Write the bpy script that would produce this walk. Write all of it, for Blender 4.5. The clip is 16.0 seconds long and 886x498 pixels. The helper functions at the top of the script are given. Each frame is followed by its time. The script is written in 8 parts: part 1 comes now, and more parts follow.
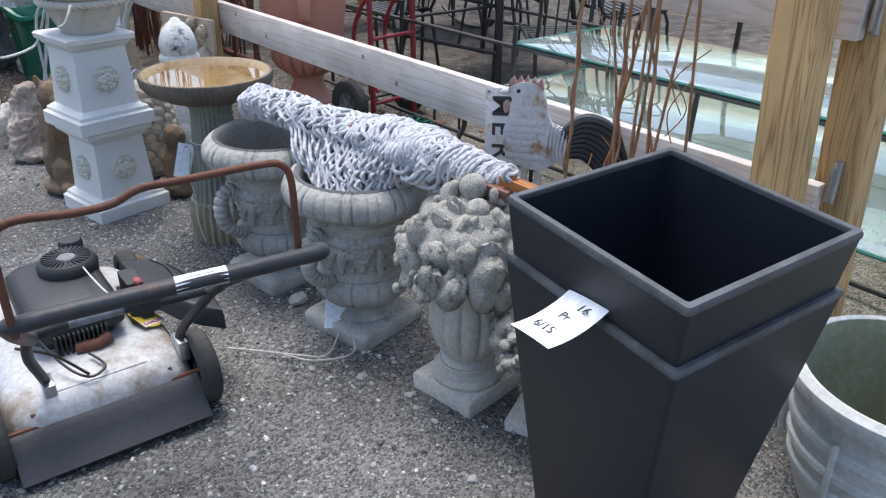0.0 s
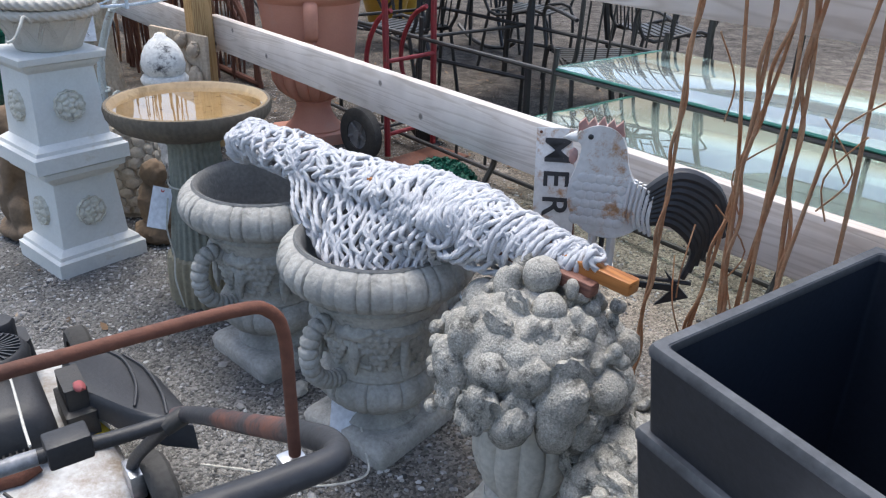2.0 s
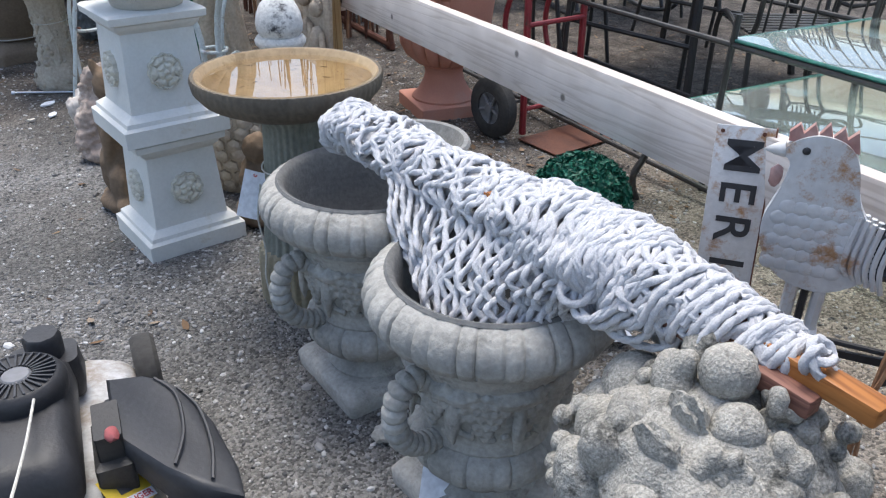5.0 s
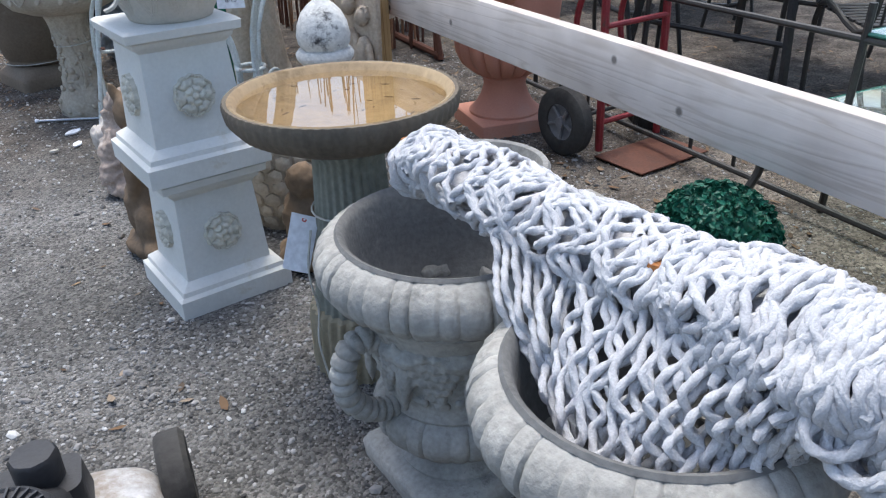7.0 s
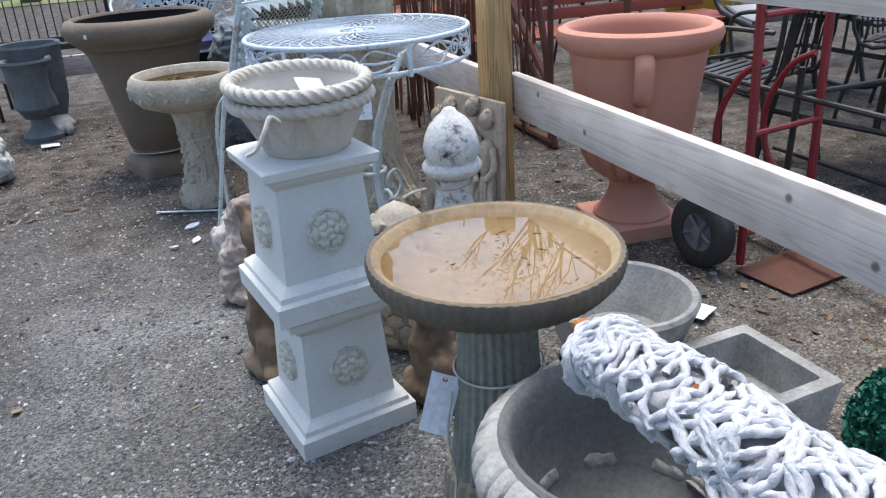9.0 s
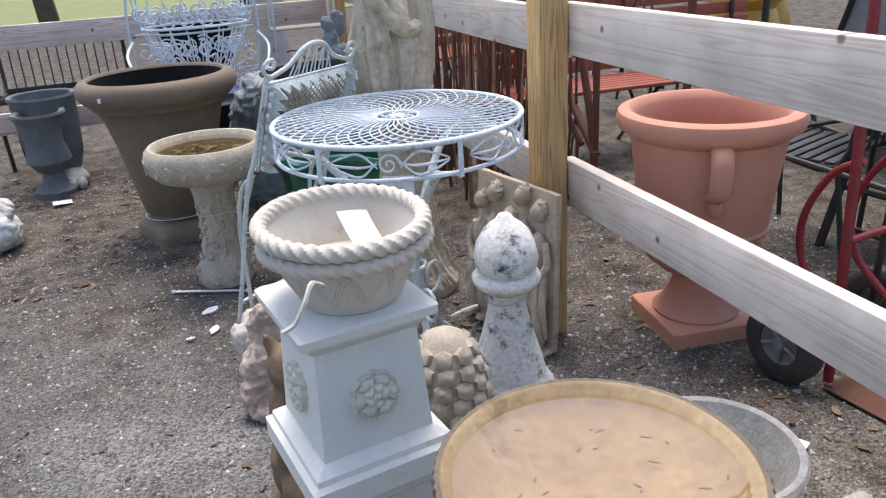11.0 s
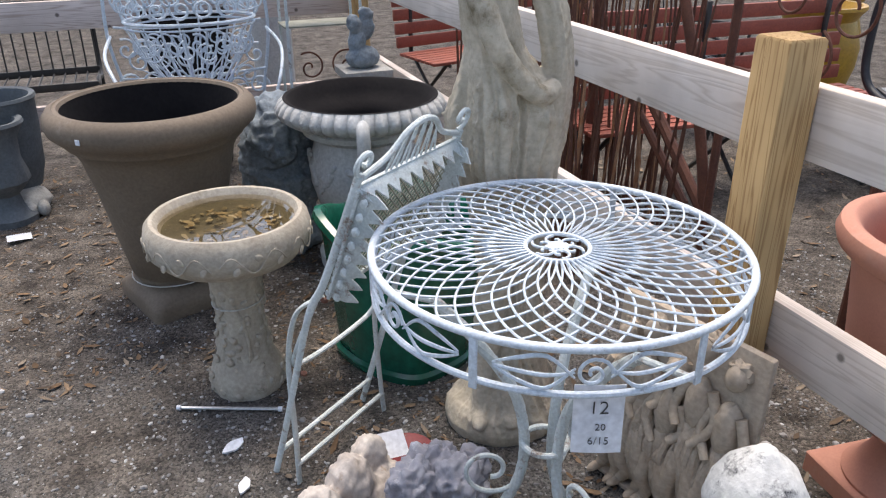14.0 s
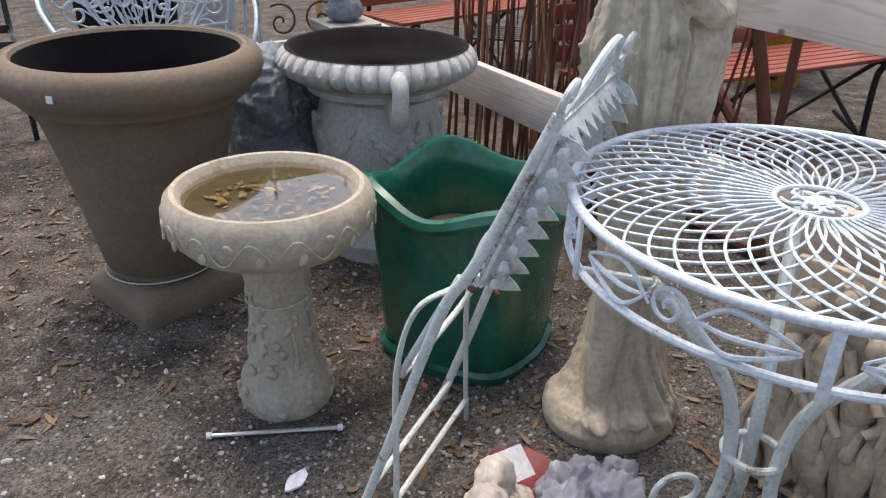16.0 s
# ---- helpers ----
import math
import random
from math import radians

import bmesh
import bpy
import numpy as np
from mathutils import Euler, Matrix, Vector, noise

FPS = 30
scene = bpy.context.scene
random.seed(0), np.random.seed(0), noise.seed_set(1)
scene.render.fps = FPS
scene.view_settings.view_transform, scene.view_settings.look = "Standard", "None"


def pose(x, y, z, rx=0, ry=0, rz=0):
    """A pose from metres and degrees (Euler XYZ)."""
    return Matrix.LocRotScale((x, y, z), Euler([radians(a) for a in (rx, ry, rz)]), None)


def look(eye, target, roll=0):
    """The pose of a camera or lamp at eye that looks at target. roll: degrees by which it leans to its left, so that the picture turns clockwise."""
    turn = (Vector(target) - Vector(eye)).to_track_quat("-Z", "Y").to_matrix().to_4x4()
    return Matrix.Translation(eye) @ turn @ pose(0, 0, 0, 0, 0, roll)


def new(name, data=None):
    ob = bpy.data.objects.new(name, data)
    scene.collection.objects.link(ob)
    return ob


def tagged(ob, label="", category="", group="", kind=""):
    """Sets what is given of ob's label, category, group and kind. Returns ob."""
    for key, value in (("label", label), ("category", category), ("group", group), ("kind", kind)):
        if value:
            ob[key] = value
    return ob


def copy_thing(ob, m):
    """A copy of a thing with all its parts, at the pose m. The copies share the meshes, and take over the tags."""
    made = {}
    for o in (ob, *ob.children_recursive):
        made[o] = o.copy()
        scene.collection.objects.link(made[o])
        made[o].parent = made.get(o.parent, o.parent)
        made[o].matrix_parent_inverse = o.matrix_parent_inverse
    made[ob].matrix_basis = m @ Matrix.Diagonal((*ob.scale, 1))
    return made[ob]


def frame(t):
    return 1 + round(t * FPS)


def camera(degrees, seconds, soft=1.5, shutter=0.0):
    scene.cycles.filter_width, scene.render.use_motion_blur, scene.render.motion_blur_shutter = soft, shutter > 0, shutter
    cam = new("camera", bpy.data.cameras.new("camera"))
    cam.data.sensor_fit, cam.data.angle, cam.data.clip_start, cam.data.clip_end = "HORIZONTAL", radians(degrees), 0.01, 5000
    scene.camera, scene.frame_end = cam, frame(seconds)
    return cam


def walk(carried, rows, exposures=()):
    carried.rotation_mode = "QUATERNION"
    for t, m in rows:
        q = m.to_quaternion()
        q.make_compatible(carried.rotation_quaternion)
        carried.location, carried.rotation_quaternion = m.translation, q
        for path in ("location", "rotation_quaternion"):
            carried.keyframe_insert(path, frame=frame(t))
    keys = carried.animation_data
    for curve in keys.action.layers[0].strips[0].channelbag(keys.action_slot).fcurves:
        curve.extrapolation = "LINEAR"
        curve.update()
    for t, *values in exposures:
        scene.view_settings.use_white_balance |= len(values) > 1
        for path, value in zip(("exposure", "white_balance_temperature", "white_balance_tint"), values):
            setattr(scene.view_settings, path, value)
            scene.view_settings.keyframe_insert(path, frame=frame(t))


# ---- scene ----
cam = camera(60.8, 16.0, soft=1.2)
PATH = [
    (0, (0.288, 0.688, 1.229), (1.523, 2.154, 0.256), 1.0),
    (0.5, (0.363, 0.778, 1.233), (1.588, 2.268, 0.284), 0.7),
    (1, (0.454, 0.888, 1.236), (1.672, 2.399, 0.310), 0.9),
    (1.5, (0.498, 1.007, 1.212), (1.718, 2.519, 0.292), 1.1),
    (2, (0.542, 1.139, 1.144), (1.788, 2.625, 0.214), 1.9),
    (2.5, (0.606, 1.275, 1.078), (1.883, 2.720, 0.128), 3.0),
    (3, (0.653, 1.374, 0.994), (1.932, 2.798, 0.014), 3.8),
    (3.5, (0.693, 1.450, 0.944), (1.938, 2.886, -0.063), 4.2),
    (4, (0.730, 1.537, 0.951), (1.914, 3.001, -0.088), 4.3),
    (4.5, (0.728, 1.455, 1.013), (1.766, 3.046, 0.005), 2.7),
    (5, (0.788, 1.459, 1.084), (1.697, 3.108, 0.046), 0.7),
    (7.5, (0.866, 1.897, 0.987), (1.676, 3.619, -0.012), -2.5),
    (8, (0.871, 1.927, 1.013), (1.645, 3.682, 0.042), -2.8),
    (8.5, (0.855, 1.989, 1.079), (1.566, 3.801, 0.166), -3.3),
    (9, (0.844, 2.067, 1.117), (1.475, 3.930, 0.248), -3.8),
    (11.5, (0.909, 2.546, 1.329), (1.513, 4.440, 0.510), -3.7),
    (12, (0.995, 2.704, 1.401), (1.619, 4.582, 0.560), -3.7),
    (12.5, (1.055, 2.924, 1.429), (1.693, 4.793, 0.578), -3.0),
    (13, (1.031, 2.995, 1.438), (1.673, 4.851, 0.560), -2.1),
    (13.5, (0.939, 3.124, 1.430), (1.601, 4.958, 0.526), -1.1),
    (14, (0.753, 3.386, 1.418), (1.456, 5.193, 0.490), -0.4),
    (14.5, (0.650, 3.548, 1.356), (1.398, 5.326, 0.405), -0.1),
    (15, (0.569, 3.677, 1.243), (1.363, 5.429, 0.281), -0.4),
    (15.5, (0.543, 3.815, 1.260), (1.375, 5.531, 0.268), -0.5),
    (16, (0.447, 3.926, 1.221), (1.415, 5.581, 0.249), 1.2),
]
walk(cam, [(t, look(eye, target, roll)) for t, eye, target, roll in PATH], exposures=((0.0, 1.03, 6300, 8), (4.0, 1.05, 6450, 8), (9.0, 1.02, 6280, 7), (11.5, 1.12, 6850, 11), (13.0, 1.03, 6850, 11), (16.0, 0.95, 7250, 11)))

# ---- world, sun ----
world = bpy.data.worlds.new("world")
scene.world = world
world.use_nodes = True
_wn = world.node_tree
_sky = _wn.nodes.new("ShaderNodeTexSky")
_sky.sky_type = "NISHITA"
_sky.sun_disc = False
_sky.sun_elevation = radians(72)
_sky.sun_rotation = radians(14)
_sky.dust_density = 3.0
_sky.air_density = 1.0
_sky.ozone_density = 1.0
_bg = next(n for n in _wn.nodes if n.type == "BACKGROUND")
_bg.inputs["Strength"].default_value = 0.15
_wn.links.new(_sky.outputs[0], _bg.inputs["Color"])
_sun = bpy.data.lights.new("sun", "SUN")
_sun.energy = 1.5
_sun.angle = radians(28)
_sun.color = (1.0, 0.97, 0.93)
_so = new("sun", _sun)
_so.matrix_basis = look((0.6, 2.4, 8.3), (0, 0, 0))


# ---- materials ----
def mat(name, base, base2=None, scale=6.0, rough=0.75, bump=0.25, bscale=70.0, metal=0.0, dirt=None, dirt_at=0.62, dirt_scale=5.0, spec=0.4, speck=0.0, dist=0.004, grain=0.45):
    m = bpy.data.materials.new(name)
    m.use_nodes = True
    nt = m.node_tree
    N, L = nt.nodes, nt.links
    b = next(n for n in N if n.type == "BSDF_PRINCIPLED")
    tc = N.new("ShaderNodeTexCoord")
    n1 = N.new("ShaderNodeTexNoise")
    n1.inputs["Scale"].default_value = scale
    n1.inputs["Detail"].default_value = 6
    n1.inputs["Roughness"].default_value = 0.65
    L.new(tc.outputs["Object"], n1.inputs["Vector"])
    r1 = N.new("ShaderNodeValToRGB")
    base2 = base2 or tuple(c * 0.72 for c in base)
    r1.color_ramp.elements[0].position, r1.color_ramp.elements[1].position = 0.32, 0.68
    r1.color_ramp.elements[0].color = (*base2, 1)
    r1.color_ramp.elements[1].color = (*base, 1)
    L.new(n1.outputs["Fac"], r1.inputs["Fac"])
    n2 = N.new("ShaderNodeTexNoise")
    n2.inputs["Scale"].default_value = bscale
    n2.inputs["Detail"].default_value = 5
    L.new(tc.outputs["Object"], n2.inputs["Vector"])
    mx = N.new("ShaderNodeMix")
    mx.data_type, mx.blend_type = "RGBA", "MULTIPLY"
    mx.inputs["Factor"].default_value = grain
    rr = N.new("ShaderNodeValToRGB")
    rr.color_ramp.elements[0].position, rr.color_ramp.elements[1].position = 0.3, 0.7
    rr.color_ramp.elements[0].color, rr.color_ramp.elements[1].color = (0.55, 0.55, 0.55, 1), (1.15, 1.15, 1.15, 1)
    L.new(n2.outputs["Fac"], rr.inputs["Fac"])
    L.new(r1.outputs["Color"], mx.inputs["A"])
    L.new(rr.outputs["Color"], mx.inputs["B"])
    col = mx.outputs["Result"]
    if dirt:
        n3 = N.new("ShaderNodeTexNoise")
        n3.inputs["Scale"].default_value = dirt_scale
        n3.inputs["Detail"].default_value = 9
        n3.inputs["Roughness"].default_value = 0.75
        L.new(tc.outputs["Object"], n3.inputs["Vector"])
        r3 = N.new("ShaderNodeValToRGB")
        r3.color_ramp.elements[0].position, r3.color_ramp.elements[1].position = dirt_at - 0.06, dirt_at + 0.06
        L.new(n3.outputs["Fac"], r3.inputs["Fac"])
        m3 = N.new("ShaderNodeMix")
        m3.data_type = "RGBA"
        L.new(r3.outputs["Color"], m3.inputs["Factor"])
        L.new(col, m3.inputs["A"])
        m3.inputs["B"].default_value = (*dirt, 1)
        col = m3.outputs["Result"]
    hgt = n2.outputs["Fac"]
    if speck:
        v = N.new("ShaderNodeTexVoronoi")
        v.inputs["Scale"].default_value = speck
        L.new(tc.outputs["Object"], v.inputs["Vector"])
        m4 = N.new("ShaderNodeMix")
        m4.data_type, m4.blend_type = "RGBA", "OVERLAY"
        m4.inputs["Factor"].default_value = 0.22
        hs = N.new("ShaderNodeSeparateColor")
        L.new(v.outputs["Color"], hs.inputs["Color"])
        L.new(col, m4.inputs["A"])
        L.new(hs.outputs["Red"], m4.inputs["B"])
        col = m4.outputs["Result"]
    L.new(col, b.inputs["Base Color"])
    bp = N.new("ShaderNodeBump")
    bp.inputs["Strength"].default_value = bump
    bp.inputs["Distance"].default_value = dist
    L.new(hgt, bp.inputs["Height"])
    L.new(bp.outputs["Normal"], b.inputs["Normal"])
    rm = N.new("ShaderNodeMapRange")
    rm.inputs["To Min"].default_value, rm.inputs["To Max"].default_value = max(0.03, rough - 0.12), min(1, rough + 0.12)
    L.new(n1.outputs["Fac"], rm.inputs["Value"])
    L.new(rm.outputs["Result"], b.inputs["Roughness"])
    b.inputs["Metallic"].default_value = metal
    b.inputs["Specular IOR Level"].default_value = spec
    return m


def wood(name, light, dark, axis="y", rough=0.75, grain=26.0, knots=0.35):
    m = bpy.data.materials.new(name)
    m.use_nodes = True
    nt = m.node_tree
    N, L = nt.nodes, nt.links
    b = next(n for n in N if n.type == "BSDF_PRINCIPLED")
    tc = N.new("ShaderNodeTexCoord")
    oi = N.new("ShaderNodeObjectInfo")
    ad = N.new("ShaderNodeVectorMath")
    ad.operation = "ADD"
    sc = N.new("ShaderNodeVectorMath")
    sc.operation = "SCALE"
    sc.inputs[0].default_value = (7, 3, 5)
    L.new(oi.outputs["Random"], sc.inputs["Scale"])
    L.new(tc.outputs["Object"], ad.inputs[0])
    L.new(sc.outputs[0], ad.inputs[1])
    mp = N.new("ShaderNodeMapping")
    s = {"x": (0.045, 1, 1), "y": (1, 0.045, 1), "z": (1, 1, 0.045)}[axis]
    mp.inputs["Scale"].default_value = s
    L.new(ad.outputs[0], mp.inputs["Vector"])
    nz = N.new("ShaderNodeTexNoise")
    nz.inputs["Scale"].default_value = grain
    nz.inputs["Detail"].default_value = 3
    nz.inputs["Distortion"].default_value = 0.6
    L.new(mp.outputs["Vector"], nz.inputs["Vector"])
    mul = N.new("ShaderNodeMath")
    mul.operation = "MULTIPLY"
    mul.inputs[1].default_value = 9.0
    L.new(nz.outputs["Fac"], mul.inputs[0])
    fr = N.new("ShaderNodeMath")
    fr.operation = "PINGPONG"
    fr.inputs[1].default_value = 0.5
    L.new(mul.outputs[0], fr.inputs[0])
    rp = N.new("ShaderNodeValToRGB")
    e = rp.color_ramp.elements
    e[0].position, e[0].color = 0.02, (*dark, 1)
    e[1].position, e[1].color = 0.28, (*light, 1)
    L.new(fr.outputs[0], rp.inputs["Fac"])
    n2 = N.new("ShaderNodeTexNoise")
    n2.inputs["Scale"].default_value = 5
    n2.inputs["Detail"].default_value = 6
    L.new(ad.outputs[0], n2.inputs["Vector"])
    r2 = N.new("ShaderNodeValToRGB")
    r2.color_ramp.elements[0].position, r2.color_ramp.elements[1].position = 0.3, 0.7
    r2.color_ramp.elements[0].color, r2.color_ramp.elements[1].color = (0.72, 0.7, 0.68, 1), (1.1, 1.1, 1.1, 1)
    L.new(n2.outputs["Fac"], r2.inputs["Fac"])
    mx = N.new("ShaderNodeMix")
    mx.data_type, mx.blend_type = "RGBA", "MULTIPLY"
    mx.inputs["Factor"].default_value = 0.8
    L.new(rp.outputs["Color"], mx.inputs["A"])
    L.new(r2.outputs["Color"], mx.inputs["B"])
    vo = N.new("ShaderNodeTexVoronoi")
    vo.voronoi_dimensions = "2D"
    vo.inputs["Scale"].default_value = 3.6
    sep = N.new("ShaderNodeSeparateXYZ")
    L.new(ad.outputs[0], sep.inputs[0])
    com = N.new("ShaderNodeCombineXYZ")
    L.new(sep.outputs["Z" if axis == "z" else axis.upper()], com.inputs["X"])
    L.new(sep.outputs["Y" if axis == "z" else "Z"], com.inputs["Y"])
    L.new(com.outputs[0], vo.inputs["Vector"])
    kr = N.new("ShaderNodeValToRGB")
    kr.color_ramp.elements[0].position, kr.color_ramp.elements[0].color = 0.022, (1, 1, 1, 1)
    kr.color_ramp.elements[1].position, kr.color_ramp.elements[1].color = 0.045, (0, 0, 0, 1)
    L.new(vo.outputs["Distance"], kr.inputs["Fac"])
    km = N.new("ShaderNodeMix")
    km.data_type = "RGBA"
    L.new(kr.outputs["Color"], km.inputs["Factor"])
    L.new(mx.outputs["Result"], km.inputs["A"])
    km.inputs["B"].default_value = (dark[0] * knots, dark[1] * knots, dark[2] * knots, 1)
    L.new(km.outputs["Result"], b.inputs["Base Color"])
    bp = N.new("ShaderNodeBump")
    bp.inputs["Strength"].default_value = 0.25
    bp.inputs["Distance"].default_value = 0.002
    L.new(fr.outputs[0], bp.inputs["Height"])
    L.new(bp.outputs["Normal"], b.inputs["Normal"])
    b.inputs["Roughness"].default_value = rough
    b.inputs["Specular IOR Level"].default_value = 0.25
    return m


def gravel(name):
    m = bpy.data.materials.new(name)
    m.use_nodes = True
    nt = m.node_tree
    N, L = nt.nodes, nt.links
    b = next(n for n in N if n.type == "BSDF_PRINCIPLED")
    tc = N.new("ShaderNodeTexCoord")
    big = N.new("ShaderNodeTexNoise")
    big.inputs["Scale"].default_value = 1.3
    big.inputs["Detail"].default_value = 7
    big.inputs["Roughness"].default_value = 0.6
    L.new(tc.outputs["Object"], big.inputs["Vector"])
    rb = N.new("ShaderNodeValToRGB")
    e = rb.color_ramp.elements
    e[0].position, e[0].color = 0.30, (0.064, 0.063, 0.061, 1)
    e[1].position, e[1].color = 0.70, (0.200, 0.197, 0.193, 1)
    mid = e.new(0.5)
    mid.color = (0.115, 0.113, 0.110, 1)
    L.new(big.outputs["Fac"], rb.inputs["Fac"])
    # browner, leaf-strewn earth beyond the fence and towards the back
    sx = N.new("ShaderNodeSeparateXYZ")
    L.new(tc.outputs["Object"], sx.inputs[0])
    ma = N.new("ShaderNodeMath")
    ma.operation = "MULTIPLY_ADD"
    ma.inputs[1].default_value, ma.inputs[2].default_value = 0.9, -1.05
    L.new(sx.outputs["X"], ma.inputs[0])
    nb = N.new("ShaderNodeTexNoise")
    nb.inputs["Scale"].default_value = 2.2
    nb.inputs["Detail"].default_value = 8
    L.new(tc.outputs["Object"], nb.inputs["Vector"])
    mb = N.new("ShaderNodeMath")
    mb.operation = "MULTIPLY_ADD"
    mb.inputs[1].default_value = 2.0
    mb.use_clamp = True
    L.new(nb.outputs["Fac"], mb.inputs[0])
    sb = N.new("ShaderNodeMath")
    sb.operation = "SUBTRACT"
    sb.inputs[1].default_value = 1.1
    back = N.new("ShaderNodeMath")
    back.operation = "MULTIPLY_ADD"
    back.inputs[1].default_value, back.inputs[2].default_value = 0.60, -2.35
    L.new(sx.outputs["Y"], back.inputs[0])
    most = N.new("ShaderNodeMath")
    most.operation = "MAXIMUM"
    L.new(ma.outputs[0], most.inputs[0])
    L.new(back.outputs[0], most.inputs[1])
    L.new(most.outputs[0], sb.inputs[0])
    L.new(sb.outputs[0], mb.inputs[2])
    mxb = N.new("ShaderNodeMix")
    mxb.data_type = "RGBA"
    L.new(mb.outputs[0], mxb.inputs["Factor"])
    L.new(rb.outputs["Color"], mxb.inputs["A"])
    soil = N.new("ShaderNodeTexNoise")
    soil.inputs["Scale"].default_value = 7.0
    soil.inputs["Detail"].default_value = 9
    soil.inputs["Roughness"].default_value = 0.7
    L.new(tc.outputs["Object"], soil.inputs["Vector"])
    sr = N.new("ShaderNodeValToRGB")
    se = sr.color_ramp.elements
    se[0].position, se[0].color = 0.36, (0.034, 0.028, 0.024, 1)
    se[1].position, se[1].color = 0.68, (0.158, 0.138, 0.119, 1)
    L.new(soil.outputs["Fac"], sr.inputs["Fac"])
    # paler sandy soil by the front of the yard
    sand = N.new("ShaderNodeValToRGB")
    sand.color_ramp.elements[0].position, sand.color_ramp.elements[0].color = 0.34, (0.135, 0.117, 0.098, 1)
    sand.color_ramp.elements[1].position, sand.color_ramp.elements[1].color = 0.68, (0.31, 0.275, 0.235, 1)
    L.new(soil.outputs["Fac"], sand.inputs["Fac"])
    far = N.new("ShaderNodeMapRange")
    far.inputs["From Min"].default_value, far.inputs["From Max"].default_value = 2.6, 4.0
    L.new(sx.outputs["Y"], far.inputs["Value"])
    earth = N.new("ShaderNodeMix")
    earth.data_type = "RGBA"
    L.new(far.outputs["Result"], earth.inputs["Factor"])
    L.new(sand.outputs["Color"], earth.inputs["A"])
    L.new(sr.outputs["Color"], earth.inputs["B"])
    L.new(earth.outputs["Result"], mxb.inputs["B"])
    vo = N.new("ShaderNodeTexVoronoi")
    vo.inputs["Scale"].default_value = 165
    L.new(tc.outputs["Object"], vo.inputs["Vector"])
    hs = N.new("ShaderNodeSeparateColor")
    L.new(vo.outputs["Color"], hs.inputs["Color"])
    rv = N.new("ShaderNodeValToRGB")
    rv.color_ramp.elements[0].color, rv.color_ramp.elements[1].color = (0.3, 0.3, 0.3, 1), (1.75, 1.72, 1.68, 1)
    L.new(hs.outputs["Red"], rv.inputs["Fac"])
    mx = N.new("ShaderNodeMix")
    mx.data_type, mx.blend_type = "RGBA", "MULTIPLY"
    mx.inputs["Factor"].default_value = 0.85
    L.new(mxb.outputs["Result"], mx.inputs["A"])
    L.new(rv.outputs["Color"], mx.inputs["B"])
    L.new(mx.outputs["Result"], b.inputs["Base Color"])
    bp = N.new("ShaderNodeBump")
    bp.inputs["Strength"].default_value = 0.9
    bp.inputs["Distance"].default_value = 0.006
    bp.invert = True
    L.new(vo.outputs["Distance"], bp.inputs["Height"])
    L.new(bp.outputs["Normal"], b.inputs["Normal"])
    b.inputs["Roughness"].default_value = 0.9
    b.inputs["Specular IOR Level"].default_value = 0.25
    return m


def island(name, colors, rough=0.85, transl=0.0):
    m = bpy.data.materials.new(name)
    m.use_nodes = True
    N, L = m.node_tree.nodes, m.node_tree.links
    b = next(n for n in N if n.type == "BSDF_PRINCIPLED")
    g = N.new("ShaderNodeNewGeometry")
    r = N.new("ShaderNodeValToRGB")
    e = r.color_ramp.elements
    for i, c in enumerate(colors):
        if i > 1:
            e.new(0.5)
    for i, c in enumerate(colors):
        e[i].position = i / (len(colors) - 1)
        e[i].color = (*c, 1)
    L.new(g.outputs["Random Per Island"], r.inputs["Fac"])
    L.new(r.outputs["Color"], b.inputs["Base Color"])
    b.inputs["Roughness"].default_value = rough
    b.inputs["Specular IOR Level"].default_value = 0.3
    return m


def clear(name, tint, haze, rough=0.02, ior=1.45, film=0.12):
    """See-through sheet: tinted, with a thin dusty film and a mirror sheen by Fresnel."""
    m = bpy.data.materials.new(name)
    m.use_nodes = True
    N, L = m.node_tree.nodes, m.node_tree.links
    N.remove(next(n for n in N if n.type == "BSDF_PRINCIPLED"))
    out = next(n for n in N if n.type == "OUTPUT_MATERIAL")
    tr = N.new("ShaderNodeBsdfTransparent")
    tr.inputs["Color"].default_value = (*tint, 1)
    df = N.new("ShaderNodeBsdfDiffuse")
    df.inputs["Color"].default_value = (*haze, 1)
    tc = N.new("ShaderNodeTexCoord")
    nz = N.new("ShaderNodeTexNoise")
    nz.inputs["Scale"].default_value = 5
    nz.inputs["Detail"].default_value = 8
    L.new(tc.outputs["Object"], nz.inputs["Vector"])
    mr = N.new("ShaderNodeMapRange")
    mr.inputs["To Min"].default_value, mr.inputs["To Max"].default_value = film * 0.3, film * 1.7
    L.new(nz.outputs["Fac"], mr.inputs["Value"])
    m1 = N.new("ShaderNodeMixShader")
    L.new(mr.outputs["Result"], m1.inputs[0])
    L.new(tr.outputs[0], m1.inputs[1])
    L.new(df.outputs[0], m1.inputs[2])
    gl = N.new("ShaderNodeBsdfGlossy")
    gl.inputs["Roughness"].default_value = rough
    gl.inputs["Color"].default_value = (1, 1, 1, 1)
    fr = N.new("ShaderNodeFresnel")
    fr.inputs["IOR"].default_value = ior
    m2 = N.new("ShaderNodeMixShader")
    L.new(fr.outputs[0], m2.inputs[0])
    L.new(m1.outputs[0], m2.inputs[1])
    L.new(gl.outputs[0], m2.inputs[2])
    L.new(m2.outputs[0], out.inputs["Surface"])
    return m


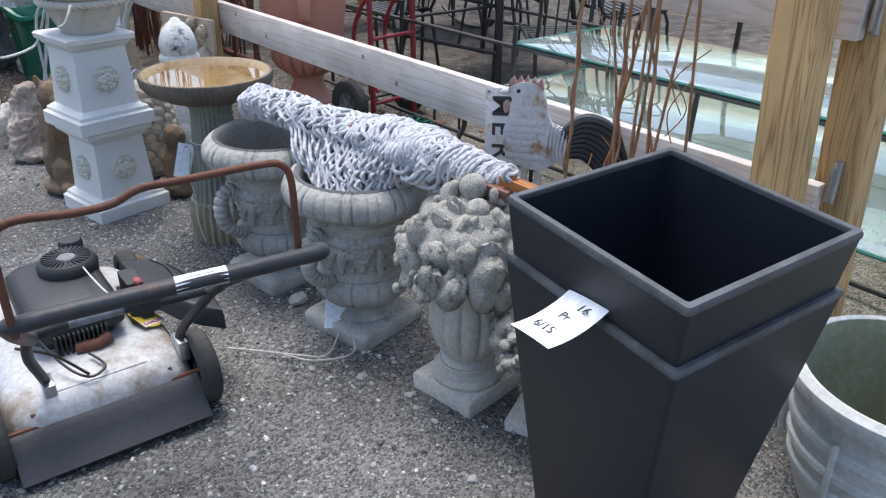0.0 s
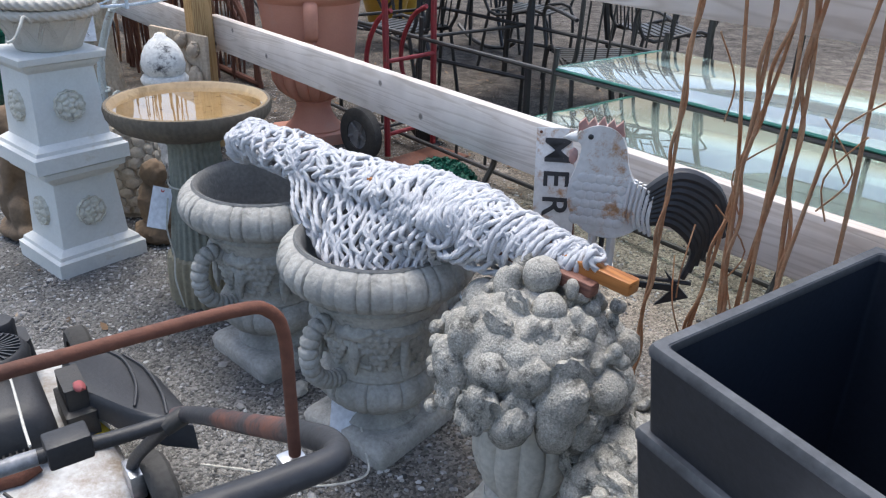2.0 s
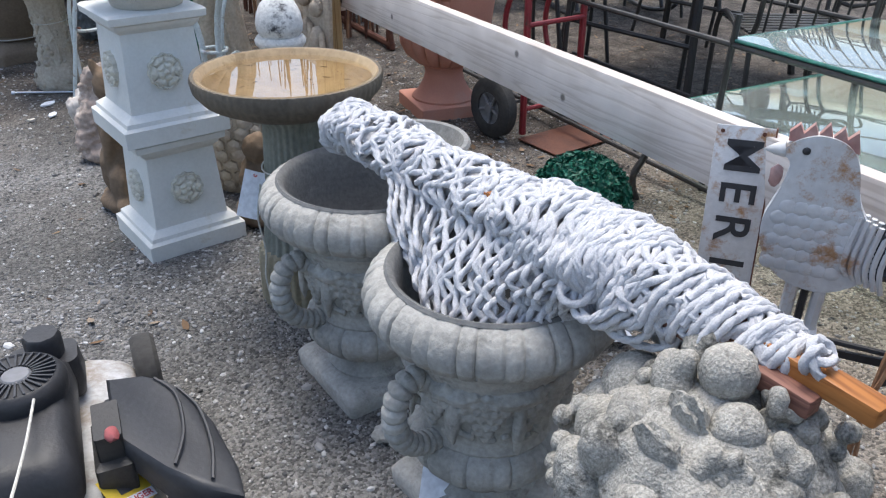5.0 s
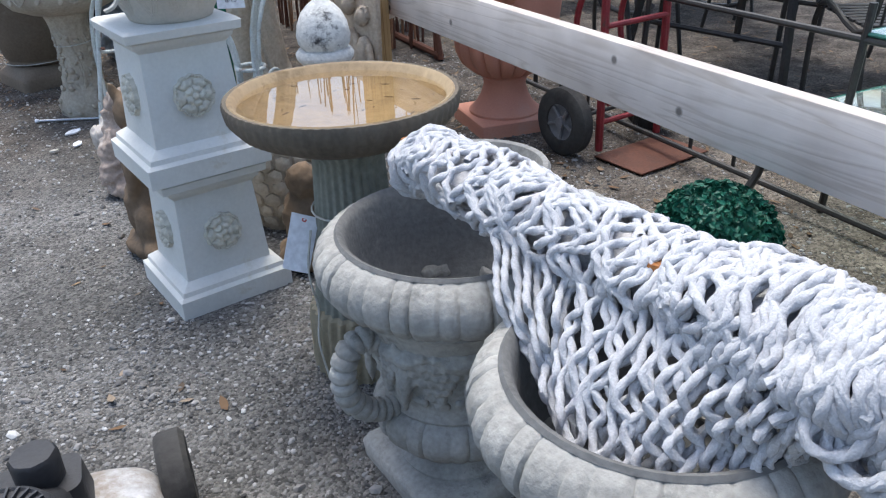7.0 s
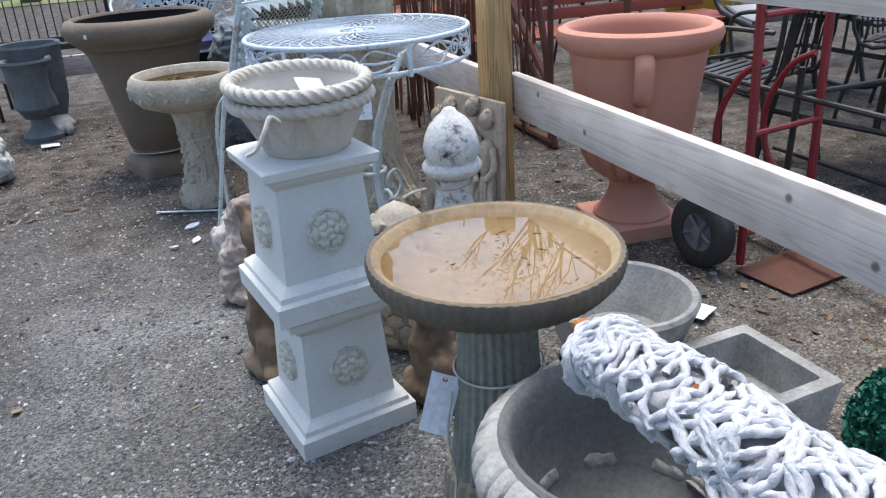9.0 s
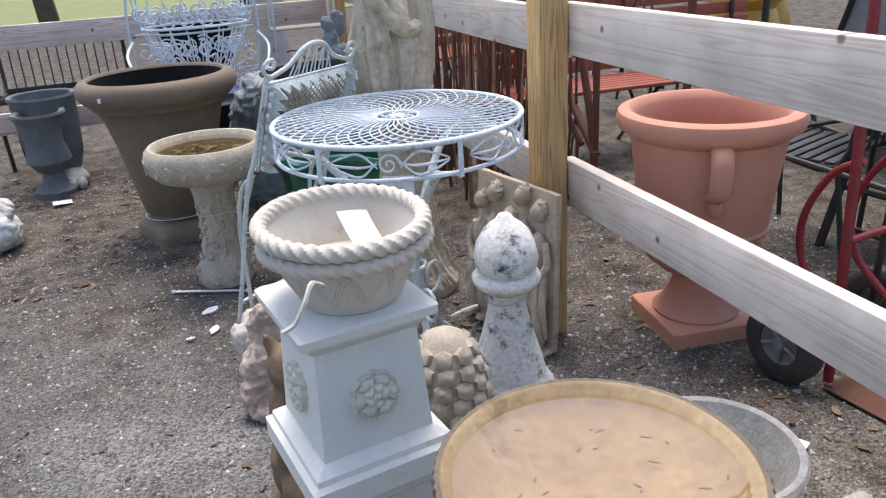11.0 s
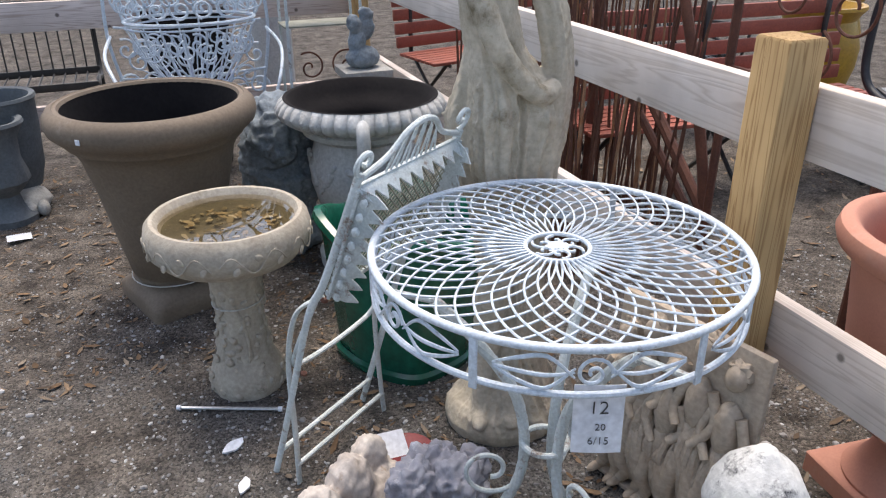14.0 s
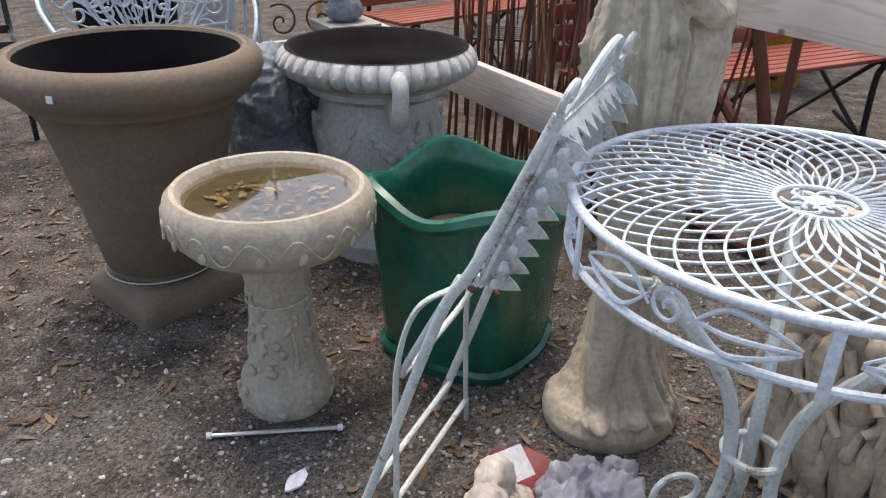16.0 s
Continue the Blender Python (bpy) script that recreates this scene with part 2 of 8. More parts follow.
M_GROUND = gravel("gravel ground")
M_RAIL = wood("weathered pine rail", (0.72, 0.645, 0.585), (0.60, 0.52, 0.455), "y", grain=18)
M_RAILX = wood("weathered pine rail across", (0.62, 0.53, 0.49), (0.44, 0.35, 0.31), "x")
M_POST = wood("treated pine post", (0.50, 0.33, 0.155), (0.31, 0.185, 0.08), "z", grain=30)
M_BARDARK = wood("dull purple-brown hardwood", (0.24, 0.115, 0.085), (0.15, 0.07, 0.055), "y", rough=0.55)
M_BAR = wood("varnished hardwood", (0.42, 0.17, 0.05), (0.25, 0.09, 0.025), "y", rough=0.4)
M_BLACKPL = mat("dark grey fibre planter", (0.030, 0.032, 0.038), (0.018, 0.020, 0.025), 3, 0.5, 0.12, 120, dirt=(0.09, 0.09, 0.095), dirt_at=0.7, dirt_scale=3)
# planter's own dark tone plus the shade of its depth, in one colour
M_INSHADE = mat("blue-black moulded inside", (0.012, 0.016, 0.026), (0.008, 0.011, 0.018), 3, 0.6, 0.05, 160, spec=0.2)
M_RIMEDGE = mat("worn planter edge", (0.115, 0.12, 0.13), (0.045, 0.047, 0.053), 14, 0.5, 0.15, 120)
M_STONE = mat("grey cast stone", (0.47, 0.455, 0.42), (0.27, 0.262, 0.238), 9, 0.9, 0.6, 110, dirt=(0.10, 0.10, 0.09), dirt_at=0.64, dirt_scale=7)
M_STONEIN = mat("damp dark stone inside", (0.19, 0.19, 0.185), (0.12, 0.12, 0.118), 9, 0.85, 0.4, 110, dirt=(0.27, 0.265, 0.25), dirt_at=0.66, dirt_scale=8)
M_SILT = mat("dark olive silt", (0.12, 0.10, 0.055), (0.065, 0.055, 0.032), 14, 0.9, 0.4, 60)
M_FRUIT = mat("pitted cast stone", (0.43, 0.41, 0.365), (0.27, 0.258, 0.228), 16, 0.95, 1.0, 240, dirt=(0.085, 0.082, 0.072), dirt_at=0.58, dirt_scale=26, speck=420)
M_CUP = mat("smooth cast stone", (0.56, 0.53, 0.47), (0.43, 0.405, 0.355), 6, 0.85, 0.3, 90, dirt=(0.2, 0.18, 0.15), dirt_at=0.66, dirt_scale=6)
M_BEIGE = mat("beige cast stone", (0.49, 0.44, 0.36), (0.36, 0.31, 0.245), 8, 0.85, 0.35, 90, dirt=(0.22, 0.18, 0.13), dirt_at=0.65, dirt_scale=6)
M_ROPEPOT = mat("cream cast stone pot", (0.57, 0.53, 0.465), (0.47, 0.43, 0.37), 6, 0.85, 0.15, 160, grain=0.18, dirt=(0.3, 0.26, 0.21), dirt_at=0.68, dirt_scale=8)
M_PEDESTAL = mat("pale grey painted plaster", (0.68, 0.68, 0.65), (0.58, 0.58, 0.55), 4, 0.7, 0.10, 140, dirt=(0.46, 0.40, 0.27), dirt_at=0.66, dirt_scale=3, grain=0.12)
M_ROSETTE = mat("cream rosette", (0.64, 0.615, 0.53), (0.50, 0.475, 0.40), 24, 0.75, 0.3, 120, dirt=(0.24, 0.22, 0.17), dirt_at=0.66, dirt_scale=20)
M_BATHPED = mat("grey-green ribbed stone", (0.29, 0.295, 0.25), (0.18, 0.185, 0.155), 6, 0.9, 0.5, 90, dirt=(0.13, 0.11, 0.07), dirt_at=0.62, dirt_scale=5)
M_TANBASE = mat("tan ribbed stone", (0.38, 0.33, 0.23), (0.26, 0.225, 0.155), 6, 0.9, 0.5, 90, dirt=(0.16, 0.13, 0.09), dirt_at=0.62)
M_BOWL = mat("tan stained bath bowl", (0.39, 0.295, 0.175), (0.26, 0.18, 0.10), 5, 0.7, 0.2, 60, dirt=(0.16, 0.105, 0.05), dirt_at=0.60, dirt_scale=8)
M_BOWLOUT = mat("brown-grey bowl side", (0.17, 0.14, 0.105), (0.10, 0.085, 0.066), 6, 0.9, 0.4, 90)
M_WATER = clear("rain water", (0.95, 0.90, 0.78), (0.35, 0.28, 0.16), 0.004, 1.9, 0.04)
M_GLASS = clear("dusty table glass", (0.70, 0.86, 0.82), (0.62, 0.70, 0.68), 0.03, 1.75, 0.30)
M_GLASSEDGE = mat("green glass edge", (0.05, 0.19, 0.15), None, 8, 0.2, 0.02)
M_TERRA = mat("terracotta", (0.53, 0.255, 0.180), (0.46, 0.205, 0.145), 3, 0.75, 0.08, 160, grain=0.15, dirt=(0.46, 0.27, 0.21), dirt_at=0.60, dirt_scale=2.5)
M_BROWNPOT = mat("matt brown plastic pot", (0.195, 0.150, 0.108), (0.150, 0.113, 0.080), 4, 0.7, 0.12, 100, dirt=(0.24, 0.195, 0.155), dirt_at=0.66, dirt_scale=5)
# black for tub and pot insides; the urn's depth shade is in this colour
M_DEEPBLACK = mat("black pot inside", (0.010, 0.009, 0.010), (0.016, 0.014, 0.014), 6, 0.85, 0.2, spec=0.12)
M_ROPE = mat("white cotton rope", (0.575, 0.575, 0.59), (0.485, 0.485, 0.505), 14, 0.95, 0.4, 420, dirt=(0.55, 0.49, 0.47), dirt_at=0.66, dirt_scale=9, dist=0.003)
M_CORD = mat("pale twine", (0.62, 0.60, 0.54), None, 40, 0.9, 0.3)
M_PAPER = mat("white paper tag", (0.78, 0.80, 0.84), (0.70, 0.72, 0.77), 8, 0.7, 0.05)
M_INK = mat("black ink", (0.05, 0.05, 0.055), None, 8, 0.6, 0.02)
M_WHITEMETAL = mat("white painted iron with rust", (0.66, 0.73, 0.79), (0.54, 0.60, 0.66), 12, 0.5, 0.35, 160, dirt=(0.13, 0.055, 0.025), dirt_at=0.655, dirt_scale=22)
M_CHAIRMETAL = mat("old white painted iron", (0.64, 0.69, 0.69), (0.50, 0.55, 0.54), 14, 0.55, 0.4, 160, dirt=(0.16, 0.085, 0.045), dirt_at=0.615, dirt_scale=18)
M_LATTICE = mat("mossy grey lattice", (0.33, 0.33, 0.27), (0.20, 0.20, 0.15), 18, 0.7, 0.4, 160)
M_IRON = mat("black wrought iron", (0.022, 0.023, 0.024), (0.04, 0.036, 0.032), 10, 0.5, 0.3, 120, dirt=(0.075, 0.05, 0.035), dirt_at=0.68, dirt_scale=14)
M_RUST = mat("brown rusted iron", (0.16, 0.06, 0.035), (0.09, 0.035, 0.022), 8, 0.75, 0.4, 120)
M_RED = mat("worn red paint", (0.26, 0.018, 0.026), (0.15, 0.016, 0.02), 9, 0.5, 0.3, 110, dirt=(0.09, 0.035, 0.025), dirt_at=0.62, dirt_scale=9)
M_BENCH = mat("red-brown painted slats", (0.34, 0.092, 0.058), (0.25, 0.064, 0.042), 7, 0.55, 0.2, 90)
M_YELLOW = mat("yellow glazed clay", (0.50, 0.29, 0.035), (0.38, 0.20, 0.025), 5, 0.35, 0.1, 60)
M_GREEN = mat("green glazed clay", (0.010, 0.135, 0.082), (0.008, 0.085, 0.055), 5, 0.22, 0.12, 40, dirt=(0.06, 0.22, 0.16), dirt_at=0.68, dirt_scale=7, spec=0.6)
M_LEAF = island("plastic box leaves", [(0.005, 0.065, 0.040), (0.009, 0.10, 0.062), (0.014, 0.13, 0.082), (0.004, 0.045, 0.03)], 0.45)
M_DARKPL = mat("black engine plastic", (0.022, 0.022, 0.024), (0.032, 0.032, 0.035), 6, 0.5, 0.2, 130, dirt=(0.075, 0.072, 0.07), dirt_at=0.64, dirt_scale=6)
M_GREYPL = mat("grey-black chute plastic", (0.040, 0.042, 0.047), (0.030, 0.031, 0.035), 5, 0.5, 0.15, 110)
M_ALU = mat("silver grey deck paint", (0.50, 0.50, 0.51), (0.38, 0.375, 0.365), 5, 0.45, 0.15, 80, dirt=(0.22, 0.18, 0.14), dirt_at=0.55, dirt_scale=4)
M_TYRE = mat("dusty black rubber", (0.030, 0.029, 0.028), (0.060, 0.057, 0.053), 9, 0.85, 0.4, 80)
M_HUB = mat("grey plastic hub", (0.20, 0.20, 0.21), (0.14, 0.14, 0.145), 7, 0.5, 0.15)
M_HANDLE = mat("black handle with brown rust", (0.028, 0.029, 0.033), (0.040, 0.040, 0.045), 4, 0.5, 0.2, 90, dirt=(0.17, 0.065, 0.042), dirt_at=0.56, dirt_scale=6)
M_STICKLAB = mat("silver printed label", (0.34, 0.35, 0.37), (0.10, 0.10, 0.11), 30, 0.4, 0.05)
M_STICKER = mat("yellow warning sticker", (0.72, 0.52, 0.05), (0.66, 0.46, 0.05), 8, 0.4, 0.02)
M_STICKRED = mat("red print", (0.55, 0.05, 0.04), None, 8, 0.45, 0.02)
M_PRIMER = mat("faded red rubber", (0.36, 0.07, 0.075), (0.28, 0.10, 0.10), 30, 0.8, 0.4, 120)
M_WHITETIN = mat("white enamelled tin with rust", (0.64, 0.64, 0.64), (0.50, 0.495, 0.49), 9, 0.55, 0.25, 80, dirt=(0.36, 0.20, 0.10), dirt_at=0.585, dirt_scale=16, grain=0.2)
M_REDTIN = mat("faded red tin", (0.36, 0.17, 0.15), (0.45, 0.30, 0.27), 16, 0.6, 0.3, 80)
M_BLACKTIN = mat("black painted tin", (0.018, 0.019, 0.022), (0.035, 0.035, 0.04), 9, 0.45, 0.2, 80)
M_TWIG = mat("brown dry twig bark", (0.30, 0.125, 0.055), (0.36, 0.22, 0.13), 24, 0.85, 0.5, 160)
M_TWIGDARK = mat("dark red brush twigs", (0.105, 0.040, 0.028), (0.16, 0.075, 0.045), 20, 0.85, 0.5, 160)
M_FINIAL = mat("white painted stone with black lichen", (0.74, 0.73, 0.70), (0.63, 0.62, 0.59), 9, 0.85, 0.6, 90, dirt=(0.05, 0.05, 0.055), dirt_at=0.585, dirt_scale=19)
M_URNWHITE = mat("weathered white-grey stone", (0.60, 0.60, 0.585), (0.43, 0.43, 0.41), 8, 0.9, 0.45, 90, dirt=(0.2, 0.19, 0.17), dirt_at=0.65)
M_PLAQUE = mat("pale beige cast relief", (0.55, 0.465, 0.37), (0.38, 0.30, 0.225), 9, 0.9, 0.4, 80, dirt=(0.22, 0.17, 0.12), dirt_at=0.62, dirt_scale=9)
M_STATUE = mat("aged beige stone figure", (0.58, 0.515, 0.41), (0.43, 0.375, 0.285), 7, 0.9, 0.45, 80, dirt=(0.18, 0.145, 0.09), dirt_at=0.61, dirt_scale=5)
M_BROWNST = mat("brown stained stone", (0.20, 0.135, 0.085), (0.12, 0.085, 0.055), 8, 0.85, 0.4, 80, dirt=(0.30, 0.20, 0.13), dirt_at=0.64)
M_PINKST = mat("pinkish weathered stone", (0.46, 0.37, 0.31), (0.33, 0.255, 0.21), 10, 0.9, 0.5, 80, dirt=(0.62, 0.56, 0.50), dirt_at=0.62, dirt_scale=9)
M_ROSEST = mat("silvery mauve-grey stone", (0.42, 0.42, 0.46), (0.24, 0.24, 0.275), 14, 0.8, 0.5, 80, dirt=(0.62, 0.62, 0.66), dirt_at=0.62, dirt_scale=18)
M_CHERUB = mat("chalky cream stone", (0.66, 0.60, 0.54), (0.50, 0.43, 0.37), 10, 0.85, 0.4, 80, dirt=(0.34, 0.22, 0.14), dirt_at=0.63, dirt_scale=12)
M_BLUEST = mat("blue-grey stone", (0.26, 0.30, 0.33), (0.16, 0.185, 0.205), 10, 0.9, 0.6, 80, dirt=(0.40, 0.44, 0.47), dirt_at=0.64, dirt_scale=14)
M_DARKST = mat("dark grey lead urn", (0.15, 0.165, 0.175), (0.095, 0.105, 0.11), 8, 0.8, 0.4, 80)
M_WHITEPOT = mat("chalky white clay pot", (0.60, 0.61, 0.59), (0.46, 0.47, 0.45), 6, 0.8, 0.4, 70, dirt=(0.30, 0.31, 0.27), dirt_at=0.62, dirt_scale=6)
M_POTGREEN = mat("algae stained inside", (0.24, 0.27, 0.19), (0.15, 0.155, 0.10), 4, 0.7, 0.3, 60, dirt=(0.2, 0.125, 0.055), dirt_at=0.6, dirt_scale=3)
M_SLING = mat("grey woven sling", (0.42, 0.43, 0.44), (0.35, 0.36, 0.37), 9, 0.8, 0.4, 220)
M_STEEL = mat("galvanised steel", (0.55, 0.56, 0.58), (0.42, 0.43, 0.45), 9, 0.35, 0.1, 90, metal=0.9)
M_GRASS = mat("far lawn", (0.15, 0.19, 0.055), (0.20, 0.20, 0.09), 1.5, 0.95, 0.6, 30)
M_BARK = mat("tree bark", (0.10, 0.075, 0.055), None, 6, 0.9, 0.6, 30)
M_BLUECLOTH = mat("blue-violet glazed dish", (0.11, 0.12, 0.30), (0.16, 0.16, 0.34), 6, 0.4, 0.1)


# ---- mesh helpers ----
def thing(name, x, y, z=0.0, rz=0.0, label="", category="", group="", kind=""):
    e = new(name)
    e.empty_display_size = 0.05
    e.matrix_basis = pose(x, y, z, 0, 0, rz)
    return tagged(e, label, category, group, kind)


def part(name, bm, material, parent=None, label="", flat=False):
    bmesh.ops.recalc_face_normals(bm, faces=bm.faces)
    if not flat:
        for f in bm.faces:
            f.smooth = True
        for e in bm.edges:
            e.smooth = e.calc_face_angle(0.0) < 0.75
    me = bpy.data.meshes.new(name)
    bm.to_mesh(me)
    bm.free()
    me.materials.append(material)
    ob = new(name, me)
    if parent:
        ob.parent = parent
    if label:
        ob["label"] = label
    return ob


def lathe(profile, seg=40, f=None, bm=None, cx=0.0, cy=0.0, cz=0.0):
    """Turned body; f(angle, radius, height) scales the radius."""
    bm = bm or bmesh.new()
    rings = []
    for r, z in profile:
        if r < 1e-5:
            rings.append([bm.verts.new((cx, cy, cz + z))])
            continue
        ring = []
        for i in range(seg):
            a = 2 * math.pi * i / seg
            k = r * (f(a, r, z) if f else 1.0)
            ring.append(bm.verts.new((cx + k * math.cos(a), cy + k * math.sin(a), cz + z)))
        rings.append(ring)
    for a, b in zip(rings, rings[1:]):
        for i in range(seg):
            j = (i + 1) % seg
            if len(a) == 1 and len(b) == 1:
                break
            if len(a) == 1:
                bm.faces.new((a[0], b[j], b[i]))
            elif len(b) == 1:
                bm.faces.new((a[i], a[j], b[0]))
            else:
                bm.faces.new((a[i], a[j], b[j], b[i]))
    return bm


def slab(x0, y0, z0, x1, y1, z1, bev=0.004, bm=None, m=None, seg=2):
    out = bm or bmesh.new()
    t = bmesh.new()
    bmesh.ops.create_cube(t, size=1.0)
    for v in t.verts:
        v.co = Vector(((x0 + x1) / 2 + v.co.x * (x1 - x0), (y0 + y1) / 2 + v.co.y * (y1 - y0), (z0 + z1) / 2 + v.co.z * (z1 - z0)))
    if bev:
        bmesh.ops.bevel(t, geom=list(t.edges), offset=bev, segments=seg, affect="EDGES", profile=0.5)
    if m is not None:
        bmesh.ops.transform(t, matrix=m, verts=t.verts)
    join(out, t)
    return out


def join(out, t):
    vm = [out.verts.new(v.co) for v in t.verts]
    t.verts.index_update()
    for f in t.faces:
        try:
            out.faces.new([vm[v.index] for v in f.verts])
        except ValueError:
            pass
    t.free()
    return out


def frustum(levels, bm=None, round_n=4, m=None):
    """Square stack of (half-size x, half-size y, z, corner radius)."""
    out = bm or bmesh.new()
    t = bmesh.new()
    rings = []
    for hx, hy, z, cr in levels:
        ring = []
        for sx, sy, a0 in ((1, 1, 0), (-1, 1, 90), (-1, -1, 180), (1, -1, 270)):
            for k in range(round_n + 1):
                a = radians(a0 + 90 * k / round_n)
                ring.append(t.verts.new((sx * (hx - cr) + cr * math.cos(a), sy * (hy - cr) + cr * math.sin(a), z)))
        rings.append(ring)
    n = len(rings[0])
    for a, b in zip(rings, rings[1:]):
        for i in range(n):
            t.faces.new((a[i], a[(i + 1) % n], b[(i + 1) % n], b[i]))
    t.faces.new(rings[0][::-1])
    t.faces.new(rings[-1])
    if m is not None:
        bmesh.ops.transform(t, matrix=m, verts=t.verts)
    return join(out, t)


def tube(points, r, seg=8, closed=False, bm=None, squash=1.0, twist=0.0):
    """Round bar along points; r is a number or one number a point."""
    bm = bm or bmesh.new()
    pts = [Vector(p) for p in points]
    n = len(pts)
    rad = r if isinstance(r, (list, tuple)) else [r] * n
    rings = []
    up = None
    for i in range(n):
        if closed:
            d = pts[(i + 1) % n] - pts[i - 1]
        else:
            d = pts[min(i + 1, n - 1)] - pts[max(i - 1, 0)]
        if d.length < 1e-9:
            d = Vector((0, 0, 1))
        d.normalize()
        if up is None:
            up = Vector((0, 0, 1)) if abs(d.z) < 0.9 else Vector((1, 0, 0))
        side = d.cross(up)
        if side.length < 1e-6:
            side = d.cross(Vector((1, 0.3, 0)))
        side.normalize()
        up = side.cross(d).normalized()
        ring = []
        for k in range(seg):
            a = 2 * math.pi * k / seg + twist * i
            ring.append(bm.verts.new(pts[i] + rad[i] * (math.cos(a) * side + squash * math.sin(a) * up)))
        rings.append(ring)
    for a, b in zip(rings, rings[1:] + ([rings[0]] if closed else [])):
        for k in range(seg):
            bm.faces.new((a[k], a[(k + 1) % seg], b[(k + 1) % seg], b[k]))
    if not closed:
        bm.faces.new(rings[0][::-1])
        bm.faces.new(rings[-1])
    return bm


def smooth_line(points, n=8):
    """Points along a soft curve through the points given."""
    p = [Vector(q) for q in points]
    out = []
    for i in range(len(p) - 1):
        a, b, c, d = p[max(i - 1, 0)], p[i], p[i + 1], p[min(i + 2, len(p) - 1)]
        for k in range(n):
            t = k / n
            out.append(0.5 * ((2 * b) + (c - a) * t + (2 * a - 5 * b + 4 * c - d) * t * t + (3 * b - a - 3 * c + d) * t ** 3))
    out.append(p[-1])
    return out


def rope(points, r, lay=0.020):
    """Three-stranded laid rope along points."""
    pts = [Vector(p) for p in points]
    dist = [0.0]
    for a, b in zip(pts, pts[1:]):
        dist.append(dist[-1] + (b - a).length)
    n = max(4, min(220, int(dist[-1] / 0.0042)))
    line, k = [], 0
    for i in range(n + 1):
        d = dist[-1] * i / n
        while k < len(pts) - 2 and dist[k + 1] < d:
            k += 1
        line.append(pts[k].lerp(pts[k + 1], min(1, max(0, (d - dist[k]) / max(1e-9, dist[k + 1] - dist[k])))))
    bm = bmesh.new()
    up, rings, seg = None, [], 12
    for i, p in enumerate(line):
        d = (line[min(i + 1, n)] - line[max(i - 1, 0)]).normalized()
        if up is None:
            up = Vector((0, 0, 1)) if abs(d.z) < 0.9 else Vector((1, 0, 0))
        side = d.cross(up)
        if side.length < 1e-6:
            side = d.cross(Vector((1, 0.3, 0)))
        side.normalize()
        up = side.cross(d).normalized()
        ph = 2 * math.pi * dist[-1] * i / n / lay
        ring = []
        for k2 in range(seg):
            a = 2 * math.pi * k2 / seg
            q = r * (0.92 + 0.17 * math.cos(3 * a - ph))
            ring.append(bm.verts.new(p + q * (math.cos(a) * side + math.sin(a) * up)))
        rings.append(ring)
    for A, B in zip(rings, rings[1:]):
        for k2 in range(seg):
            bm.faces.new((A[k2], A[(k2 + 1) % seg], B[(k2 + 1) % seg], B[k2]))
    return bm


def circle(r, z, n=48, cx=0.0, cy=0.0):
    return [(cx + r * math.cos(2 * math.pi * i / n), cy + r * math.sin(2 * math.pi * i / n), z) for i in range(n)]


def spiral(cx, cy, cz, r, turns, u, v, start=0.0, n=30, r0=0.004):
    """A scroll in the plane of u and v."""
    u, v = Vector(u), Vector(v)
    out = []
    for i in range(n + 1):
        t = i / n
        a = start + 2 * math.pi * turns * t
        k = r * (1 - t) + r0 * t
        out.append(Vector((cx, cy, cz)) + k * (math.cos(a) * u + math.sin(a) * v))
    return out


def blob(c, rad, bm=None, rot=(0, 0, 0), rough=0.0, freq=6.0, sub=3, m=None):
    out = bm or bmesh.new()
    t = bmesh.new()
    bmesh.ops.create_icosphere(t, subdivisions=sub, radius=1.0)
    R = Euler([radians(a) for a in rot]).to_matrix()
    rad = rad if isinstance(rad, (list, tuple)) else (rad,) * 3
    for v in t.verts:
        p = v.co.copy()
        k = 1.0
        if rough:
            k += rough * noise.noise(p * freq + Vector(c) * 13.7)
        p = Vector((p.x * rad[0], p.y * rad[1], p.z * rad[2])) * k
        v.co = R @ p + Vector(c)
    if m is not None:
        bmesh.ops.transform(t, matrix=m, verts=t.verts)
    return join(out, t)


def melt(ob, size=0.008, smooth=3):
    """Fuse the lumps of a carved piece into one skin."""
    r = ob.modifiers.new("fuse", "REMESH")
    r.mode, r.voxel_size, r.use_smooth_shade = "VOXEL", size, True
    if smooth:
        s = ob.modifiers.new("soften", "SMOOTH")
        s.iterations, s.factor = smooth, 0.5
    return ob


def carve(ob, strength=0.01, size=0.04):
    """Fine carved relief."""
    tx = bpy.data.textures.new("relief", "CLOUDS")
    tx.noise_scale = size
    tx.noise_depth = 2
    d = ob.modifiers.new("relief", "DISPLACE")
    d.texture, d.strength, d.mid_level = tx, strength, 0.5
    return ob


def plate(outline, thick, bm=None, m=None):
    """Flat cut shape in x and z with thickness along y."""
    out = bm or bmesh.new()
    t = bmesh.new()
    a = [t.verts.new((x, -thick / 2, z)) for x, z in outline]
    b = [t.verts.new((x, thick / 2, z)) for x, z in outline]
    n = len(a)
    t.faces.new(a)
    t.faces.new(b[::-1])
    for i in range(n):
        t.faces.new((a[i], b[i], b[(i + 1) % n], a[(i + 1) % n]))
    if m is not None:
        bmesh.ops.transform(t, matrix=m, verts=t.verts)
    return join(out, t)


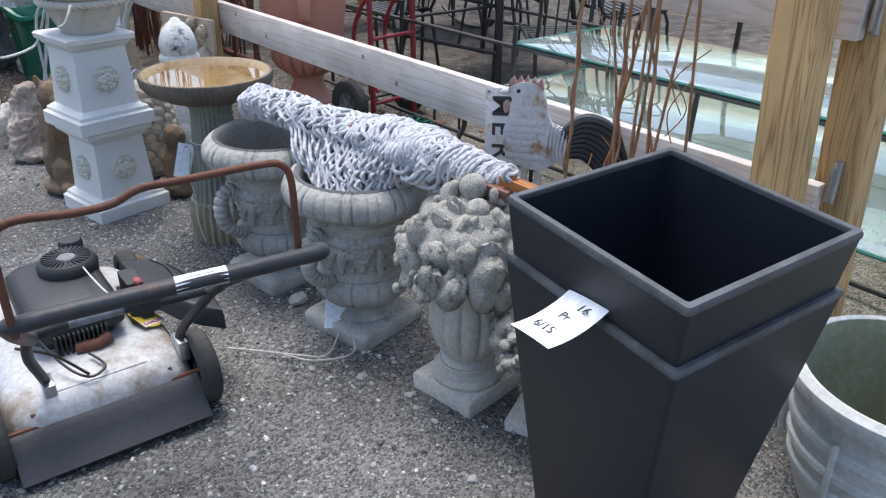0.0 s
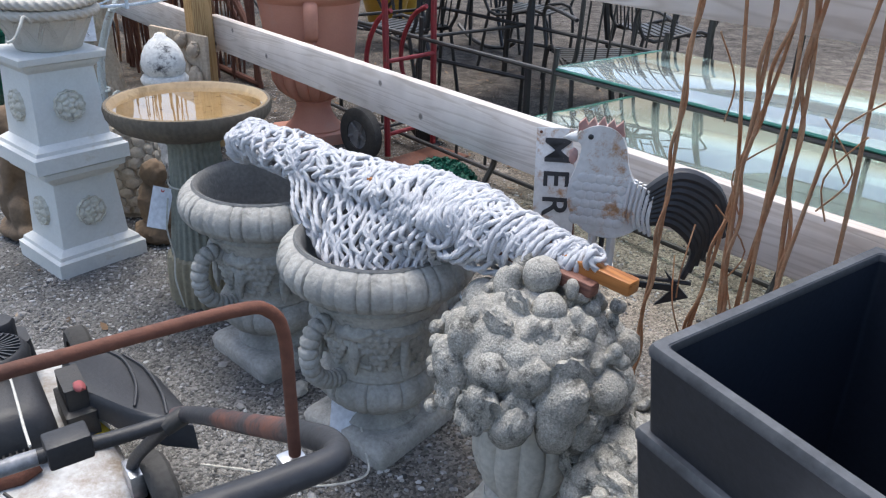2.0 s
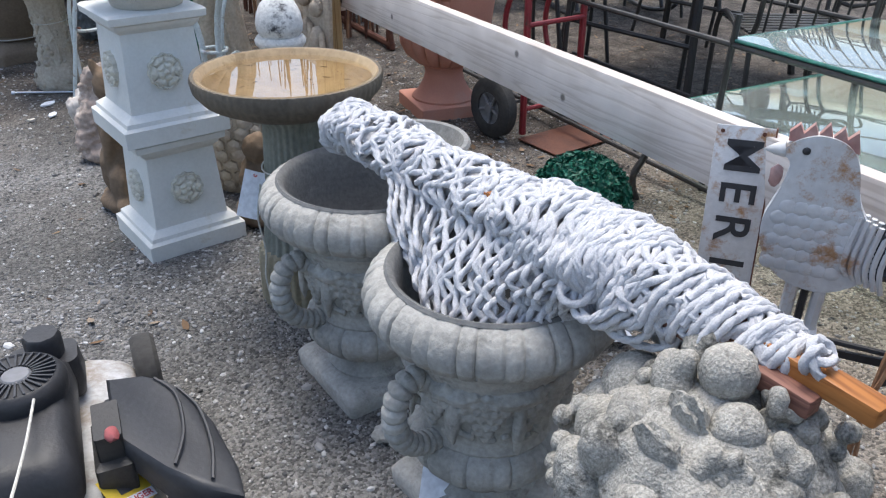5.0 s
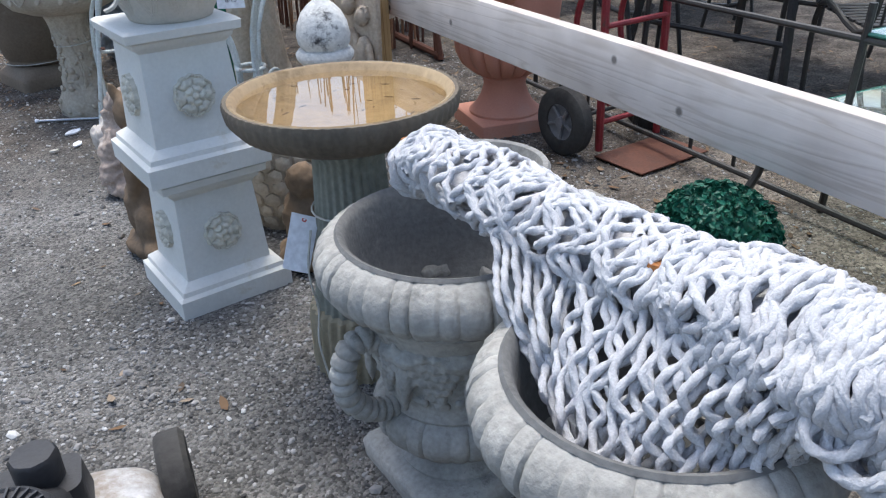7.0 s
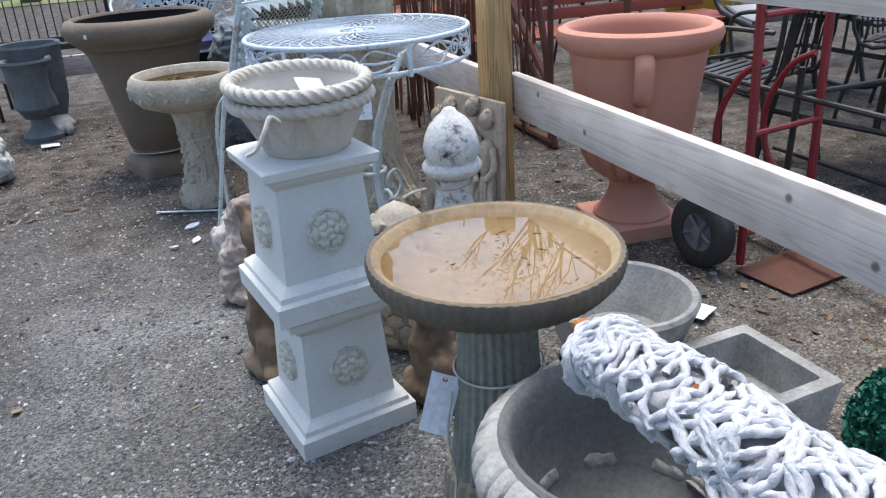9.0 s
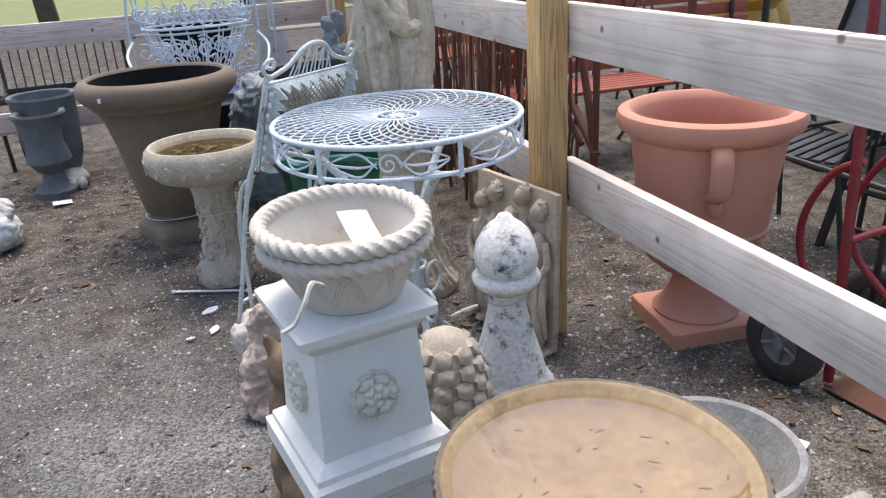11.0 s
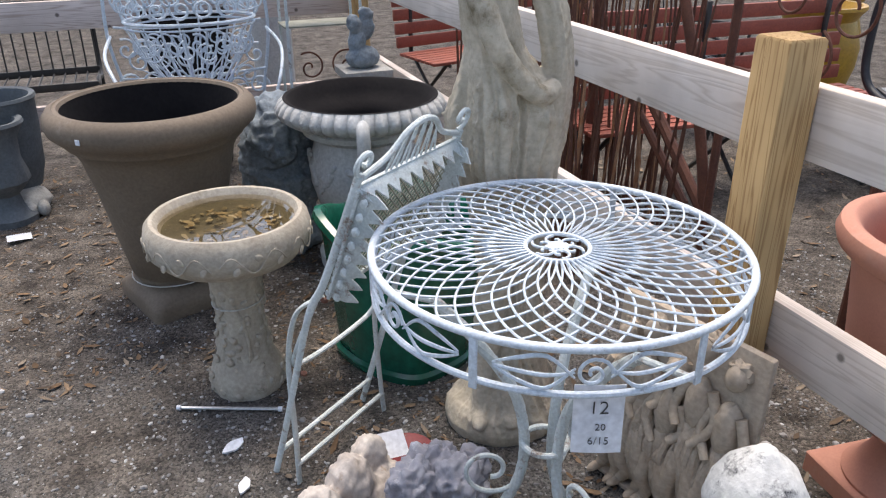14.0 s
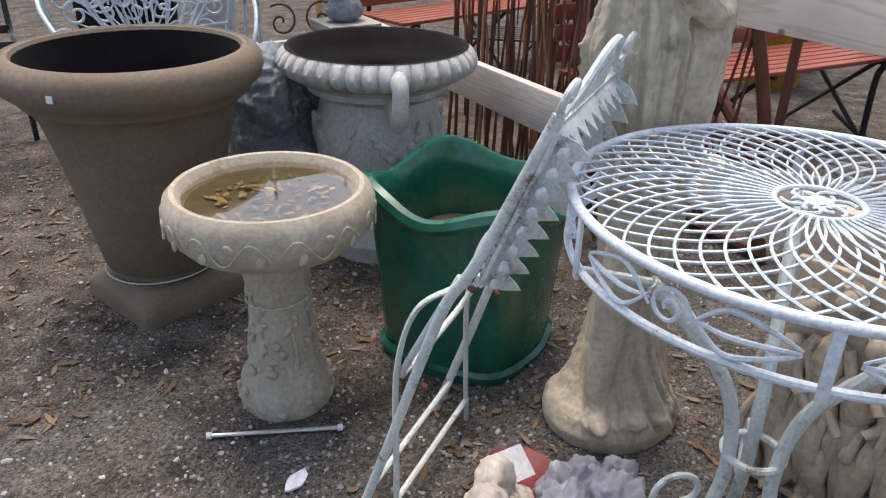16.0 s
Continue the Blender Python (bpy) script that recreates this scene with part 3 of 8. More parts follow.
def writing(text, size, material, parent, m, name="lettering", depth=0.0006, thin=0.0):
    cu = bpy.data.curves.new("text", "FONT")
    cu.body, cu.size, cu.align_x, cu.align_y, cu.extrude = text, size, "CENTER", "CENTER", depth
    cu.offset = thin * size
    tmp = bpy.data.objects.new("text", cu)
    scene.collection.objects.link(tmp)
    bpy.context.view_layer.update()
    me = bpy.data.meshes.new_from_object(tmp)
    bpy.data.objects.remove(tmp)
    me.materials.clear()
    me.materials.append(material)
    ob = new(name, me)
    ob.parent = parent
    ob.matrix_basis = m
    return ob


def paper_tag(name, m, w, h, lines, label, curl=0.1, hole=True):
    """A hand-written price tag; local x across, y up, z off its face."""
    t = new(name)
    t.matrix_basis = m
    tagged(t, label, "price tag", "price tags")
    bm = bmesh.new()
    nx, ny = 5, 9
    g = [[None] * (ny + 1) for _ in range(nx + 1)]
    for i in range(nx + 1):
        for j in range(ny + 1):
            x, y = (i / nx - 0.5) * w, (j / ny - 0.5) * h
            g[i][j] = (x, y, curl * h * ((j / ny - 0.5) ** 2) + 0.02 * h * math.sin(3 * i / nx))
    top = [[bm.verts.new(c) for c in row] for row in g]
    bot = [[bm.verts.new((c[0], c[1], c[2] - 0.0008)) for c in row] for row in g]
    for i in range(nx):
        for j in range(ny):
            bm.faces.new((top[i][j], top[i + 1][j], top[i + 1][j + 1], top[i][j + 1]))
            bm.faces.new((bot[i][j], bot[i][j + 1], bot[i + 1][j + 1], bot[i + 1][j]))
    edge = [(i, 0) for i in range(nx)] + [(nx, j) for j in range(ny)] + [(i, ny) for i in range(nx, 0, -1)] + [(0, j) for j in range(ny, 0, -1)]
    for k in range(len(edge)):
        a, b = edge[k], edge[(k + 1) % len(edge)]
        bm.faces.new((top[a[0]][a[1]], bot[a[0]][a[1]], bot[b[0]][b[1]], top[b[0]][b[1]]))
    part("card", bm, M_PAPER, t)
    if hole:
        part("grommet", lathe([(0.0022, 0), (0.005, 0), (0.005, 0.0014), (0.0022, 0.0014), (0.0022, 0)], 14, cy=h * 0.42, cz=curl * h * 0.18 + 0.001), M_STICKRED, t, "reddish reinforcing ring")
    for text, size, x, y in lines:
        writing(text, size, M_INK, t, pose(x, y, curl * h * (y / h) ** 2 + 0.0022 + 0.02 * h * math.sin(3 * (x / w + 0.5))), "handwriting", thin=-0.016)
    return t


# ---- ground and fence ----
def ground_sheet():
    bm = bmesh.new()
    xs = [-60, -25, -8, -3] + [-1.5 + 0.075 * i for i in range(91)] + [7, 12, 25, 60]
    ys = [-60, -25, -8, -2] + [0.0 + 0.09 * i for i in range(101)] + [11, 15, 25, 60]
    g = []
    for x in xs:
        col = []
        for y in ys:
            near = -1.6 < x < 5.4 and -0.1 < y < 9.2
            z = 0.012 * noise.noise(Vector((x * 1.7, y * 1.7, 0))) + 0.006 * noise.noise(Vector((x * 6, y * 6, 3))) - 0.004 if near else -0.004
            col.append(bm.verts.new((x, y, z)))
        g.append(col)
    for i in range(len(xs) - 1):
        for j in range(len(ys) - 1):
            bm.faces.new((g[i][j], g[i + 1][j], g[i + 1][j + 1], g[i][j + 1]))
    ob = part("ground", bm, M_GROUND)
    return tagged(ob, "grey gravel yard with brown earth patches", "ground", kind="structure")


ground_sheet()
lawn = part("lawn", slab(-30, 19, -0.02, 14, 45, 0.015, 0), M_GRASS)
tagged(lawn, "thin green lawn past the back fence", "lawn", kind="structure")

FX = 1.957     # inner face of the fence's boards


def fence_post(x, y, h, label, s=0.092, rz=0.0):
    p = thing("fence_post", x, y, 0, rz, label, "fence post", "fence posts", "structure")
    bm = frustum([(s / 2, s / 2, -0.05, 0.004), (s / 2, s / 2, h - 0.006, 0.004), (s / 2 - 0.004, s / 2 - 0.004, h, 0.003)])
    part("post", bm, M_POST, p)
    return p


def board(p, name, y0, y1, z0, z1, x=FX, t=0.038):
    return part(name, slab(x, y0, z0, x + t, y1, z1, 0.003), M_RAIL, p)


fence_post(1.907, 4.512, 1.16, "square treated pine fence post with knots")
gate_post = fence_post(1.905, 1.39, 1.25, "square treated pine gate post")
gate_post.rotation_euler = (radians(-2.4), radians(-2.4), 0)
fence_post(1.90, 7.6, 1.2, "greyed square corner fence post")
hinge_post = fence_post(2.085, 1.325, 1.25, "square treated pine post with a steel hinge")
hinge_post.rotation_euler = (radians(-2.4), radians(-2.4), 0)
side_fence = thing("fence_side", 0, 0, 0, 0, "weathered two-board pine rail fence", "fence", kind="structure")
board(side_fence, "rail", 1.36, 4.515, 0.450, 0.596)
board(side_fence, "rail", 4.519, 7.6, 0.425, 0.570)
board(side_fence, "rail", 1.36, 4.515, 0.918, 1.066)
board(side_fence, "rail", 4.519, 7.6, 0.90, 1.046)
back_fence = thing("fence_back", 0, 0, 0, 0, "weathered two-board pine rail fence at the back", "fence", kind="structure")
for z0, z1 in ((0.29, 0.42), (0.79, 0.93)):
    part("rail", slab(-4.0, 7.66, z0, 1.95, 7.70, z1, 0.003), M_RAILX, back_fence)
fence_post(-0.6, 7.62, 1.1, "square fence post at the back")
hinge = thing("gate_hinge", 2.005, 1.345, 0.60, 0, "galvanised steel gate hinge on the post", "hinge")
part("knuckle", tube([(0, 0, -0.05), (0, 0, 0.05)], 0.010, 12), M_STEEL, hinge)
part("leaf", slab(-0.035, -0.003, -0.04, 0.0, 0.003, 0.04, 0.001), M_STEEL, hinge)
hinge_top = copy_thing(hinge, pose(2.005, 1.345, 0.98))


# ---- tall dark planters ----
def square_planter(name, x, y, z, rz, top, bottom, h, label):
    t = thing(name, x, y, z, rz, label, "planter", "nested square planters")
    w = 0.012
    out = frustum([(bottom - 0.01, bottom - 0.01, 0, 0.008), (bottom, bottom, 0.01, 0.008), (top, top, h - 0.003, 0.007), (top - 0.003, top - 0.003, h, 0.006),
                   (top - w, top - w, h, 0.005), (top - w - 0.002, top - w - 0.002, h - 0.004, 0.005), (bottom - w, bottom - w, 0.03, 0.005)])
    part("shell", out, M_BLACKPL, t)
    edge = frustum([(top + 0.0004, top + 0.0004, h - 0.010, 0.0065), (top + 0.001, top + 0.001, h - 0.004, 0.0065), (top - 0.0015, top - 0.0015, h + 0.0012, 0.0055), (top - w + 0.0015, top - w + 0.0015, h + 0.0012, 0.005), (top - w - 0.0015, top - w - 0.0015, h - 0.004, 0.005)])
    bmesh.ops.delete(edge, geom=[f for f in edge.faces if len(f.verts) > 4], context="FACES")
    part("rim", edge, M_RIMEDGE, t, "worn paler rim edge")
    # extra inner skin that carries the hollow's shade as a darker colour
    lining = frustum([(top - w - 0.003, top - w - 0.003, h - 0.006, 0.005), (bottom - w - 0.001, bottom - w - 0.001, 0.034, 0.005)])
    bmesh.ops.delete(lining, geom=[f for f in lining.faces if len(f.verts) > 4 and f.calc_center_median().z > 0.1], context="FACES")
    part("lining", lining, M_INSHADE, t, "blue-black inside, darkened as shade of the depth")
    return t


lower = square_planter("square_planter", 0, 0, 0, 0, 0.171, 0.110, 0.595, "tall dark grey square tapered planter")
upper = square_planter("square_planter", 0, 0, 0, 0, 0.172, 0.120, 0.535, "dark grey square planter nested in another")
_lean = pose(1.290, 1.300, 0, 2.6, -2.6, -7.0) @ Matrix.Scale(1.10, 4)
lower.matrix_basis = _lean
upper.matrix_basis = _lean @ pose(0, 0, 0.155)


# ---- urns ----
def ring_lumps(n, depth):
    return lambda a: 1.0 - depth * (1 - abs(math.sin(n * a / 2)) ** 0.45)


def gadroons(n, depth):
    """Broad rounded staves parted by narrow grooves, every other one slimmer."""
    def f(a):
        u = (a * n / 4 / math.pi) % 1.0
        u = u / 0.62 if u < 0.62 else (u - 0.62) / 0.38
        d = abs(u - 0.5) * 2
        return 1 - depth * (0.25 * d * d + 0.75 * max(0.0, (d - 0.72) / 0.28) ** 2)
    return f


def garden_urn(x, y, rz, label):
    u = thing("garden_urn", x, y, 0, rz, label, "urn", "grey stone urns")
    base = frustum([(0.125, 0.125, -0.012, 0.012), (0.128, 0.128, 0.026, 0.012), (0.120, 0.120, 0.040, 0.012), (0.100, 0.100, 0.046, 0.02)])
    part("base", base, M_STONE, u)
    foot = lathe([(0.098, 0.042), (0.100, 0.052), (0.088, 0.062), (0.070, 0.074), (0.064, 0.086), (0.070, 0.094), (0.06, 0.10)], 40)
    part("foot", foot, M_STONE, u)
    g = gadroons(22, 0.055)
    bulb = lathe([(0.058, 0.088), (0.090, 0.092), (0.120, 0.106), (0.139, 0.130), (0.143, 0.152), (0.135, 0.174), (0.118, 0.184)], 208, lambda a, r, z: g(a))
    part("gadroon_bulb", bulb, M_STONE, u)
    body = lathe([(0.117, 0.180), (0.121, 0.190), (0.117, 0.198), (0.120, 0.225), (0.128, 0.275), (0.140, 0.325), (0.150, 0.362), (0.156, 0.370), (0.150, 0.378), (0.164, 0.398)], 64)
    part("body", body, M_STONE, u)
    g2 = gadroons(36, 0.040)
    prof = [(0.160, 0.394), (0.182, 0.394), (0.200, 0.404), (0.211, 0.422), (0.213, 0.440), (0.206, 0.460), (0.190, 0.476), (0.174, 0.482)]
    part("rim", lathe(prof + [(0.172, 0.474)], 368, lambda a, r, z: g2(a)), M_STONE, u)
    # lip and hollow in a darker stone colour than the outer faces
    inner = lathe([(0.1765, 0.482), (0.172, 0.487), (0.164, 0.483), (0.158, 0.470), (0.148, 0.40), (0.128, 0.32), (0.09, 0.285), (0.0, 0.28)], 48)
    part("lip", inner, M_STONEIN, u, "darker stone inside")
    fr = bmesh.new()
    rnd = random.Random(5)
    for k in range(8):
        a0 = 2 * math.pi * k / 8
        for row, wide in enumerate((3, 5, 5, 4, 3, 2, 1)):
            for i in range(wide):
                zz = 0.328 - 0.0165 * row + rnd.uniform(-0.002, 0.002)
                rr = 0.117 + (zz - 0.2) * 0.185
                aa = a0 + (i - (wide - 1) / 2) * 0.122 + rnd.uniform(-0.015, 0.015)
                blob((rr * math.cos(aa), rr * math.sin(aa), zz), rnd.uniform(0.0100, 0.0120), fr, sub=1)
        for s in (-1, 1):
            aa = a0 + s * 0.3
            zz = 0.322
            rr = 0.117 + (zz - 0.2) * 0.185
            blob((rr * math.cos(aa), rr * math.sin(aa), zz), (0.014, 0.028, 0.020), fr, rot=(0, 0, math.degrees(aa)), rough=0.4, sub=2)
            blob((rr * math.cos(a0 + s * 0.39), rr * math.sin(a0 + s * 0.39), 0.262), (0.010, 0.012, 0.050), fr, rot=(0, 0, math.degrees(aa)), rough=0.5, sub=2)
    for k in range(150):
        aa, zz = rnd.uniform(0, 6.283), rnd.uniform(0.222, 0.345)
        rr = 0.117 + (zz - 0.2) * 0.185
        blob((rr * math.cos(aa), rr * math.sin(aa), zz), (0.007, rnd.uniform(0.006, 0.014), rnd.uniform(0.006, 0.013)), fr, rot=(rnd.uniform(0, 90), 0, math.degrees(aa)), rough=0.4, sub=1)
    melt(part("grape_frieze", fr, M_STONE, u), 0.0028, 0)
    for s in (1, -1):
        pts = smooth_line([(s * 0.132, 0, 0.318), (s * 0.164, 0, 0.338), (s * 0.192, 0, 0.322), (s * 0.203, 0, 0.280), (s * 0.194, 0, 0.236), (s * 0.168, 0, 0.204), (s * 0.138, 0, 0.190), (s * 0.112, 0, 0.186)], 16)
        rr = [0.0215 * (1 - 0.24 * abs(math.sin(i * 0.42)) ** 8) for i in range(len(pts))]
        part("handle", tube(pts, rr, 10), M_STONE, u)
    return u


garden_urn(1.362, 2.330, 191, "grey stone urn with grape frieze, holding a net hammock")
garden_urn(1.322, 2.757, 187, "grey cast stone urn with gadrooned rim and grape frieze")


# ---- stone fruit baskets ----
def fruit_basket(x, y, rz, label, seed):
    t = thing("fruit_basket_ornament", x, y, 0, rz, label, "garden ornament", "stone fruit baskets")
    rnd = random.Random(seed)
    part("base", frustum([(0.100, 0.100, -0.012, 0.006), (0.102, 0.102, 0.030, 0.006), (0.097, 0.097, 0.036, 0.006)]), M_CUP, t)
    part("foot", lathe([(0.090, 0.034), (0.094, 0.046), (0.088, 0.058), (0.070, 0.064), (0.066, 0.076), (0.070, 0.084), (0.060, 0.092), (0.050, 0.10)], 40), M_CUP, t)
    f = ring_lumps(12, 0.10)
    cup = lathe([(0.05, 0.095), (0.066, 0.105), (0.088, 0.135), (0.100, 0.175), (0.101, 0.21), (0.092, 0.25), (0.086, 0.275), (0.10, 0.30), (0.09, 0.31)], 96, lambda a, r, z: f(a) if 0.11 < z < 0.26 else 1)
    part("cup", cup, M_CUP, t)
    core = blob((0, 0, 0.385), (0.143, 0.143, 0.106), rough=0.10, freq=4, sub=5)
    part("mound", core, M_FRUIT, t)
    for ring, (z, R, n, size) in enumerate(((0.318, 0.144, 14, 0.043), (0.360, 0.143, 13, 0.042), (0.405, 0.124, 12, 0.040), (0.446, 0.092, 9, 0.037), (0.480, 0.052, 6, 0.032), (0.506, 0.0, 1, 0.030))):
        for i in range(n):
            a = 2 * math.pi * (i + 0.5 * (ring % 2)) / n + rnd.uniform(-0.1, 0.1)
            s = size * rnd.uniform(0.8, 1.18)
            c = (R * math.cos(a), R * math.sin(a), z + rnd.uniform(-0.012, 0.012))
            kind = rnd.choice("appgfl") if ring < 5 else "a"
            deg = math.degrees(a)
            if kind == "a":
                bm = blob(c, (s, s, s * 0.92), rough=0.08, sub=3)
                name = "apple"
            elif kind == "p":
                bm = blob(c, (s * 0.8, s * 0.8, s * 1.25), rot=(rnd.uniform(-35, 35), 25, deg), rough=0.10, sub=3)
                blob((c[0] * 0.95, c[1] * 0.95, c[2] + s * 0.75), (s * 0.5, s * 0.5, s * 0.8), bm, rot=(0, -20, deg), sub=2)
                name = "pear"
            elif kind == "g":
                bm = bmesh.new()
                for k in range(14):
                    blob((c[0] * 1.08 + rnd.uniform(-1, 1) * s * 0.8, c[1] * 1.08 + rnd.uniform(-1, 1) * s * 0.8, c[2] + rnd.uniform(-1, 0.8) * s), s * 0.34, bm, sub=2)
                name = "berry_lump"
            elif kind == "f":
                bm = blob((c[0] * 1.05, c[1] * 1.05, c[2]), (s * 0.35,) * 3, sub=2)
                Rm = Matrix.Translation((c[0] * 1.08, c[1] * 1.08, c[2])) @ pose(0, 0, 0, 0, 70, deg)
                for k in range(7):
                    b2 = 2 * math.pi * k / 7
                    p = Rm @ Vector((s * 0.62 * math.cos(b2), s * 0.62 * math.sin(b2), 0))
                    blob(p, (s * 0.42, s * 0.3, s * 0.28), bm, rot=(0, 70, deg), rough=0.2, sub=2)
                name = "flower"
            else:
                bm = blob((c[0] * 1.04, c[1] * 1.04, c[2] - 0.01), (s * 0.5, s * 0.95, s * 1.1), rot=(rnd.uniform(-30, 30), 15, deg), rough=0.35, freq=3, sub=3)
                name = "leaf"
            ob = part(name, bm, M_FRUIT, t)
            if kind in "gfp":
                melt(ob, 0.0034, 1)
            carve(ob, 0.0022, 0.012)
    return t


main_basket = fruit_basket(1.392, 1.893, 7, "grey cast stone fruit basket on a fluted cup and square base", 3)
main_basket.scale = (1, 1, 1.1)
low_basket = fruit_basket(1.475, 1.65, 25, "low grey cast stone grape basket behind dark planters", 8)
low_basket.scale = (0.98, 0.98, 0.76)


# ---- fluted bird bath ----
def fluted_bath(x, y):
    t = thing("bird_bath", x, y, 0, 0, "fluted stone bird bath with tan bowl of rain water", "bird bath")
    fl = lambda a, r, z: 1.0 - 0.07 * (0.5 + 0.5 * math.cos(28 * a))
    part("foot", lathe([(0.118, -0.012), (0.121, 0.02), (0.119, 0.10), (0.114, 0.128), (0.104, 0.133)], 224, fl), M_TANBASE, t, "tan ribbed drum foot")
    part("column", lathe([(0.104, 0.128), (0.100, 0.15), (0.088, 0.24), (0.078, 0.34), (0.073, 0.42), (0.090, 0.44), (0.11, 0.462)], 224, fl), M_BATHPED, t)
    fo = lambda a, r, z: 1.0 - (0.012 * (0.5 + 0.5 * math.cos(70 * a)) if r > 0.15 else 0)
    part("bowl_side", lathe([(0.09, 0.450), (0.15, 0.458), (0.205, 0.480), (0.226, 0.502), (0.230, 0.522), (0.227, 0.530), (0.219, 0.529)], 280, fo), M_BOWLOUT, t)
    part("bowl", lathe([(0.219, 0.5285), (0.216, 0.531), (0.209, 0.528), (0.198, 0.512), (0.16, 0.499), (0.08, 0.493), (0.0, 0.492)], 96), M_BOWL, t, "tan stained bowl")
    w = part("water", lathe([(0.203, 0.5175), (0.10, 0.5178), (0.0, 0.5178)], 64), M_WATER, t, "still rain water")
    w.visible_shadow = False
    deb = bmesh.new()
    rnd = random.Random(4)
    for k in range(22):
        a, r = rnd.uniform(0, 6.28), 0.19 * math.sqrt(rnd.random())
        blob((r * math.cos(a), r * math.sin(a), 0.516 if k < 12 else 0.4985 + 0.004), (rnd.uniform(0.003, 0.012), 0.002, 0.0012), deb, rot=(0, 0, rnd.uniform(0, 180)), sub=1)
    part("leaf_bits", deb, M_BROWNST, t, "dark leaf bits in the water")
    return t


bath = fluted_bath(1.302, 3.148)
bath.scale = (0.965, 0.965, 1.13)


# ---- stacked pedestals ----
def pedestal(x, y, z, rz, label):
    t = thing("pedestal", x, y, z, rz, label, "pedestal", "stacked pedestals")
    t.scale = (1.095, 1.095, 1.108)
    b = 0.133
    part("plinth", frustum([(b, b, -0.01 if z == 0 else 0, 0.003), (b, b, 0.040, 0.003), (b - 0.010, b - 0.010, 0.046, 0.003), (b - 0.012, b - 0.012, 0.056, 0.003), (b - 0.026, b - 0.026, 0.066, 0.003), (b - 0.032, b - 0.032, 0.070, 0.003)], round_n=2), M_PEDESTAL, t)
    part("shaft", frustum([(0.100, 0.100, 0.068, 0.003), (0.089, 0.089, 0.262, 0.003)], round_n=2), M_PEDESTAL, t)
    part("cap", frustum([(0.090, 0.090, 0.258, 0.003), (0.096, 0.096, 0.266, 0.003), (0.101, 0.101, 0.270, 0.003), (0.103, 0.103, 0.278, 0.003), (0.116, 0.116, 0.284, 0.004), (0.118, 0.118, 0.300, 0.005), (0.112, 0.112, 0.305, 0.005)], round_n=2), M_PEDESTAL, t)
    for rot in (0, 90, 180, 270):
        m = pose(0, 0, 0, 0, 0, rot) @ pose(0, -0.0955, 0.163, 90 - 3, 0, 0)
        bm = bmesh.new()
        rows = []
        for i in range(19):
            f = i / 18
            row = []
            for k in range(96):
                a = 2 * math.pi * k / 96
                R = 0.0435 * (1 + 0.035 * math.cos(12 * a))
                h = 0.0055
                if f > 0.84:
                    h += 0.0035 + 0.0016 * math.cos(40 * a)
                elif f > 0.46:
                    g = (f - 0.46) / 0.38
                    h += 0.0085 * abs(math.cos(3 * a)) ** 0.5 * math.sin(math.pi * (0.12 + 0.80 * g))
                elif f > 0.18:
                    g = (f - 0.18) / 0.28
                    h += 0.003 + 0.0075 * abs(math.cos(2.5 * a + 0.3)) ** 0.5 * math.sin(math.pi * (0.15 + 0.75 * g))
                else:
                    h += 0.004 + 0.008 * math.sqrt(max(0, 1 - (f / 0.18) ** 2))
                if i == 18:
                    h = -0.004
                row.append(bm.verts.new(m @ Vector((R * f * math.cos(a), R * f * math.sin(a), h))) if i else None)
            rows.append(row)
        tip = bm.verts.new(m @ Vector((0, 0, 0.0175)))
        for k in range(96):
            bm.faces.new((tip, rows[1][k], rows[1][(k + 1) % 96]))
            for A, B in zip(rows[1:], rows[2:]):
                bm.faces.new((A[k], B[k], B[(k + 1) % 96], A[(k + 1) % 96]))
        part("rosette", bm, M_ROSETTE, t, "carved cream rosette")
    return t


PX, PY = 1.080, 3.659
pedestal(PX, PY, 0, 10.5, "pale grey square pedestal with carved rosettes on gravel")
pedestal(PX - 0.004, PY + 0.008, 0.338, 10, "pale grey square pedestal stacked on another")


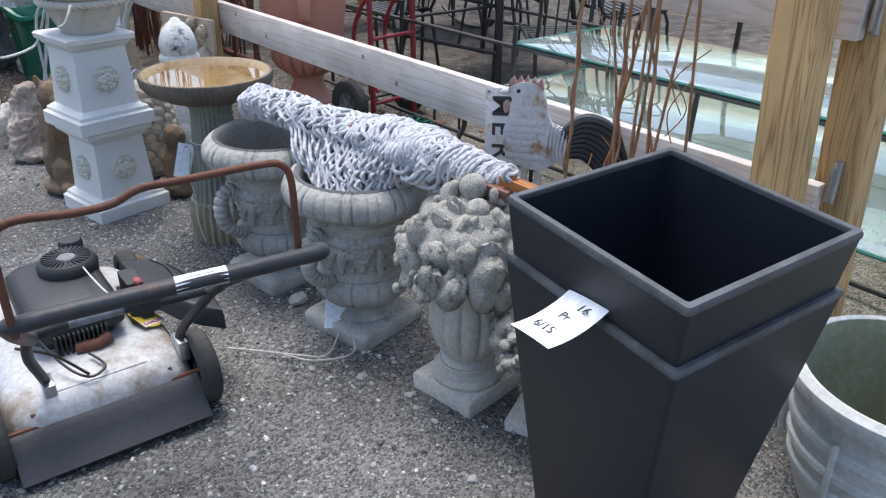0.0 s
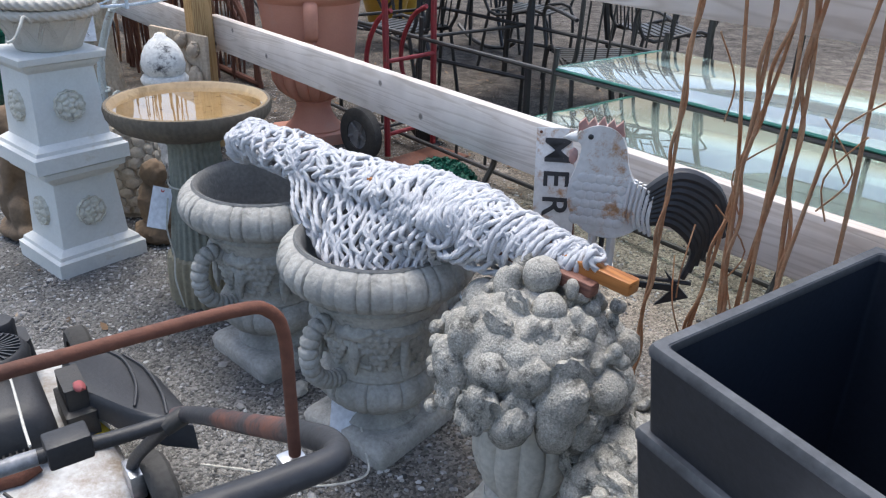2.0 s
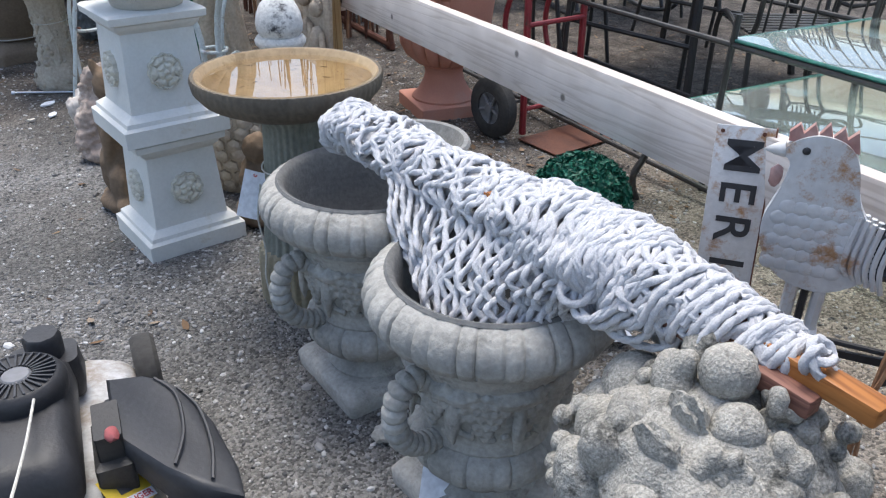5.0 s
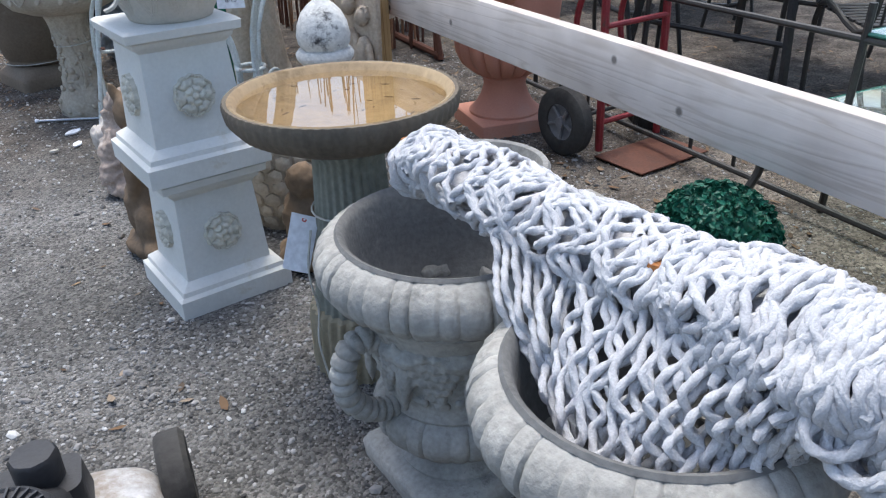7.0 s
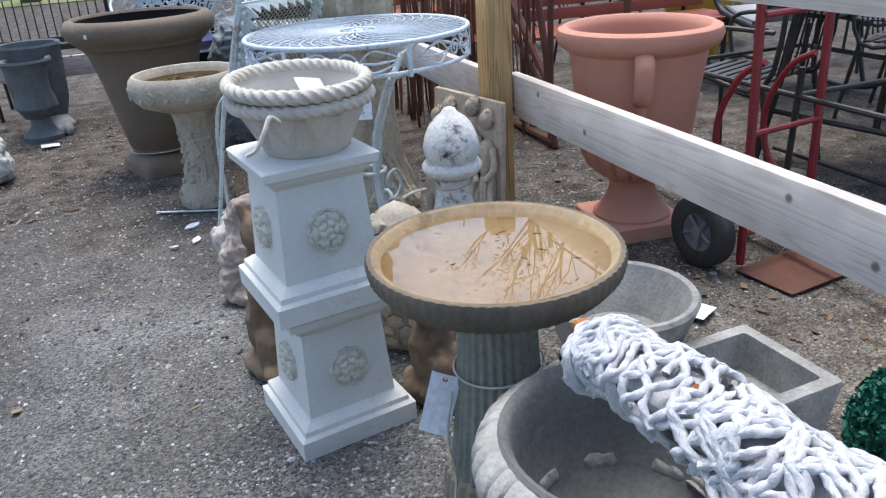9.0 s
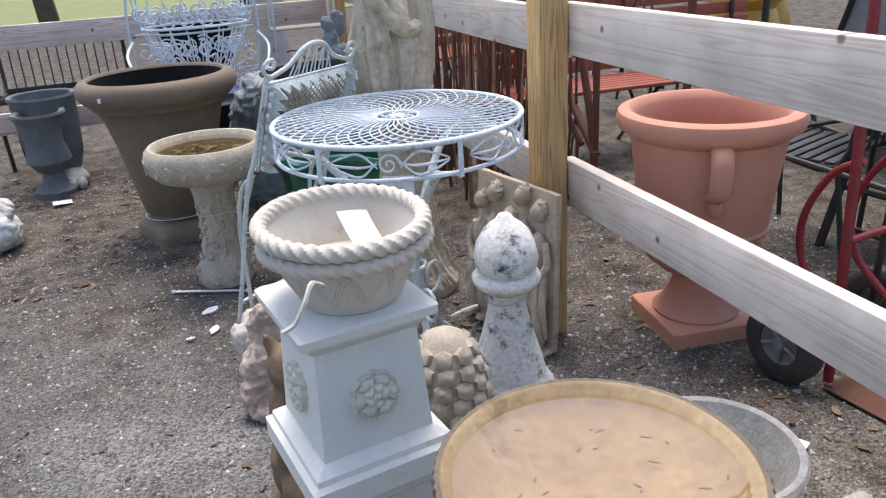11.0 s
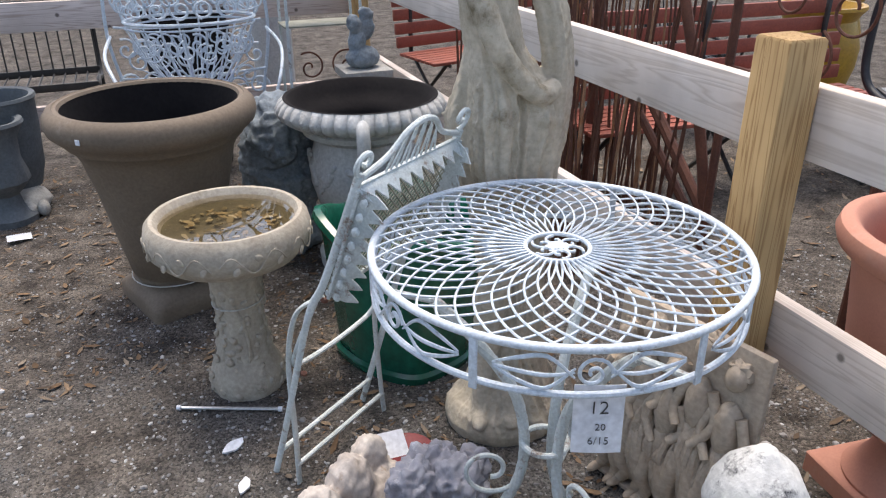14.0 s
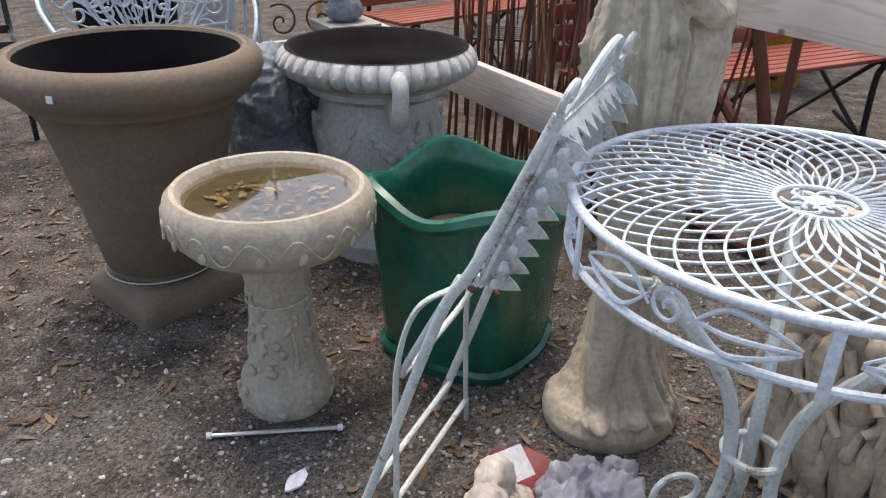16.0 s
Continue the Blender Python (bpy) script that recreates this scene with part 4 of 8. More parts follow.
def rope_pot(x, y, z, rz, label):
    t = thing("rope_rim_pot", x, y, z, rz, label, "planter pot", "rope-rimmed pots")
    t.scale = (0.93, 0.93, 0.93)
    body = lathe([(0.092, 0.0), (0.098, 0.004), (0.108, 0.03), (0.135, 0.085), (0.144, 0.108), (0.147, 0.112), (0.140, 0.112), (0.128, 0.085), (0.10, 0.03), (0.0, 0.022)], 64)
    part("body", body, M_ROPEPOT, t)
    bm = bmesh.new()
    n, seg, R = 320, 18, 0.152
    rings = []
    for i in range(n):
        a = 2 * math.pi * i / n
        ring = []
        for k in range(seg):
            b = 2 * math.pi * k / seg
            rr = 0.0150 * (1 + 0.34 * (abs(math.sin(20 * a + 2 * b)) - 0.6))
            ring.append(bm.verts.new(((R + rr * math.cos(b)) * math.cos(a), (R + rr * math.cos(b)) * math.sin(a), 0.118 + rr * math.sin(b))))
        rings.append(ring)
    for i in range(n):
        A, B = rings[i], rings[(i + 1) % n]
        for k in range(seg):
            bm.faces.new((A[k], B[k], B[(k + 1) % seg], A[(k + 1) % seg]))
    part("rope_rim", bm, M_ROPEPOT, t, "twisted rope rim")
    wv = bmesh.new()
    for k in range(22):
        a = 2 * math.pi * k / 22
        for j in range(3):
            pts = []
            for i in range(6):
                u = i / 5
                zz = 0.022 + 0.075 * u
                r = 0.1055 + (zz - 0.03) * 0.5
                aa = a + (0.12 if k % 2 else -0.12) * (u - 0.5) * 2 + 0.05 * j
                pts.append((r * math.cos(aa), r * math.sin(aa), zz))
            tube(pts, 0.0042, 5, bm=wv)
    part("weave_relief", wv, M_ROPEPOT, t, "basket-weave relief")
    return t


rope_pot(PX + 0.012, PY + 0.0, 0.676, 0, "cream cast stone pot with twisted rope rim on a pedestal")
upper_pot = rope_pot(PX + 0.006, PY + 0.0, 0.712, 20, "cream cast stone pot nested in another, tied with white cord")
upper_pot.rotation_euler[0] = radians(3)


# ---- terracotta urn ----
def terracotta_urn(x, y):
    t = thing("terracotta_urn", x, y, 0, -7, "large smooth terracotta urn with loop handles", "urn")
    t.scale = (0.96, 0.96, 1.02)
    part("base", frustum([(0.165, 0.165, -0.012, 0.006), (0.165, 0.165, 0.048, 0.006), (0.160, 0.160, 0.053, 0.006)]), M_TERRA, t)
    part("foot", lathe([(0.145, 0.050), (0.147, 0.062), (0.12, 0.085), (0.098, 0.12), (0.085, 0.16), (0.090, 0.185), (0.098, 0.192), (0.09, 0.20)], 48), M_TERRA, t)
    g = ring_lumps(18, 0.11)
    part("lobed_bowl", lathe([(0.085, 0.195), (0.13, 0.21), (0.175, 0.245), (0.200, 0.29), (0.205, 0.325), (0.19, 0.345)], 144, lambda a, r, z: g(a)), M_TERRA, t)
    part("body", lathe([(0.19, 0.335), (0.208, 0.345), (0.214, 0.356), (0.207, 0.366), (0.212, 0.40), (0.224, 0.50), (0.238, 0.60), (0.246, 0.645), (0.262, 0.655), (0.285, 0.672), (0.293, 0.695), (0.285, 0.718), (0.262, 0.728), (0.250, 0.724), (0.232, 0.70), (0.228, 0.64), (0.21, 0.5), (0.19, 0.38), (0.0, 0.34)], 80), M_TERRA, t)
    for s in (248, 68):
        rm = pose(0, 0, 0, 0, 0, s)
        pts = [rm @ p for p in smooth_line([(0.240, 0, 0.640), (0.276, 0, 0.655), (0.298, 0, 0.625), (0.297, 0, 0.575), (0.280, 0, 0.530), (0.250, 0, 0.512), (0.224, 0, 0.508)], 8)]
        part("handle", tube(pts, 0.032, 14, squash=0.5), M_TERRA, t)
        part("handle_boss", blob(rm @ Vector((0.228, 0, 0.478)), (0.020, 0.032, 0.034), sub=3), M_TERRA, t)
    return t


terracotta_urn(2.37, 4.34)


# ---- brown pot, second bath, white urn, green planter ----
def brown_pot(x, y):
    t = thing("large_brown_pot", x, y, 0, 4, "large matt brown flared plastic pot with rolled rim", "planter pot")
    part("plinth", frustum([(0.178, 0.178, -0.015, 0.03), (0.180, 0.180, 0.045, 0.032), (0.172, 0.172, 0.06, 0.04), (0.150, 0.150, 0.088, 0.08), (0.14, 0.14, 0.10, 0.10)], round_n=6, m=pose(0, 0, 0, 0, 0, 16)), M_BROWNPOT, t)
    part("body", lathe([(0.150, 0.106), (0.158, 0.113), (0.158, 0.127), (0.168, 0.136), (0.196, 0.281), (0.228, 0.454), (0.262, 0.589), (0.285, 0.632), (0.300, 0.638), (0.305, 0.649), (0.326, 0.668), (0.346, 0.687), (0.354, 0.712), (0.350, 0.740), (0.334, 0.760), (0.316, 0.768), (0.312, 0.764), (0.300, 0.765), (0.293, 0.754)], 96), M_BROWNPOT, t)
    part("liner", lathe([(0.2935, 0.755), (0.280, 0.70), (0.25, 0.594), (0.22, 0.454), (0.0, 0.433)], 64), M_DEEPBLACK, t, "black inside")
    return t


brown_pot(0.75, 6.165)
dot = part("price_sticker", slab(-0.009, -0.001, -0.009, 0.009, 0.001, 0.009, 0.0005), M_PAPER)
dot.matrix_basis = pose(0.5165, 5.8965, 0.712, 0, 0, -45)
tagged(dot, "small white price sticker on the brown pot", "sticker")


def leaf_bath(x, y):
    t = thing("bird_bath", x, y, 0, 0, "beige stone bird bath with vine relief and rain water", "bird bath")
    s = part("stem", lathe([(0.112, -0.012), (0.117, 0.03), (0.110, 0.07), (0.085, 0.12), (0.074, 0.20), (0.070, 0.27), (0.072, 0.32), (0.083, 0.39), (0.10, 0.435)], 96), M_BEIGE, t)
    carve(s, 0.014, 0.028)
    rel = bmesh.new()
    rnd = random.Random(9)
    for k in range(120):
        a = rnd.uniform(0, 6.28)
        z = rnd.uniform(0.01, 0.36)
        r = 0.114 if z < 0.07 else 0.092 if z < 0.12 else 0.079 if z < 0.2 else 0.073
        blob((r * math.cos(a), r * math.sin(a), z), (0.009, rnd.uniform(0.008, 0.018), rnd.uniform(0.007, 0.016)), rel, rot=(rnd.uniform(0, 90), 0, math.degrees(a)), rough=0.3, sub=2)
    for k in range(6):
        a0 = k * 1.05
        tube(smooth_line([((0.082 if z < 0.2 else 0.074) * math.cos(a0 + 0.6 * math.sin(9 * z)), (0.082 if z < 0.2 else 0.074) * math.sin(a0 + 0.6 * math.sin(9 * z)), z) for z in (0.10, 0.16, 0.22, 0.28, 0.34, 0.40)], 5), 0.006, 6, bm=rel)
    melt(part("vine_relief", rel, M_BEIGE, t), 0.0032, 0)
    part("bowl", lathe([(0.07, 0.425), (0.14, 0.433), (0.200, 0.458), (0.232, 0.495), (0.238, 0.532), (0.230, 0.565), (0.214, 0.581), (0.203, 0.580), (0.194, 0.567), (0.183, 0.540), (0.10, 0.527), (0.0, 0.525)], 96), M_BEIGE, t)
    vn = bmesh.new()
    for k in range(7):
        a0 = 2 * math.pi * k / 7
        pts = []
        for i in range(10):
            a = a0 + 0.8 * i / 9
            z = 0.515 + 0.026 * math.sin(i * 1.1)
            pts.append((0.2365 * math.cos(a), 0.2365 * math.sin(a), z))
        tube(smooth_line(pts, 4), 0.0024, 6, bm=vn)
        for i in (2, 5, 8):
            a = a0 + 0.8 * i / 9
            blob((0.237 * math.cos(a), 0.237 * math.sin(a), 0.515 - 0.02 * math.sin(i * 1.1)), (0.004, 0.014, 0.010), vn, rot=(30 * i, 0, math.degrees(a)), sub=2)
    part("leaf_vine", vn, M_BEIGE, t)
    part("silt", lathe([(0.187, 0.545), (0.10, 0.535), (0.0, 0.533)], 48), M_SILT, t, "brown silt in the bowl")
    w = part("water", lathe([(0.191, 0.5615), (0.0, 0.5618)], 64), M_WATER, t, "still rain water")
    w.visible_shadow = False
    deb = bmesh.new()
    for k in range(90):
        a, r = rnd.uniform(0, 6.28), 0.15 * math.sqrt(rnd.random())
        blob((r * math.cos(a), r * math.sin(a), 0.543), (rnd.uniform(0.006, 0.022), rnd.uniform(0.004, 0.012), 0.003), deb, rot=(rnd.uniform(-20, 20), rnd.uniform(-20, 20), rnd.uniform(0, 180)), sub=1)
    part("sunken_leaves", deb, island("sunken leaves", [(0.20, 0.13, 0.05), (0.32, 0.25, 0.14), (0.10, 0.075, 0.035), (0.45, 0.38, 0.26)]), t, "brown leaves under water")
    return t


leaf_bath(0.90, 5.48)


def white_urn(x, y):
    t = thing("white_urn", x, y, 0, 20, "weathered white-grey stone urn with garlands and black inside", "urn")
    part("foot", lathe([(0.20, -0.012), (0.205, 0.05), (0.16, 0.08), (0.10, 0.14), (0.11, 0.20), (0.15, 0.22)], 48), M_URNWHITE, t)
    part("body", lathe([(0.13, 0.21), (0.19, 0.27), (0.215, 0.36), (0.215, 0.44), (0.20, 0.50), (0.19, 0.54), (0.215, 0.56), (0.235, 0.565), (0.24, 0.585), (0.22, 0.60), (0.200, 0.596), (0.188, 0.575), (0.182, 0.50), (0.168, 0.32), (0.0, 0.28)], 64), M_URNWHITE, t)
    g = ring_lumps(40, 0.05)
    part("rim", lathe([(0.22, 0.595), (0.29, 0.612), (0.325, 0.635), (0.332, 0.66), (0.318, 0.685), (0.298, 0.70), (0.29, 0.698)], 240, lambda a, r, z: g(a) if z < 0.69 else 1), M_URNWHITE, t)
    # near-black wall: shade of the urn's depth is put into the colour
    part("liner", lathe([(0.300, 0.7005), (0.291, 0.702), (0.282, 0.698), (0.264, 0.660), (0.222, 0.622), (0.190, 0.600), (0.180, 0.572), (0.172, 0.50), (0.158, 0.34), (0.0, 0.30)], 64), M_DEEPBLACK, t, "black flaking inside with depth shade in its colour")
    ga = bmesh.new()
    rnd = random.Random(2)
    for k in range(6):
        a0 = 2 * math.pi * k / 6
        for i in range(36):
            u = rnd.uniform(-1, 1)
            a = a0 + u * 0.42
            z = 0.38 + 0.10 * u * u + rnd.uniform(-0.03, 0.03) * (1.2 - abs(u))
            blob((0.214 * math.cos(a), 0.214 * math.sin(a), z), rnd.uniform(0.010, 0.016), ga, sub=1)
    melt(part("garland", ga, M_URNWHITE, t), 0.005, 0)
    for s in (235, 55):
        rm = pose(0, 0, 0, 0, 0, s)
        pts = [rm @ p for p in smooth_line([(0.33, 0, 0.655), (0.365, 0, 0.64), (0.36, 0, 0.57), (0.32, 0, 0.535), (0.27, 0, 0.55), (0.225, 0, 0.555)], 8)]
        part("handle", tube(pts, 0.024, 12, squash=1.6), M_URNWHITE, t, "scrolled leaf handle")
    return t


white_urn(1.51, 6.196)


def green_planter(x, y, rz):
    t = thing("green_planter", x, y, 0, rz, "glossy green glazed planter with bowed ribbed sides", "planter")

    def outline(k):
        pts = []
        for i in range(96):
            a = 2 * math.pi * i / 96
            c, s = math.cos(a), math.sin(a)
            r = 0.235 / (abs(c) ** 5 + abs(s) ** 5) ** 0.2
            r *= 1 + 0.05 * math.cos(4 * a)
            pts.append((k * r * c, k * r * s))
        return pts

    def shell(levels, rib=0.0, lid=False):
        bm = bmesh.new()
        rings = []
        for k, z, dip in levels:
            ring = []
            for i, (px, py) in enumerate(outline(k)):
                a = 2 * math.pi * i / 96
                w = 1.0
                ph = (i % 24) / 24
                if rib and (0.28 < ph < 0.42 or 0.58 < ph < 0.72):
                    w = 1 - rib * (i % 2)
                ring.append(bm.verts.new((px * w, py * w, z + dip * math.cos(4 * a))))
            rings.append(ring)
        for A, B in zip(rings, rings[1:]):
            for i in range(96):
                bm.faces.new((A[i], A[(i + 1) % 96], B[(i + 1) % 96], B[i]))
        if lid:
            bm.faces.new(rings[-1])
        return bm

    part("foot", shell([(0.88, -0.012, 0), (0.92, 0.0, 0), (0.93, 0.025, 0), (0.88, 0.035, 0)]), M_GREEN, t)
    part("body", shell([(0.87, 0.03, 0), (0.88, 0.05, 0), (0.94, 0.25, 0), (1.0, 0.44, -0.012), (0.98, 0.46, -0.018)], 0.022), M_GREEN, t)
    part("rim", shell([(0.96, 0.45, -0.02), (1.06, 0.455, -0.022), (1.09, 0.472, -0.025), (1.06, 0.49, -0.026), (0.98, 0.492, -0.026), (0.94, 0.48, -0.026), (0.90, 0.42, -0.01), (0.86, 0.28, 0)]), M_GREEN, t)
    part("soil", shell([(0.80, 0.275, 0), (0.87, 0.285, 0), (0.5, 0.287, 0)], 0.0, True), M_BROWNST, t, "brown inside")
    return t


green_planter(1.45, 5.49, 30)


# ---- net hammock with spreader bars, laid over the urns ----
def hammock():
    t = thing("net_hammock", 1.40, 2.36, 0.045, 0, "rolled white cotton net hammock with varnished wooden spreader bars", "hammock")
    org = Vector((1.42, 2.4, 0))
    axis = smooth_line([Vector(p) - org for p in ((1.339, 2.888, 0.515), (1.350, 2.80, 0.522), (1.375, 2.62, 0.525), (1.405, 2.42, 0.518), (1.425, 2.30, 0.528), (1.440, 2.20, 0.526), (1.452, 2.12, 0.530), (1.470, 2.0, 0.531), (1.485, 1.90, 0.532))], 14)
    n = len(axis)

    def girth(u):
        keys = ((0, 0.030), (0.05, 0.046), (0.28, 0.047), (0.46, 0.052), (0.57, 0.063), (0.74, 0.060), (0.82, 0.042), (0.90, 0.026), (1.0, 0.012))
        for (a, ra), (b, rb) in zip(keys, keys[1:]):
            if u <= b:
                return ra + (rb - ra) * (u - a) / (b - a)
        return 0.012

    def at(u, a, lift=0.0):
        f = min(max(u, 0), 1) * (n - 1)
        i = min(int(f), n - 2)
        p = axis[i].lerp(axis[i + 1], f - i)
        d = (axis[i + 1] - axis[i]).normalized()
        side = d.cross(Vector((0, 0, 1))).normalized()
        up = side.cross(d)
        lump = 1 + 0.28 * noise.noise(Vector((u * 13, math.cos(a) * 1.2, math.sin(a) * 1.2)))
        r = girth(u) * lump + lift
        return p + r * (math.cos(a) * side * 1.15 + 0.93 * math.sin(a) * up)

    core = bmesh.new()
    rings = [[core.verts.new(at(i / 59, 2 * math.pi * k / 20, -0.012)) for k in range(20)] for i in range(60)]
    for A, B in zip(rings, rings[1:]):
        for k in range(20):
            core.faces.new((A[k], A[(k + 1) % 20], B[(k + 1) % 20], B[k]))
    part("rolled_net", core, M_ROPE, t)
    rnd = random.Random(11)
    # wrapped strands, both ways round, with knots where they cross
    for k in range(96):
        s = 1 if k % 2 else -1
        u0 = rnd.uniform(0.0, 0.97)
        a = rnd.uniform(0, 6.28)
        length = rnd.uniform(0.03, 0.20)
        turns = rnd.uniform(0.5, 1.6)
        pts = []
        m = 40
        ph = rnd.uniform(0, 6.28)
        for i in range(m + 1):
            f = i / m
            u = u0 + length * f + 0.010 * math.sin(ph + f * 17)
            aa = a + s * 2 * math.pi * turns * f
            pts.append(at(u, aa, 0.001 + 0.006 * (0.5 + 0.5 * math.sin(f * 23 + ph))))
        part("rope", rope(smooth_line(pts, 2), 0.0054 * 1.06), M_ROPE, t)
    # zigzag meshes over the upper side
    for k in range(70):
        u0 = 0.015 + 0.97 * k / 70 + rnd.uniform(-0.008, 0.008)
        pts = []
        amp, per, ph, slant = rnd.uniform(0.005, 0.020), rnd.uniform(0.55, 1.1), rnd.uniform(0, 6.28), rnd.uniform(-0.05, 0.05)
        a0 = rnd.uniform(-0.9, 0.3)
        for i in range(25):
            f = i / 24
            aa = a0 + 4.1 * f
            u = min(0.99, max(0.005, u0 + slant * (f - 0.5) + amp * math.sin(ph + i * per) + rnd.uniform(-0.004, 0.004)))
            pts.append(at(u, aa, 0.004 + 0.007 * rnd.random()))
        part("rope", rope(smooth_line(pts, 4), 0.0052 * 1.06), M_ROPE, t)
    # open diamond net hanging into the urn, in two layers
    foot = smooth_line([Vector(p) - org for p in ((1.300, 2.425, 0.360), (1.258, 2.345, 0.352), (1.292, 2.265, 0.356), (1.365, 2.220, 0.366), (1.440, 2.215, 0.385))], 16)
    for layer in (0, 1):
        strands, rows = 27, 7
        for k in range(strands):
            f = (k + 0.5 * layer) / strands
            top = at(0.24 + 0.46 * f, -0.10 + 0.5 * layer, 0.002)
            low = foot[min(int(f * (len(foot) - 1)), len(foot) - 1)]
            nxt = foot[min(int(f * (len(foot) - 1)) + 3, len(foot) - 1)]
            along = (nxt - low).normalized() if (nxt - low).length > 0.001 else Vector((0, -1, 0))
            pts = []
            for i in range(rows + 1):
                g = i / rows
                p = top.lerp(low, g)
                out = (0.020 + 0.016 * noise.noise(Vector((f * 7, g * 3, layer)))) * math.sin(g * math.pi) - 0.016 * layer
                p.x -= out
                p.z += 0.010 * math.sin(g * math.pi) - (0.012 * layer)
                p += along * 0.0080 * (1 if (i + k) % 2 else -1)
                p += Vector((rnd.uniform(-1, 1), rnd.uniform(-1, 1), rnd.uniform(-1, 1))) * 0.0055
                pts.append(p)
            part("rope", rope(smooth_line(pts, 4), 0.0049 * 1.06), M_ROPE, t)
    # loose loops and tassels over the bar ends
    for k in range(16):
        u = rnd.uniform(0.62, 0.86)
        a = rnd.uniform(-1.5, -0.2)
        top, end = at(u, a + 1.6, 0.004), at(min(0.99, u + rnd.uniform(0.10, 0.16)), a + 1.0, 0.006)
        m1, m2 = at(u + 0.02, a, 0.010 + rnd.uniform(0, 0.012)), at(min(0.97, u + 0.08), a - 0.1, 0.018 + rnd.uniform(0, 0.014))
        part("rope", rope(smooth_line([top, m1, m2, end], 12), 0.0052 * 1.06), M_ROPE, t)
    for p in ((1.448, 1.985, 0.540), (1.462, 1.925, 0.530), (1.470, 1.87, 0.552), (1.440, 2.03, 0.535), (1.338, 2.885, 0.53)):
        c = Vector(p) - org
        for q in range(3):
            o = Vector((rnd.uniform(-1, 1), rnd.uniform(-1, 1), rnd.uniform(-1, 1))) * 0.007
            r = 0.011 + 0.003 * q
            ring = [c + o + Vector((r * math.cos(v), r * 0.8 * math.sin(v) * (q != 1), r * math.sin(v) * (q != 0))) for v in [0.7 * i for i in range(9)]]
            part("knot", rope(smooth_line(ring, 5), 0.0052 * 1.06), M_ROPE, t)
    for k in range(22):
        u = rnd.uniform(0.80, 0.95)
        pts = [at(min(1, u + 0.012 * i), 0.9 * i + k, 0.010 + rnd.uniform(0, 0.006)) for i in range(8)]
        part("rope", rope(smooth_line(pts, 6), 0.0052 * 1.06), M_ROPE, t)
    # wooden spreader bars
    bars = (((1.452, 2.10, 0.540), (1.479, 1.795, 0.532), 0.016), ((1.425, 2.09, 0.520), (1.452, 1.850, 0.512), 0.0135), ((1.385, 2.62, 0.545), (1.335, 2.93, 0.528), 0.012), ((1.372, 2.40, 0.548), (1.408, 2.33, 0.556), 0.012))
    for a, b, w in bars:
        a, b = Vector(a) - org, Vector(b) - org
        d = b - a
        m = Matrix.Translation((a + b) / 2) @ d.to_track_quat("Y", "Z").to_matrix().to_4x4()
        part("spreader_bar", slab(-w, -d.length / 2, -0.013, w, d.length / 2, 0.013, 0.005, m=m), M_BARDARK if w == 0.0135 else M_BAR, t, "varnished orange-brown wooden bar")


hammock()


